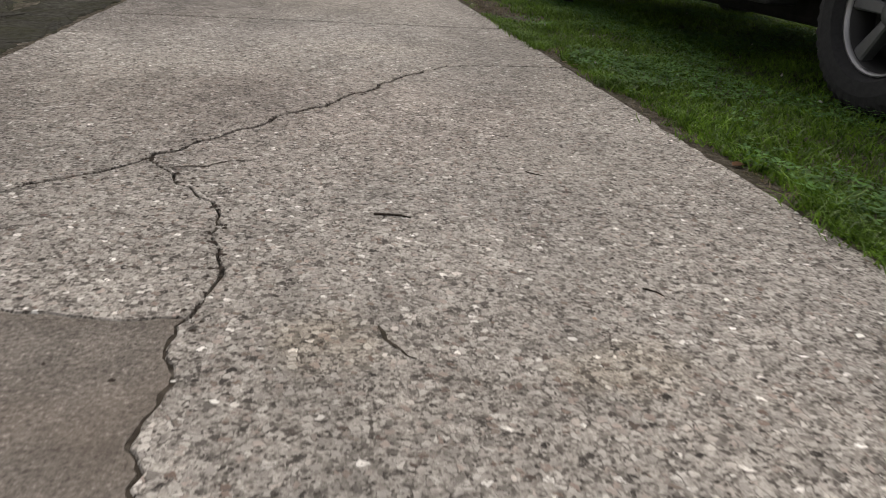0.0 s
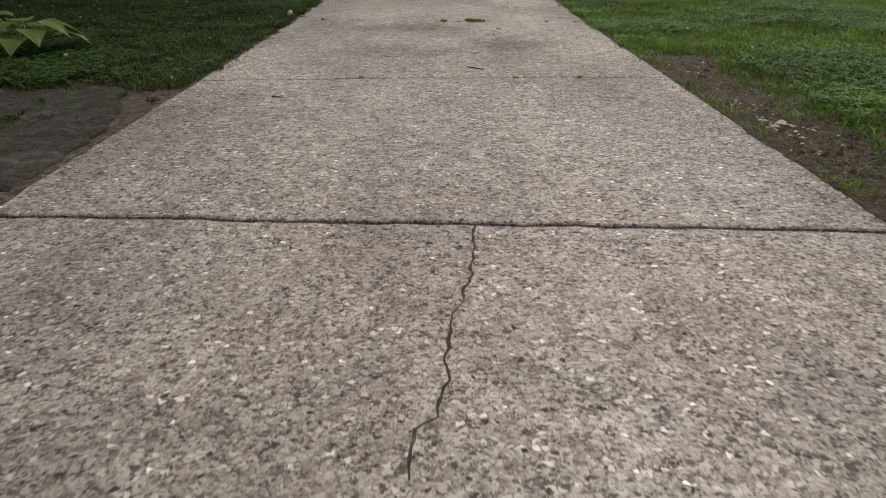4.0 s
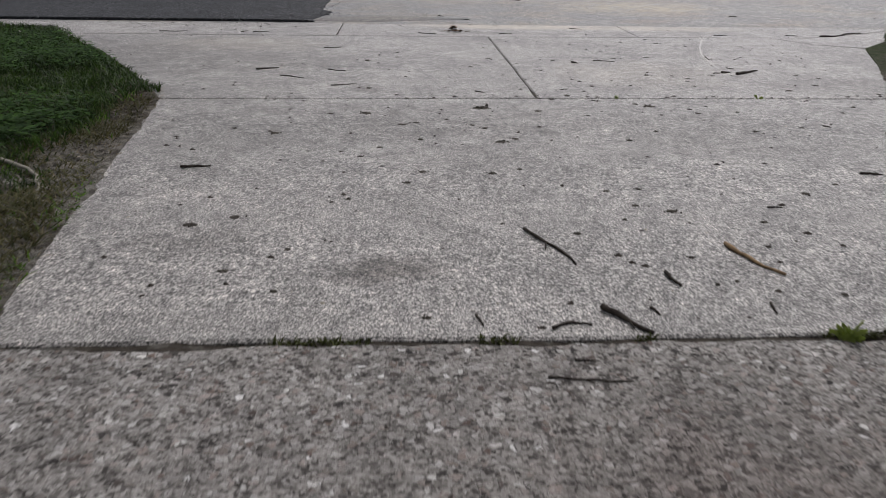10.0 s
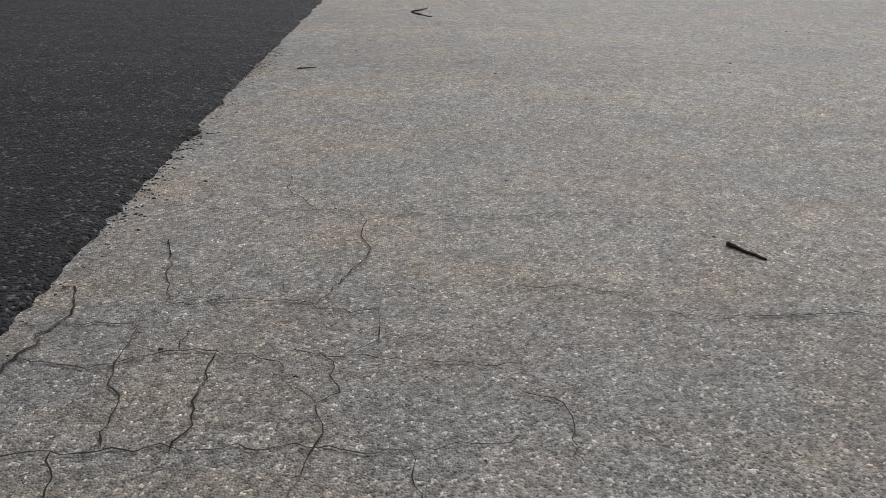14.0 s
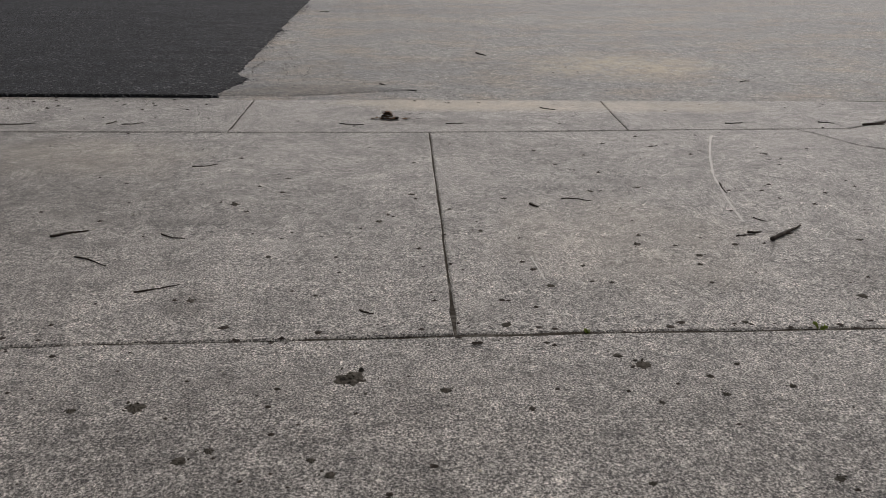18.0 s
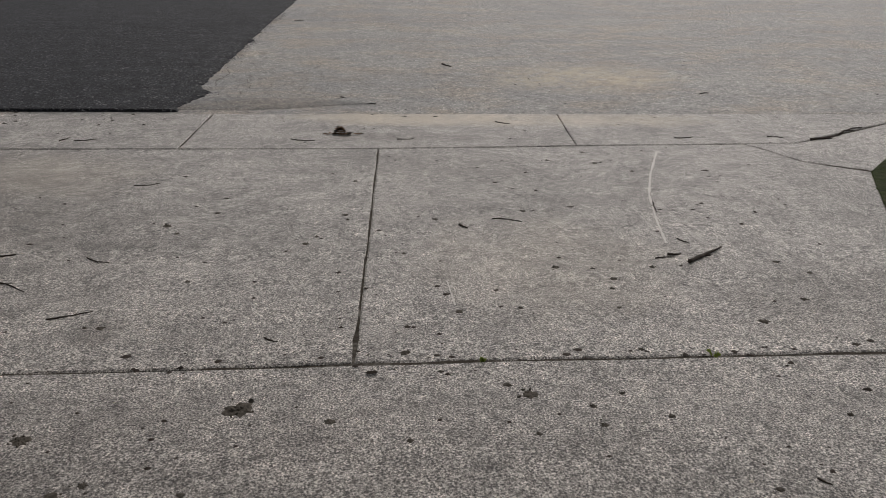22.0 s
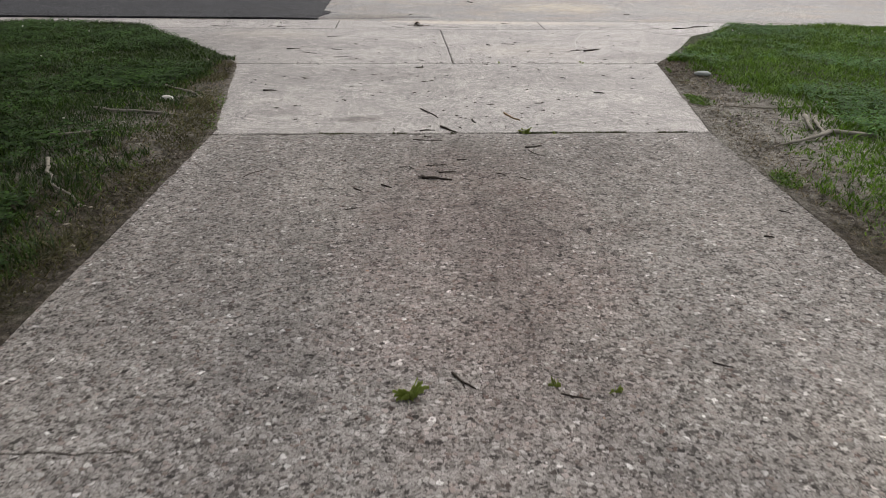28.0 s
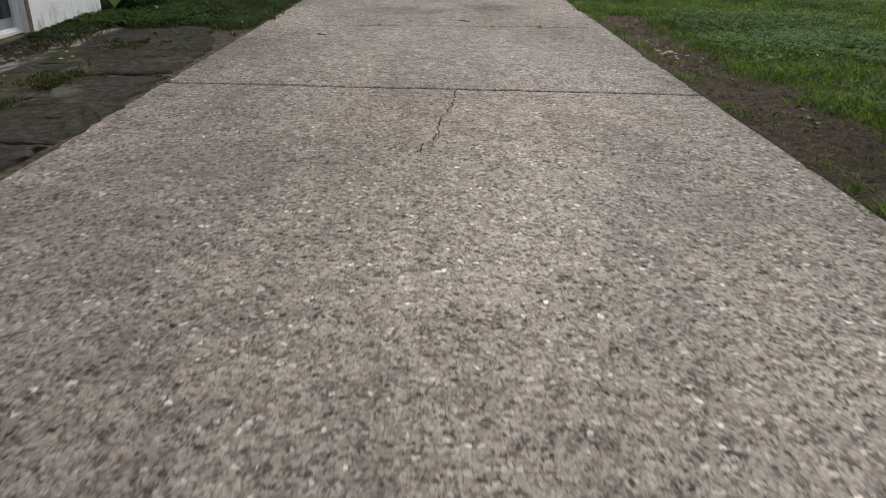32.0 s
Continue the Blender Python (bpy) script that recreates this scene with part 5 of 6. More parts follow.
HOSTA = make_leaf("broad_leaf_green", (0.085, 0.135, 0.03), (0.16, 0.22, 0.055), 0.45, 0.3, False)
hosta = thing("hosta_plant", (-2.38, -7.30, 0), "broad-leaved yellow-green hosta by the house corner", "plant")
r_leaf = random.Random(8)
for k in range(14):
    away = -2.6 + k * 2.399 + r_leaf.uniform(-0.2, 0.2)
    reach = 0.05 + 0.12 * (k / 14)
    top = 0.20 - 0.13 * (k / 14) + r_leaf.uniform(-0.02, 0.02)
    root_at = Vector((-2.38, -7.30, 0))
    end = root_at + Vector((math.cos(away) * reach, math.sin(away) * reach, top))
    smooth(part("stalk", tube([root_at, (root_at + end) / 2 + Vector((0, 0, 0.04)), end], [0.006, 0.005, 0.003], 5), HOSTA, hosta))
    smooth(part("leaf", broad_leaf(end, away, r_leaf.uniform(0.18, 0.25), r_leaf.uniform(0.072, 0.095), 0.04, 0.11), HOSTA, hosta))


# ---- small weeds in the joints ----
def weed(at, size, leaves, seed, label="small green weed growing in a concrete joint"):
    r = random.Random(seed)
    w = thing("weed", (*at, level(at[1])), label, "weed", "weeds in the joints")
    for k in range(2 * leaves):
        a = r.uniform(0, 6.28)
        base = (at[0] + r.uniform(-0.3, 0.3) * size, at[1] + r.uniform(-0.15, 0.15) * size, level(at[1]) - 0.004)
        part("leaf", broad_leaf(base, a, size * r.uniform(0.35, 0.9), size * r.uniform(0.018, 0.040), size * r.uniform(0.3, 1.0), size * r.uniform(0, 0.35)), WEED, w)
    return w


for k, (x, y, s, n) in enumerate(((-0.20, -2.11, 0.038, 16), (0.11, -2.07, 0.020, 5), (0.24, -2.09, 0.018, 5), (0.30, 0.005, 0.032, 16), (0.44, 0.0, 0.016, 4),
                                (-0.01, -5.722, 0.034, 12), (0.10, -5.725, 0.018, 8), (0.18, -5.724, 0.036, 16), (0.22, -5.724, 0.034, 14), (0.26, -5.725, 0.034, 12), (0.30, -5.725, 0.026, 9), (0.78, -5.728, 0.018, 8),
                                (-0.96, -5.61, 0.022, 6), (-0.72, -5.63, 0.015, 4), (0.61, -8.01, 0.022, 6), (0.30, -8.0, 0.020, 6), (-0.45, -7.99, 0.018, 5), (1.0, -5.75, 0.02, 6), (0.35, 1.96, 0.018, 5), (0.95, 1.98, 0.018, 5))):
    weed((x, y), s, n, k + 1, "bright green weed rosette on the drive" if k == 0 else "small green weed growing in a concrete joint")


# ---- wheels and vehicles ----
RUBBER = make_plain("tyre_rubber", (0.034, 0.034, 0.036), 0.85, 0.3, vary=0.25, scale=40.0, relief=0.4)
RIM_GREY = make_plain("grey_alloy", (0.16, 0.165, 0.17), 0.4, 0.5, 0.6, vary=0.15, relief=0)
RIM_LIP = make_plain("bright_alloy", (0.34, 0.34, 0.35), 0.35, 0.5, 0.8, vary=0.05, relief=0)
NAVY = make_plain("dark_blue_paint", (0.010, 0.014, 0.035), 0.25, 0.5, vary=0.1, relief=0)
BLACK = make_plain("black_plastic", (0.015, 0.015, 0.016), 0.6, 0.4, vary=0.2, relief=0.1)
UNDER = make_plain("underbody", (0.018, 0.017, 0.016), 0.9, 0.2, vary=0.4, relief=0.3)


def lathe(profile, sides=48):
    """A ring of revolution about the x axis from (x, radius) pairs."""
    bm = bmesh.new()
    rows = [[bm.verts.new((x, r * math.cos(a), r * math.sin(a))) for a in (2 * math.pi * k / sides for k in range(sides))] for x, r in profile]
    for a, b in zip(rows, rows[1:]):
        for k in range(sides):
            bm.faces.new((a[k], a[(k + 1) % sides], b[(k + 1) % sides], b[k]))
    bmesh.ops.recalc_face_normals(bm, faces=bm.faces)
    return bm


def spoke(inner, outer, half_in, half_out, depth, angle, x):
    """One wheel spoke, flat-faced with softened edges, in the plane across x."""
    bm = bmesh.new()
    ring = [(inner, -half_in), (outer, -half_out), (outer, half_out), (inner, half_in)]
    rows = [[bm.verts.new((x + dx, p * math.cos(angle) - q * k * math.sin(angle), p * math.sin(angle) + q * k * math.cos(angle))) for p, q in ring] for dx, k in ((depth, 1.0), (-0.004, 1.0), (-0.010, 0.7))]
    for a, b in zip(rows, rows[1:]):
        for i in range(4):
            bm.faces.new((a[i], a[(i + 1) % 4], b[(i + 1) % 4], b[i]))
    bm.faces.new(rows[0])
    bm.faces.new(rows[-1])
    bmesh.ops.recalc_face_normals(bm, faces=bm.faces)
    return bm


def wheel(parent, at, face, radius, width, rim, spokes, rim_mat, lip_mat, tread=0, turn=0.0, name="wheel"):
    """A wheel: tyre with shoulder and tread blocks, rim barrel, lip, spokes and hub. face: the pose that turns -x outwards."""
    w, h, r = width, width / 2, radius
    tyre = lathe([(-h * 0.55, rim), (-h * 0.98, rim + 0.02 * r / 0.4), (-h, (rim + r) / 2), (-h * 0.92, r - 0.035 * r / 0.4), (-h * 0.75, r - 0.008), (-h * 0.4, r), (h * 0.4, r), (h * 0.75, r - 0.008), (h, (rim + r) / 2), (h * 0.6, rim)], max(48, 5 * tread))
    if tread:
        # blocks and grooves moulded into the tread
        for v in tyre.verts:
            far = math.hypot(v.co.y, v.co.z)
            if far > r - 0.045 * r / 0.4:
                groove = math.sin(tread * math.atan2(v.co.z, v.co.y) + (1.6 if v.co.x > 0 else 0.0) + 18 * abs(v.co.x))
                k = 1 - (0.008 if groove < -0.1 else 0.0) / far
                v.co.y, v.co.z = v.co.y * k, v.co.z * k
    body = smooth(part(name, tyre, RUBBER, None, "black rubber tyre"), tread == 0)
    body.matrix_basis = Matrix.Translation(at) @ face @ Matrix.Rotation(turn, 4, "X")
    body.parent = parent
    body.matrix_parent_inverse = parent.matrix_basis.inverted()

    def piece(kind, bm, material, label=""):
        me = bpy.data.meshes.new(kind)
        bm.to_mesh(me)
        bm.free()
        me.materials.append(material)
        ob = new(kind, me)
        ob.parent = body
        return tagged(ob, label)

    smooth(piece("barrel", lathe([(-h * 0.55, rim), (-h * 0.50, rim * 0.93), (h * 0.3, rim * 0.86), (h * 0.5, rim * 0.9)]), BLACK, "dark rim barrel"))
    piece("disc", lathe([(h * 0.25, rim * 0.86), (h * 0.25, 0.001)], 32), BLACK, "dark brake disc behind the spokes")
    smooth(piece("lip", lathe([(-h * 0.52, rim * 1.015), (-h * 0.68, rim * 1.0), (-h * 0.66, rim * 0.955), (-h * 0.45, rim * 0.94)]), lip_mat, "bright rim lip"))
    for k in range(spokes):
        piece("spoke", spoke(rim * 0.16, rim * 0.96, rim * 0.085, rim * 0.15, h * 0.3, 2 * math.pi * k / spokes, -h * 0.42), rim_mat)
    smooth(piece("hub", lathe([(-h * 0.36, rim * 0.26), (-h * 0.55, rim * 0.22), (-h * 0.58, rim * 0.12), (-h * 0.58, 0.001)], 20), rim_mat))
    return body


def side_profile(outline, x0, x1, arches, bevel=0.03):
    """A body pressed out between x0 and x1 from its side outline (y, z), with round wheel arches cut into its foot."""
    pts = []
    foot = outline[0][1]
    for y, r, z in arches:
        a0 = math.asin(max(-1.0, min(1.0, (foot - z) / r)))
        span = [a0 + (math.pi - 2 * a0) * k / 14 for k in range(15)]
        pts += [(y - r * math.cos(a), z + r * math.sin(a)) for a in span]
    ring = [outline[0], *pts, *outline[1:]]
    bm = bmesh.new()
    a = [bm.verts.new((x0, y, z)) for y, z in ring]
    b = [bm.verts.new((x1, y, z)) for y, z in ring]
    for i in range(len(ring)):
        bm.faces.new((a[i], a[(i + 1) % len(ring)], b[(i + 1) % len(ring)], b[i]))
    caps = [bm.faces.new(a), bm.faces.new(b)]
    edges = [e for c in caps for e in c.edges]
    bmesh.ops.bevel(bm, geom=edges, offset=bevel, segments=2, profile=0.6, affect="EDGES")
    bmesh.ops.recalc_face_normals(bm, faces=bm.faces)
    return bm


TX, TR, TF, TB = 1.98, 0.40, -11.05, -15.05
truck = thing("pickup_truck", (2.9, -13, 0), "dark blue pickup truck parked on the grass", "pickup truck")
hull = [(-16.15, 0.46), (-10.15, 0.46), (-10.10, 0.75), (-10.20, 1.02), (-11.55, 1.12), (-12.30, 1.72), (-14.05, 1.76), (-14.30, 1.15), (-16.20, 1.12), (-16.22, 0.75)]
part("body", side_profile(hull, TX, TX + 1.9, [(TB, 0.50, 0.42), (TF, 0.50, 0.42)]), NAVY, truck, "dark blue painted body")
part("underbody", box(TX + 0.32, TX + 1.60, -16.0, -10.2, 0.23, 0.60, 0.04), UNDER, truck, "dark dirty underbody")
part("running_board", box(TX - 0.03, TX + 0.13, -14.35, -11.70, 0.335, 0.385, 0.012), BLACK, truck, "black running board")
# a bright strip modelled in for the highlight along the running board
part("board_highlight", box(TX - 0.04, TX - 0.028, -14.30, -11.75, 0.350, 0.372, 0.004), RIM_LIP, truck, "bright strip in place of the running board's highlight")
part("rocker", box(TX + 0.01, TX + 0.10, -14.42, -11.62, 0.38, 0.47, 0.01), NAVY, truck)
for y in (-14.0, -12.1):
    part("bracket", box(TX + 0.05, TX + 0.35, y - 0.03, y + 0.03, 0.33, 0.37, 0.004), UNDER, truck)
part("side_window", box(TX - 0.006, TX - 0.001, -13.9, -12.45, 1.20, 1.62, 0.002), GLASS, truck, "dark side glass")
part("bumper", box(TX + 0.05, TX + 1.85, -16.32, -16.2, 0.48, 0.68, 0.03), RIM_LIP, truck, "bright rear bumper")
part("bumper", box(TX + 0.05, TX + 1.85, -10.12, -9.98, 0.45, 0.66, 0.03), BLACK, truck, "black front bumper")
for y in (TF, TB):
    part("axle", tube([(TX + 0.2, y, TR), (TX + 1.7, y, TR)], [0.05, 0.05], 10), UNDER, truck)
    wheel(truck, (TX + (0.13 if y == TB else 0.03), y, TR - 0.012), Matrix.Identity(4), TR, 0.27, 0.245, 6, RIM_GREY, RIM_LIP, 44, 0.35 if y == TF else 0.1)
    wheel(truck, (TX + 1.77, y, TR - 0.012), Matrix.Rotation(math.pi, 4, "Z"), TR, 0.27, 0.245, 6, RIM_GREY, RIM_LIP, 0, 0.2)

# a ride-on toy car by the garden path
TOY_WHITE = make_plain("white_plastic", (0.72, 0.74, 0.75), 0.35, 0.5, vary=0.06, relief=0)
TOY_GREY = make_plain("silver_grey_plastic", (0.30, 0.32, 0.33), 0.35, 0.5, vary=0.1, relief=0)
toy = thing("ride_on_toy_car", (-3.6, -2.45, 0), "dark blue ride-on toy car with white wheels", "toy car")
out = Matrix.Rotation(math.radians(-90), 4, "Z")
shell = [(-4.45, 0.13), (-3.03, 0.13), (-2.99, 0.22), (-3.06, 0.32), (-3.40, 0.40), (-3.55, 0.54), (-4.05, 0.54), (-4.15, 0.42), (-4.48, 0.38), (-4.50, 0.2)]
bm = side_profile(shell, -0.30, 0.18, [(-4.13, 0.19, 0.15), (-3.215, 0.19, 0.15)], 0.02)
bmesh.ops.transform(bm, matrix=Matrix.Translation((0, -2.40, 0)) @ Matrix(((0, 1, 0, 0), (1, 0, 0, 0), (0, 0, 1, 0), (0, 0, 0, 1))), verts=bm.verts)
for v in bm.verts:
    # the nose is drawn in towards the far side
    if v.co.x > -3.5:
        v.co.x -= 0.40 * (v.co.x + 3.5) * (v.co.y + 2.70) / 0.48
bmesh.ops.recalc_face_normals(bm, faces=bm.faces)
part("body", bm, NAVY, toy, "dark blue plastic shell")
part("sill", box(-3.93, -3.41, -2.735, -2.70, 0.105, 0.165, 0.008), TOY_GREY, toy, "silver-grey sill")
part("sill_trim", box(-3.90, -3.44, -2.742, -2.735, 0.128, 0.142, 0.002), TOY_WHITE, toy)
part("underbody", box(-4.2, -3.1, -2.65, -2.27, 0.07, 0.14, 0.01), UNDER, toy)
for x in (-3.215, -4.13):
    wheel(toy, (x, -2.70, 0.158), Matrix.Rotation(math.pi / 2, 4, "Z"), 0.165, 0.10, 0.140, 7, TOY_WHITE, TOY_WHITE, 0, 0.25)
    wheel(toy, (x - (0.12 if x > -3.5 else 0.0), -2.24, 0.158), out, 0.165, 0.10, 0.140, 7, TOY_WHITE, TOY_WHITE, 0, 0.5)


# ---- the shade tree: it stands beyond the lawn and darkens that side ----
def build_tree(at, height, reach, seed, leaves):
    q = random.Random(seed)
    x, y = at
    t = thing("shade_tree", (x, y, 0), "broad leafy shade tree on the lawn", "tree")
    trunk = [(x, y, -0.1), (x + 0.05, y, 0.6), (x + 0.15, y + 0.05, 1.6), (x + 0.3, y + 0.1, 3.0), (x + 0.5, y + 0.1, height * 0.6)]
    smooth(part("trunk", tube(trunk, [0.42, 0.30, 0.26, 0.22, 0.12], 12), BARK, t, "rough grey-brown trunk"))
    tips = []
    for k in range(15):
        a = k * 2.399
        start = Vector(trunk[3]).lerp(Vector(trunk[4]), (k % 4) / 4)
        far = Vector((math.cos(a) * reach * q.uniform(0.45, 1.0) + 2.7, math.sin(a) * reach * q.uniform(0.45, 0.95), q.uniform(0.8, height * 0.45)))
        pts = [start, start + far * 0.35 + Vector((0, 0, 0.3)), start + far * 0.7 + Vector((0, 0, 0.35)), start + far]
        smooth(part("limb", tube(pts, [0.11, 0.08, 0.05, 0.02], 7), BARK, t))
        tips += [(pts[1] + pts[2]) / 2, pts[2], pts[3]]
    v, f = [], []
    for k in range(leaves):
        c = q.choice(tips)
        p = c + Vector((q.gauss(0, 0.85), q.gauss(0, 0.85), q.gauss(0.1, 0.40)))
        if p.z < 2.6:
            continue
        m = Euler((q.uniform(-0.8, 0.8), q.uniform(-0.8, 0.8), q.uniform(0, 6.28))).to_matrix()
        s, n = q.uniform(0.09, 0.16), len(v)
        v += [tuple(p + m @ Vector(d) * s) for d in ((-1, 0, 0), (-0.2, 0.55, 0.1), (1, 0, -0.1), (-0.2, -0.55, 0.1))]
        f.append((n, n + 1, n + 2, n + 3))
    me = bpy.data.meshes.new("crown")
    me.from_pydata(v, [], f)
    me.materials.append(GRASS)
    crown = new("crown", me)
    crown.parent = t
    crown.matrix_parent_inverse = t.matrix_basis.inverted()


build_tree((-7.4, -0.4), 8.0, 5.0, 3, 42000)


# ---- fallen twigs ----
def twig(a, b, r, seed, label, group="fallen twigs", material=None, name="twig", bend=0.12, fork=True):
    """A thin bent twig lying from a to b, with a knot and a side shoot."""
    q = random.Random(seed)
    a, b = Vector(a), Vector(b)
    side = Vector((-(b - a).y, (b - a).x))
    n = 7
    pts, radii = [], []
    swing = q.uniform(-bend, bend)
    for i in range(n + 1):
        k = i / n
        p = a.lerp(b, k) + side * (swing * math.sin(math.pi * k) + q.uniform(-0.02, 0.02))
        radii.append(r * (1 - 0.5 * k) * q.uniform(0.8, 1.2))
        pts.append(Vector((p.x, p.y, level(p.y) + 0.0065 * (p.y > 4.95) + radii[-1] * 0.75 + r * q.uniform(0, 0.5))))
    bm = tube(pts, radii, 5)
    if fork and (b - a).length > 0.06:
        k = q.randint(2, 4)
        d = (b - a).length * q.uniform(0.15, 0.3)
        s = side.normalized() * q.choice((-1, 1)) * d * 0.5
        end = pts[k] + Vector((s.x, s.y, 0.0)) + Vector((*(b - a).normalized(), 0)) * d * 0.7
        extra = tube([pts[k], (pts[k] + end) / 2, end], [radii[k] * 0.7, radii[k] * 0.6, radii[k] * 0.3], 4)
        me = bpy.data.meshes.new("shoot")
        extra.to_mesh(me)
        extra.free()
        bm.from_mesh(me)
        bpy.data.meshes.remove(me)
    return tagged(smooth(part(name, bm, material or BARK)), label, "twig", group)


TWIGS_DRIVE = [
    (-0.03, -16.18, 0.05, -16.20), (0.40, -15.87, 0.44, -15.90), (0.44, -16.55, 0.47, -16.58), (0.08, -7.69, 0.16, -7.77), (0.14, -7.26, 0.17, -7.22),
    (0.90, -5.41, 0.98, -5.53), (-1.17, -3.87, -1.05, -3.75), (0.30, -4.23, 0.40, -4.26), (0.29, -4.20, 0.26, -4.38), (-0.14, -3.49, -0.07, -3.53),
    (-0.19, -3.17, -0.13, -3.15), (-0.80, -3.71, -0.75, -3.71), (-0.80, -8.42, -0.75, -8.43), (0.24, -6.10, 0.25, -6.17), (0.87, -2.37, 0.94, -2.40),
    (0.31, -6.43, 0.31, -6.46), (0.36, -6.13, 0.40, -6.15), (0.52, -6.14, 0.54, -6.15), (-1.18, -5.41, -1.13, -5.37), (0.66, -4.62, 0.69, -4.60),
]
TWIGS_END = [
    (-0.88, -0.66, -0.81, -0.56), (0.27, -0.24, 0.35, -0.20), (0.11, -0.60, 0.15, -0.64), (-0.17, -0.51, -0.12, -0.50), (-0.12, -0.60, -0.05, -0.59),
    (-0.24, -0.52, -0.22, -0.55), (-0.45, -1.01, -0.39, -0.99), (-0.44, -0.79, -0.41, -0.82), (-0.12, -0.97, -0.12, -1.01), (1.07, -1.01, 1.10, -1.03),
    (0.92, -1.24, 0.95, -1.25), (0.28, -0.27, 0.34, -0.37), (0.20, -0.65, 0.24, -0.68), (-0.34, -0.75, -0.30, -0.78), (-0.23, -0.12, -0.10, -0.13),
    (-0.18, -0.07, -0.14, -0.07), (-0.04, -0.43, 0.00, -0.42), (-0.11, -0.49, -0.08, -0.50), (-0.28, -0.53, -0.25, -0.52), (-0.11, -2.02, -0.06, -2.08),
    (0.12, -2.10, 0.18, -2.12), (0.49, -1.98, 0.53, -2.00),
]
TWIGS_APRON = [
    (0.06, 0.26, 0.075, 0.20), (0.22, 0.13, 0.215, 0.09), (-0.01, 0.11, 0.0, 0.08), (-0.33, 0.08, -0.32, 0.04), (-1.13, 0.95, -1.05, 0.97),
    (-0.86, 2.19, -0.75, 2.24), (-0.93, 2.63, -0.84, 2.59), (-1.06, 3.42, -0.96, 3.46), (-1.28, 2.60, -1.18, 2.66), (-1.13, 2.44, -1.01, 2.37),
    (0.46, 3.00, 0.57, 2.97), (-0.23, 2.08, -0.19, 2.06), (1.03, 2.64, 1.08, 2.65), (1.11, 2.79, 1.14, 2.75), (0.98, 2.61, 1.05, 2.62),
    (1.14, 3.20, 1.12, 3.07), (0.82, 0.94, 0.88, 0.93), (0.43, 0.65, 0.47, 0.65), (1.16, 1.41, 1.18, 1.38), (0.99, 1.51, 1.01, 1.49),
    (0.33, 2.93, 0.36, 2.90),
]
TWIGS_GUTTER = [
    (-1.66, 4.21, -1.56, 4.25), (-1.74, 4.21, -1.71, 4.28), (-0.52, 4.25, -0.39, 4.22), (2.10, 4.32, 2.18, 4.29), (1.57, 4.28, 1.68, 4.31),
    (0.62, 4.70, 0.70, 4.64), (-2.30, 4.20, -2.12, 4.24), (2.30, 4.235, 2.52, 4.345), (2.52, 4.35, 2.76, 4.55), (0.05, 4.25, 0.14, 4.26),
]
TWIGS_STREET = [(-0.64, 10.56, -0.48, 10.32), (-0.64, 10.60, -0.52, 10.84), (-1.17, 8.41, -1.08, 8.46), (2.10, 5.42, 2.17, 5.44), (-0.37, 5.31, -0.33, 5.29)]
for k, (x0, y0, x1, y1) in enumerate(TWIGS_DRIVE + TWIGS_END):
    twig((x0, y0), (x1, y1), 0.0020 + 0.0013 * (k % 3 == 0), k, "thin dark fallen twig on the pebbly drive")
for k, (x0, y0, x1, y1) in enumerate(TWIGS_APRON):
    twig((x0, y0), (x1, y1), 0.0026 + 0.002 * (k % 4 == 0), k + 60, "dark fallen twig on smooth concrete")
for k, (x0, y0, x1, y1) in enumerate(TWIGS_GUTTER):
    twig((x0, y0), (x1, y1), 0.0032 + 0.0035 * (k in (7, 8)), k + 160, "dark twig washed into the concrete gutter")
for k, (x0, y0, x1, y1) in enumerate(TWIGS_STREET):
    twig((x0, y0), (x1, y1), 0.006 if k < 2 else 0.004, k + 90, "dark twig lying on the street asphalt")
twig((1.08, 2.57), (1.24, 2.70), 0.0075, 130, "thick dark stick on the apron", name="stick", bend=0.05)
twig((0.235, 0.41), (0.30, 0.25), 0.0055, 131, "split tan stick with a dark end", material=TAN_WOOD, name="stick", fork=False)
twig((0.335, 6.335), (0.405, 6.245), 0.0060, 132, "short black stick on the street", name="stick", bend=0.02, fork=False)
twig((-0.10, 0.105), (-0.03, 0.015), 0.006, 133, "dark twig across the joint", name="stick")
twig((-0.20, 0.03), (-0.13, 0.045), 0.0035, 135, "curved dark twig beside the joint", bend=0.6, fork=False)
twig((-0.20, 0.49), (-0.11, 0.30), 0.0042, 136, "crooked dark twig on the apron", bend=0.18)
twig((1.79, 0.32), (1.70, 0.05), 0.012, 134, "pale forked dead branch on bare soil", "", PALE_WOOD, "branch", 0.2)


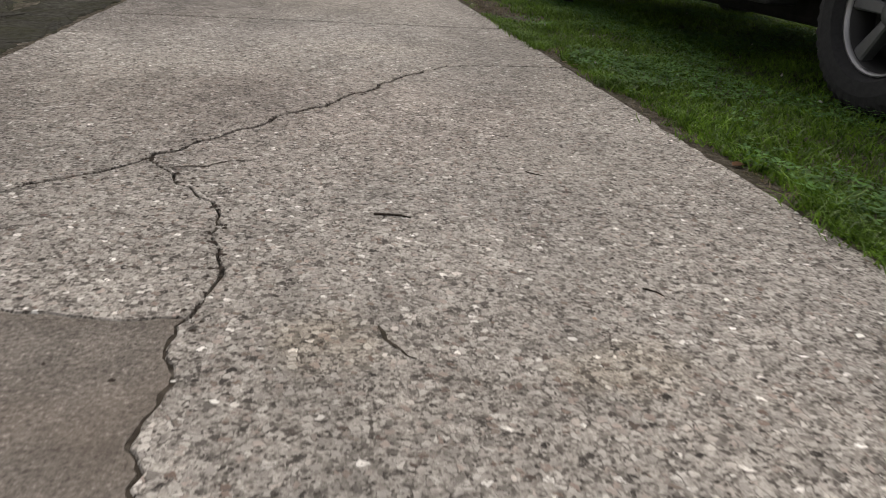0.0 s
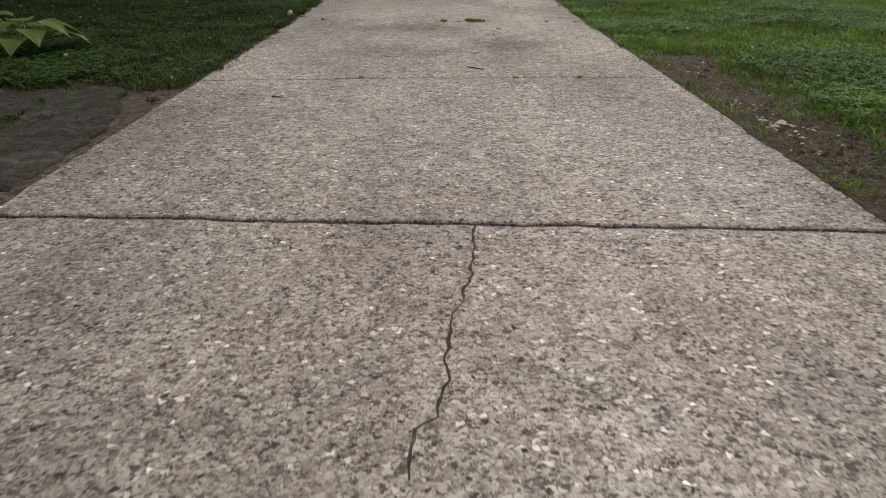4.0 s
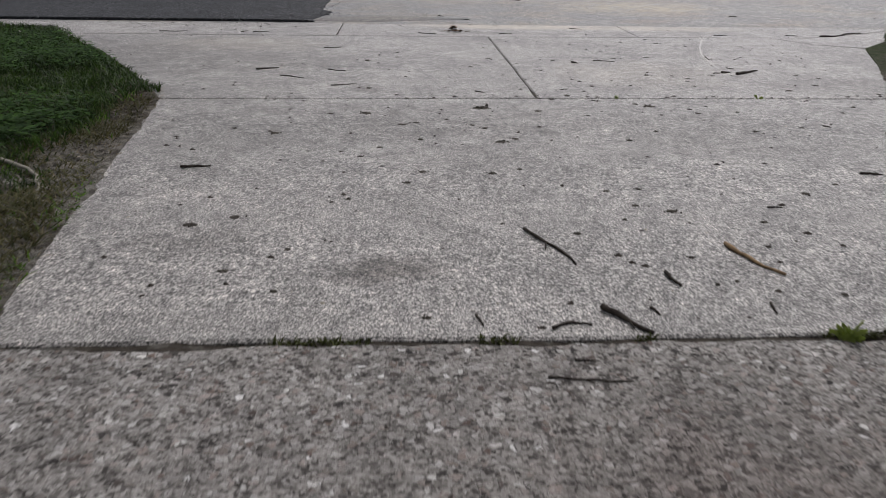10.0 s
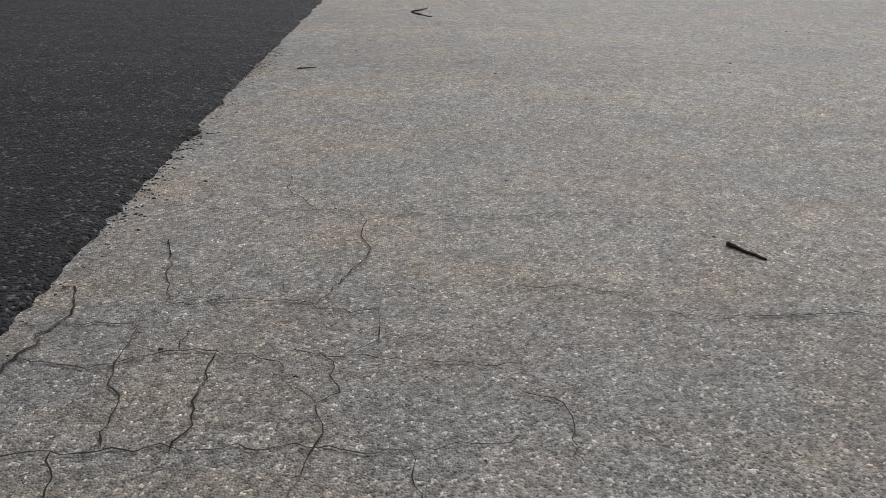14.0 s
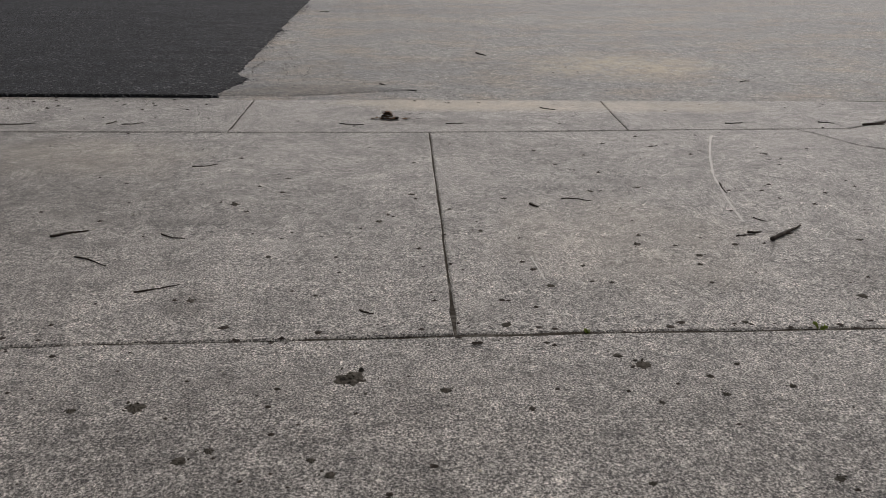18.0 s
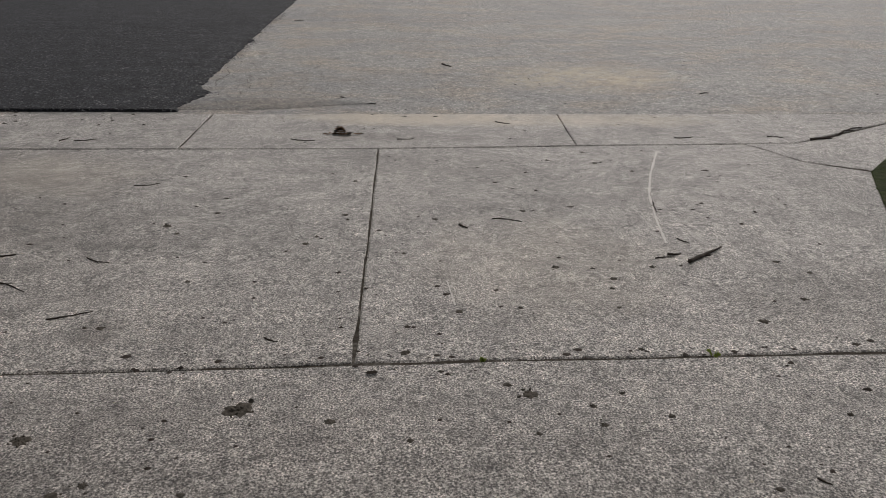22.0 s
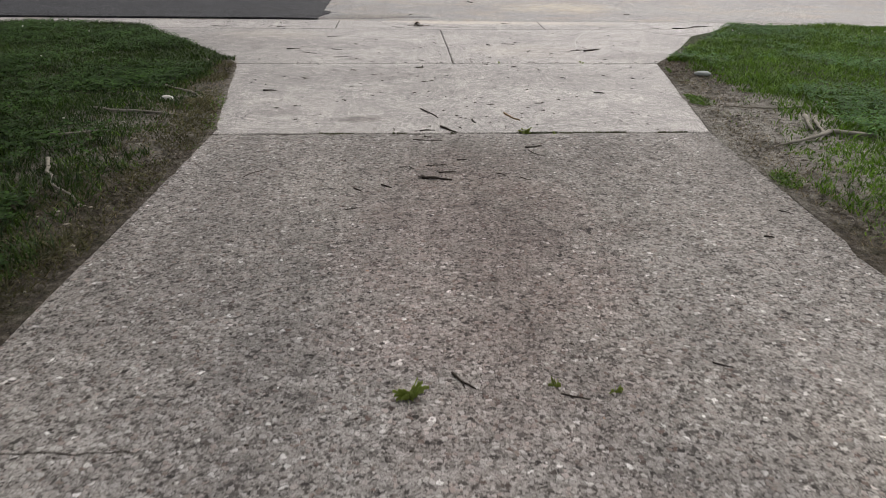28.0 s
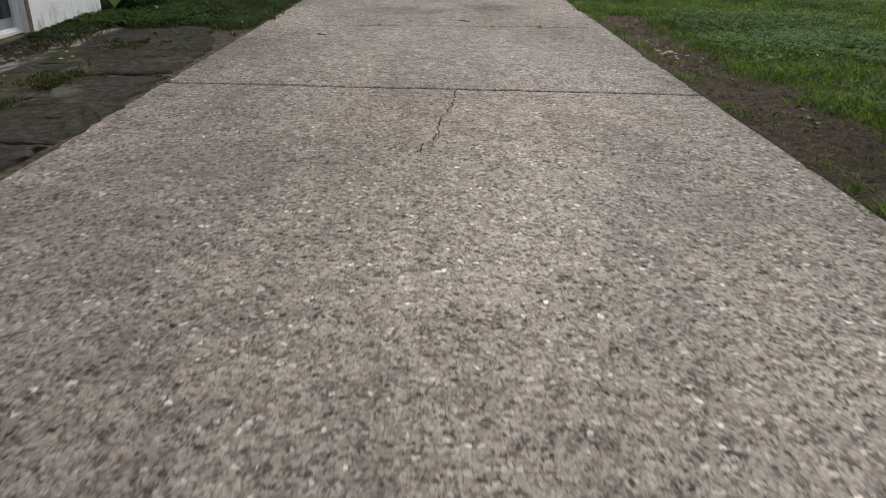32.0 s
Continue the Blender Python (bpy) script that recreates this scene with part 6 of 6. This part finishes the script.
# ---- bark, leaves, litter ----
def flake(name, at, length, width, turn, curl, material, label, category, seed=0):
    """A curled flake of bark or a dry leaf."""
    q = random.Random(seed)
    bm = bmesh.new()
    rows = []
    n, m = 7, 4
    for i in range(n + 1):
        k = i / n - 0.5
        w = width * (1 - (2 * abs(k)) ** 2.4) ** 0.5 * q.uniform(0.85, 1.1) + 0.001
        rows.append([(k * length, w * (j / m - 0.5), curl * (w * (j / m - 0.5)) ** 2 * 40 + 0.3 * curl * k * k * length + q.uniform(0, 0.0008)) for j in range(m + 1)])
    c, s, z = math.cos(turn), math.sin(turn), level(at[1]) + 0.0035
    v = [[bm.verts.new((at[0] + x * c - y * s, at[1] + x * s + y * c, z + h)) for x, y, h in row] for row in rows]
    for a, b in zip(v, v[1:]):
        for j in range(m):
            bm.faces.new((a[j], a[j + 1], b[j + 1], b[j]))
    bmesh.ops.solidify(bm, geom=bm.faces[:], thickness=0.0012)
    return tagged(smooth(part(name, bm, material)), label, category)


BROWN_LEAF = make_plain("dry_brown_leaf", (0.20, 0.11, 0.055), 0.75, 0.25, vary=0.35, scale=40.0, relief=0.3)
TAN_LEAF = make_plain("dry_tan_leaf", (0.34, 0.25, 0.15), 0.75, 0.25, vary=0.3, scale=40.0, relief=0.3)
flake("bark_piece", (-0.19, -0.655), 0.036, 0.014, 0.9, 0.6, BARK, "dark curled piece of bark on the drive", "bark", 1)
twig((-0.185, -0.665), (-0.07, -0.69), 0.0060, 140, "dark bark splinter on the drive", "", BARK, "bark_splinter", 0.02, False)
flake("dry_leaf", (0.0, -5.11), 0.085, 0.011, 1.7, 1.4, BROWN_LEAF, "narrow curled brown leaf on the drive", "leaf", 2)
flake("dry_leaf", (1.06, -15.80), 0.05, 0.03, 0.4, 0.8, BROWN_LEAF, "dry reddish-brown leaf at the drive edge", "leaf", 3)
flake("dry_leaf", (1.09, -14.25), 0.05, 0.018, -0.3, 0.8, TAN_LEAF, "dry tan leaf at the drive edge", "leaf", 4)
flake("dry_leaf", (1.06, -14.17), 0.04, 0.016, 0.5, 0.8, TAN_LEAF, "dry tan leaf at the drive edge", "leaf", 5)
flake("dry_leaf", (1.60, -13.93), 0.06, 0.05, 0.9, 0.6, TAN_LEAF, "dry tan leaf in the grass", "leaf", 6)
flake("dry_leaf", (1.07, -4.55), 0.06, 0.03, 2.2, 1.0, TAN_LEAF, "dry tan leaf at the drive edge", "leaf", 7)
flake("dry_leaf", (-1.35, -4.79), 0.04, 0.02, 1.2, 1.0, TAN_LEAF, "small dry leaf at the lawn edge", "leaf", 8)
flake("dry_leaf", (0.07, 1.9), 0.03, 0.015, 0.2, 0.8, BARK, "small dark leaf scrap on the apron", "leaf", 9)

# a heap of wet leaf litter washed against the gutter
litter = thing("leaf_litter", (-0.27, 4.37, level(4.37)), "clump of dark wet leaves and twigs in the gutter", "leaf litter")
q = random.Random(77)
for k in range(80):
    a, d = q.uniform(0, 6.28), abs(q.gauss(0, 1))
    far = k > 58
    at = (-0.27 + math.cos(a) * d * (0.12 if far else 0.036), 4.365 + math.sin(a) * d * (0.014 if far else 0.018))
    bit = flake("leaf", at, q.uniform(0.02, 0.05), q.uniform(0.008, 0.018), q.uniform(-0.5, 0.5) if far else q.uniform(0, 6.28), q.uniform(0.4, 1.6), BARK if q.random() < 0.5 else BROWN_LEAF, "", "", k)
    bit.data.transform(Matrix.Translation((0, 0, 0 if far else max(0.0, 0.034 * (1 - d)) + q.uniform(0, 0.006))))
    bit.parent = litter
    bit.matrix_parent_inverse = litter.matrix_basis.inverted()


def speck_field(name, count, place, smallest, largest, material, label, seed, flat=0.5):
    """Crumbs scattered by place(random): one mesh of small lumps."""
    q = random.Random(seed)
    v, f = [], []
    for _ in range(count):
        x, y, z = place(q)
        s = smallest + (largest - smallest) * q.random() ** 3
        n, a = len(v), q.uniform(0, 6.28)
        for k in range(5):
            b = a + 1.2566 * k
            d = s * q.uniform(0.6, 1.3)
            v.append((x + d * math.cos(b) * 1.3, y + d * math.sin(b), z - 0.001))
        v.append((x + s * q.uniform(-0.3, 0.3), y, z + s * flat * q.uniform(0.7, 1.3)))
        f += [(n + k, n + (k + 1) % 5, n + 5) for k in range(5)]
    me = bpy.data.meshes.new(name)
    me.from_pydata(v, [], f)
    me.materials.append(material)
    return tagged(new(name, me), label, "debris", kind="stuff")


def over_apron(q):
    y = q.uniform(0.03, 4.9)
    half = 1.2 + 0.17 * min(y, 1.95) + 0.6 * max(0, y - 1.95)
    x = q.uniform(-half, half * 0.93)
    return x, y, level(y)


def over_drive(q):
    y = q.uniform(-17.4, -0.05)
    return q.uniform(left_edge(y) + 0.03, right_edge(y) - 0.03), y, 0.0


def over_street(q):
    y = 5.1 + 7 * q.random() ** 1.3
    return q.uniform(-1.2, 4.0), y, level(y) + 0.006


def by_patch(q):
    y = q.uniform(5.0, 9.0)
    return patch_edge(y) + abs(q.gauss(0, 0.045)) - 0.01, y, level(y) + 0.006


def on_gutter(q):
    return -1.2 - 2.2 * q.random(), q.uniform(4.15, 4.93), level(4.5) - 0.002


speck_field("apron_crumbs", 900, over_apron, 0.0016, 0.010, BARK, "dark bud scales and dirt crumbs on the apron", 31)
speck_field("apron_clumps", 110, over_apron, 0.005, 0.013, BARK, "dark clots of rotted leaf and dirt on the apron", 41, 0.35)
speck_field("joint_crumbs", 140, lambda q: (lambda x: (x, 1.948 + 0.037 * x + q.gauss(0, 0.03), level(1.97)))(q.uniform(-1.2, 1.5)), 0.002, 0.011, BARK, "dark leaf crumbs and dirt along an apron joint", 42, 0.35)
speck_field("road_edge_crumbs", 170, lambda q: (lambda y: (q.uniform(-0.4, 2.4), y, level(y) + 0.005))(q.uniform(4.98, 5.4)), 0.002, 0.009, BARK, "dark crumbs along the road edge", 43, 0.4)
speck_field("drive_crumbs", 1100, over_drive, 0.0018, 0.007, BARK, "dark dirt crumbs and bud scales on the drive", 32)
CRACK_LINES = [CRACK_LEFT, CRACK_RIGHT, CRACK_RIGHT[:len(CRACK_RIGHT) // 2], FORK, FORK, FORK]


def by_crack(q):
    line = q.choice(CRACK_LINES)
    x, y = q.choice(line)
    return x + q.gauss(0, 0.022), y + q.gauss(0, 0.022), 0.0


speck_field("crack_crumbs", 380, by_crack, 0.0018, 0.008, BARK, "dark crumbs of dirt along the drive's cracks", 44, 0.4)
speck_field("street_crumbs", 420, over_street, 0.003, 0.009, BARK, "dark crumbs on the street", 33)
speck_field("patch_crumbs", 1300, by_patch, 0.0012, 0.007, PATCH, "loose black asphalt crumbs at the patch edge", 34)
speck_field("gutter_crumbs", 160, on_gutter, 0.003, 0.012, BARK, "dark crumbs in the gutter", 35)
speck_field("pale_chips", 260, over_apron, 0.002, 0.006, STONE, "pale stone chips on the apron", 36)


def soil_bits(q):
    right = q.random() < 0.55
    y = q.uniform(-1.8, 2.2) if q.random() < 0.6 else q.uniform(-14.5, -5.5)
    x = rim(y, 1) + 0.01 + abs(q.gauss(0, 0.28)) if right else rim(y, -1) - 0.01 - abs(q.gauss(0, 0.28))
    if not right and y < -7.9:
        y = q.uniform(-2.8, 2.2)
        x = rim(y, -1) - 0.01 - abs(q.gauss(0, 0.3))
    return x, y, ground_top(x, y)


speck_field("soil_clods", 7000, soil_bits, 0.003, 0.020, SOIL, "crumbled soil clods on the bare strips", 37, 0.6)
speck_field("soil_chips", 1500, soil_bits, 0.002, 0.011, STONE, "pale stones and wood chips on bare soil", 38, 0.4)
speck_field("bank_rubble", 1500, lambda q: (lambda x, y: (x, y, bank_top(x, y)))(q.uniform(-2.41, -2.10), q.uniform(-12.5, -8.0)), 0.004, 0.020, OLD_CONCRETE, "dark mossy rubble at the wall's foot", 45, 0.8)
speck_field("bank_chips", 70, lambda q: (lambda x, y: (x, y, max(-0.004, bank_top(x, y))))(q.uniform(-2.40, -1.9), q.uniform(-12.5, -8.1)), 0.003, 0.012, STONE, "pale mortar chips on the old walk", 46, 0.5)
speck_field("strip_stones", 40, lambda q: (1.14 + abs(q.gauss(0, 0.09)), q.gauss(-8.85, 0.25), -0.003), 0.006, 0.018, STONE, "pale flat stones in the bare soil", 47, 0.5)
speck_field("soil_bark", 2200, soil_bits, 0.003, 0.014, BARK, "dark bark crumbs and leaf scraps on bare soil", 39, 0.3)

moss_spots = []
q = random.Random(55)
while len(moss_spots) < 900:
    x = q.uniform(-0.9, 1.18)
    if hash_noise(x, 0.0, 4.0) > 0.05 - 0.25 * (x > 0.3):
        moss_spots.append((x, 0.003 + 0.033 * x + q.gauss(0, 0.006), -0.004))
blades("joint_moss", moss_spots, 0.012, 0.0045, MOSS, "brown-green moss along the joint before the apron", 1.0, 15)

# soft dark spots of dirt and spalled pits in the apron
SPOT = make_plain("dark_dirt_spot", (0.085, 0.075, 0.063), 0.95, 0.1, vary=0.5, scale=70.0, relief=0.8)


def spot(x, y, size, seed):
    """A crumbly clot: a low ragged smear with crumbs heaped on it."""
    q = random.Random(seed)
    bm = bmesh.new()
    n, size = 18, size * 0.8
    hub = bm.verts.new((x, y, level(y) + 0.003))
    outer = [size * q.uniform(0.6, 1.1) for _ in range(n)]
    rings = [[bm.verts.new((x + k * d * math.cos(6.283 * i / n) * 1.25, y + k * d * math.sin(6.283 * i / n), level(y) + h * q.uniform(0.4, 1.2))) for i, d in enumerate(outer)] for k, h in ((0.5, 0.003), (0.85, 0.0012), (1.0, -0.0006))]
    for i in range(n):
        j = (i + 1) % n
        bm.faces.new((hub, rings[0][i], rings[0][j]))
        for a, b in zip(rings, rings[1:]):
            bm.faces.new((a[i], b[i], b[j], a[j]))
    for _ in range(int(5 + 320 * size)):
        a, d, c = q.uniform(0, 6.283), size * abs(q.gauss(0, 0.75)), size * q.uniform(0.05, 0.22) + 0.0008
        at = (x + 1.3 * d * math.cos(a), y + d * math.sin(a), level(y) + 0.3 * c)
        bmesh.ops.create_icosphere(bm, subdivisions=1, radius=1, matrix=Matrix.LocRotScale(at, Euler((q.random() * 3, q.random() * 3, 0)), (c * q.uniform(0.7, 1.6), c * q.uniform(0.6, 1.2), c * q.uniform(0.3, 0.7))))
    return tagged(part("dirt_spot", bm, SPOT), "dark clot of dirt stuck to the concrete", "dirt", "dirt spots")


SPOTS_NEAR = [
    (0.18, 0.62, 0.016), (0.05, 0.77, 0.009), (0.14, 0.79, 0.010), (0.10, 0.66, 0.010), (0.05, 0.56, 0.008), (-0.08, 0.47, 0.011), (0.14, 0.34, 0.008), (0.38, 0.55, 0.011),
    (0.58, 0.76, 0.014), (0.33, 0.40, 0.009), (0.15, 0.21, 0.007), (-0.83, 0.26, 0.013), (-0.97, 0.51, 0.020), (-0.88, 0.56, 0.016), (-0.71, 0.17, 0.009), (-0.42, 0.07, 0.010),
    (-0.44, 0.93, 0.015), (-0.48, 0.83, 0.011), (-0.64, 0.73, 0.009), (-0.63, 1.08, 0.011), (-0.58, 1.18, 0.010), (-0.45, 1.28, 0.012), (-0.47, 1.51, 0.012), (-0.14, 1.30, 0.016),
    (-0.24, 0.92, 0.013), (-0.16, 0.96, 0.010), (-0.72, 0.37, 0.008), (-0.94, 1.35, 0.016), (-1.09, 1.41, 0.010), (0.50, 0.41, 0.008), (0.70, 0.84, 0.009), (0.38, 0.17, 0.010),
]
SPOTS_MIDDLE = [
    (-0.22, 1.755, 0.042), (-0.01, 1.71, 0.014), (0.17, 1.64, 0.010), (-0.66, 1.65, 0.024), (-0.79, 1.64, 0.011), (-0.52, 1.48, 0.017), (0.45, 1.81, 0.024), (0.40, 1.85, 0.014),
    (0.59, 1.76, 0.011), (0.67, 1.81, 0.008), (0.45, 1.66, 0.009), (0.76, 1.72, 0.011), (0.71, 1.42, 0.013), (0.90, 1.48, 0.012), (0.60, 1.69, 0.010), (-0.23, 1.44, 0.014),
    (-0.27, 1.48, 0.011), (0.95, 2.54, 0.013), (0.80, 2.45, 0.015), (0.78, 2.38, 0.010), (1.16, 2.16, 0.018), (1.26, 1.53, 0.011), (0.36, 1.41, 0.009), (0.24, 1.29, 0.012),
    (-0.19, 1.26, 0.022), (1.17, 1.72, 0.009), (0.42, 2.37, 0.009), (0.30, 2.23, 0.013), (0.77, 2.01, 0.011), (0.15, 2.00, 0.017), (0.24, 1.91, 0.008), (1.35, 2.03, 0.013),
]
SPOTS_FAR = [
    (1.38, 2.58, 0.013), (1.34, 2.30, 0.013), (0.77, 2.25, 0.008), (0.48, 2.25, 0.008), (-0.54, 2.44, 0.009), (-0.61, 3.07, 0.012), (-0.22, 2.75, 0.014), (-0.19, 2.82, 0.010),
    (-0.11, 3.05, 0.016), (-0.11, 3.49, 0.013), (0.03, 2.88, 0.009), (0.13, 2.66, 0.009), (0.24, 3.00, 0.012), (-0.76, 2.93, 0.020), (-0.70, 2.85, 0.011), (-0.62, 3.25, 0.012),
    (0.79, 3.14, 0.013), (0.80, 3.83, 0.015), (1.00, 3.98, 0.014), (1.02, 3.78, 0.016), (0.59, 3.09, 0.012), (0.45, 3.70, 0.012), (1.52, 3.65, 0.016), (0.51, 3.47, 0.012),
    (0.63, 2.54, 0.015), (0.75, 2.53, 0.010), (-0.69, 2.14, 0.013), (1.45, 2.49, 0.010), (1.52, 2.09, 0.012), (-0.13, 4.90, 0.016), (0.08, 4.84, 0.014), (0.26, 4.85, 0.016),
]
for k, (x, y, s) in enumerate(SPOTS_NEAR + SPOTS_MIDDLE + SPOTS_FAR):
    spot(x, y, s, k)

# pale scratches on the concrete
CHALK = make_plain("pale_scratch", (0.52, 0.50, 0.47), 0.9, 0.2, vary=0.15, scale=60.0)


def scratch(line, width, seed):
    q = random.Random(seed)
    bm = bmesh.new()
    rows = []
    for i in range(41):
        k = i / 40 * (len(line) - 1)
        j = min(int(k), len(line) - 2)
        a, b = Vector(line[j]), Vector(line[j + 1])
        p = a.lerp(b, k - j)
        d = (b - a).normalized()
        w = width * q.uniform(0.4, 1.1)
        rows.append([bm.verts.new((p.x - s * d.y * w, p.y + s * d.x * w, level(p.y) + 0.0012)) for s in (-1, 1)])
    for a, b in zip(rows, rows[1:]):
        bm.faces.new((a[0], b[0], b[1], a[1]))
    return part("scratch", bm, CHALK, apron, "pale curved scratch mark")


scratch([(1.39, 4.00), (1.24, 3.59), (1.15, 3.29), (1.09, 2.97), (1.06, 2.75)], 0.0062, 1)
scratch([(0.27, 2.44), (0.29, 2.27)], 0.0028, 2)

# wet sand lying in the joint across the drive
SAND = make_plain("damp_sand", (0.24, 0.205, 0.16), 0.95, 0.15, vary=0.3, scale=40.0, relief=0.8)


def sand_heap(x0, x1, y, width, seed):
    bm = bmesh.new()
    rows = []
    for i in range(41):
        x = x0 + (x1 - x0) * i / 40
        w = width * (math.sin(math.pi * i / 40) ** 0.5 + 0.02) * (1 + 0.5 * noise.noise((x * 9, seed, 0)))
        rows.append([bm.verts.new((x, y + w * k + 0.01 * noise.noise((x * 4, 2, seed)), 0.0045 * (1 - k * k) - 0.001)) for k in (-1, -0.5, 0, 0.5, 1)])
    for a, b in zip(rows, rows[1:]):
        for j in range(4):
            bm.faces.new((a[j], b[j], b[j + 1], a[j + 1]))
    bmesh.ops.recalc_face_normals(bm, faces=bm.faces)
    return tagged(smooth(part("sand_drift", bm, SAND)), "thin drift of brown sand in a drive joint", "sand")


sand_heap(-0.16, 0.32, -7.985, 0.022, 1)
sand_heap(-0.50, -0.36, -7.99, 0.012, 2)


# ---- the pebbles that stand out of the drive ----
def build_pebbles(count):
    """Low domes of stone, thick where the mortar is worn away, thin in the bald places."""
    r = np.random.RandomState(21)
    y = r.uniform(-17.6, -0.03, count)
    lo, hi = np.array([left_edge(v) for v in y]) + 0.02, np.array([right_edge(v) for v in y]) - 0.02
    x = lo + (hi - lo) * r.rand(count)
    keep = np.array([noise.noise((a * 1.1, b * 1.1, 30.0)) + 0.5 * noise.noise((a * 3.1, b * 3.1, 31.0)) for a, b in zip(x, y)]) < 0.32 + 0.2 * r.randn(count)
    keep &= ~((x < -0.36) & (y < -16.55))
    for line in LINES:
        keep &= np.abs(y - np.interp(x, [p[0] for p in line], [p[1] for p in line])) > 0.016
    x, y = x[keep], y[keep]
    n = len(x)
    s = 0.0020 + 0.0046 * r.rand(n) ** 2.6
    a, long = r.uniform(0, 6.28, n), r.uniform(1.0, 1.7, n)
    h = s * r.uniform(0.15, 0.45, n)
    v = np.empty((n, 9, 3))
    for k in range(8):
        b = a + 0.7854 * k
        d = s * (r.uniform(0.55, 1.3, n))
        top = k % 2 == 1
        px, py = d * np.cos(b - a) * long * (0.95 if not top else 1.0), d * np.sin(b - a)
        v[:, k] = np.stack([x + px * np.cos(a) - py * np.sin(a), y + px * np.sin(a) + py * np.cos(a), np.full(n, -0.0006)], 1)
    v[:, 8] = np.stack([x + s * r.uniform(-0.3, 0.3, n), y + s * r.uniform(-0.3, 0.3, n), h], 1)
    base = np.arange(n)[:, None, None] * 9
    tri = np.array([(k, (k + 1) % 8, 8) for k in range(8)])[None]
    loops = (base + tri).ravel()
    me = bpy.data.meshes.new("pebbles")
    me.vertices.add(9 * n)
    me.vertices.foreach_set("co", v.ravel())
    me.loops.add(len(loops))
    me.loops.foreach_set("vertex_index", loops)
    me.polygons.add(8 * n)
    me.polygons.foreach_set("loop_start", np.arange(8 * n) * 3)
    me.update(calc_edges=True)
    m = Mat("pebble_stone", 0.72, 0.18)
    tone = m.ramp(m.per_island(), (0.0, (0.05, 0.044, 0.038)), (0.30, (0.11, 0.098, 0.086)), (0.40, (0.29, 0.269, 0.242)), (0.84, (0.43, 0.405, 0.368)), (0.95, (0.60, 0.575, 0.53)), (0.997, (0.92, 0.90, 0.86)), (1.0, (0.34, 0.19, 0.11)))
    dirt = m.ramp(m.noise(0.9, 6.0, 0.7, m.stretch(1.3, 0.6, 1)), (0.42, 1.0), (0.62, 0.66))
    face = m.mix(1.0, m.mix(1.0, tone, dirt, "MULTIPLY"), m.ramp(m.noise(120.0, 3.0), (0.3, 0.75), (0.7, 1.1)), "MULTIPLY")
    m.colour(m.mix(m.blots(DRIVE_GRIME_SHADE, 0.55), face, m.mix(1.0, face, (0.62, 0.61, 0.62), "MULTIPLY")))
    me.materials.append(m.m)
    return tagged(new("pebbles", me), "grey, tan and white pebbles bedded in the drive", "pebbles", kind="stuff")


build_pebbles(75000)
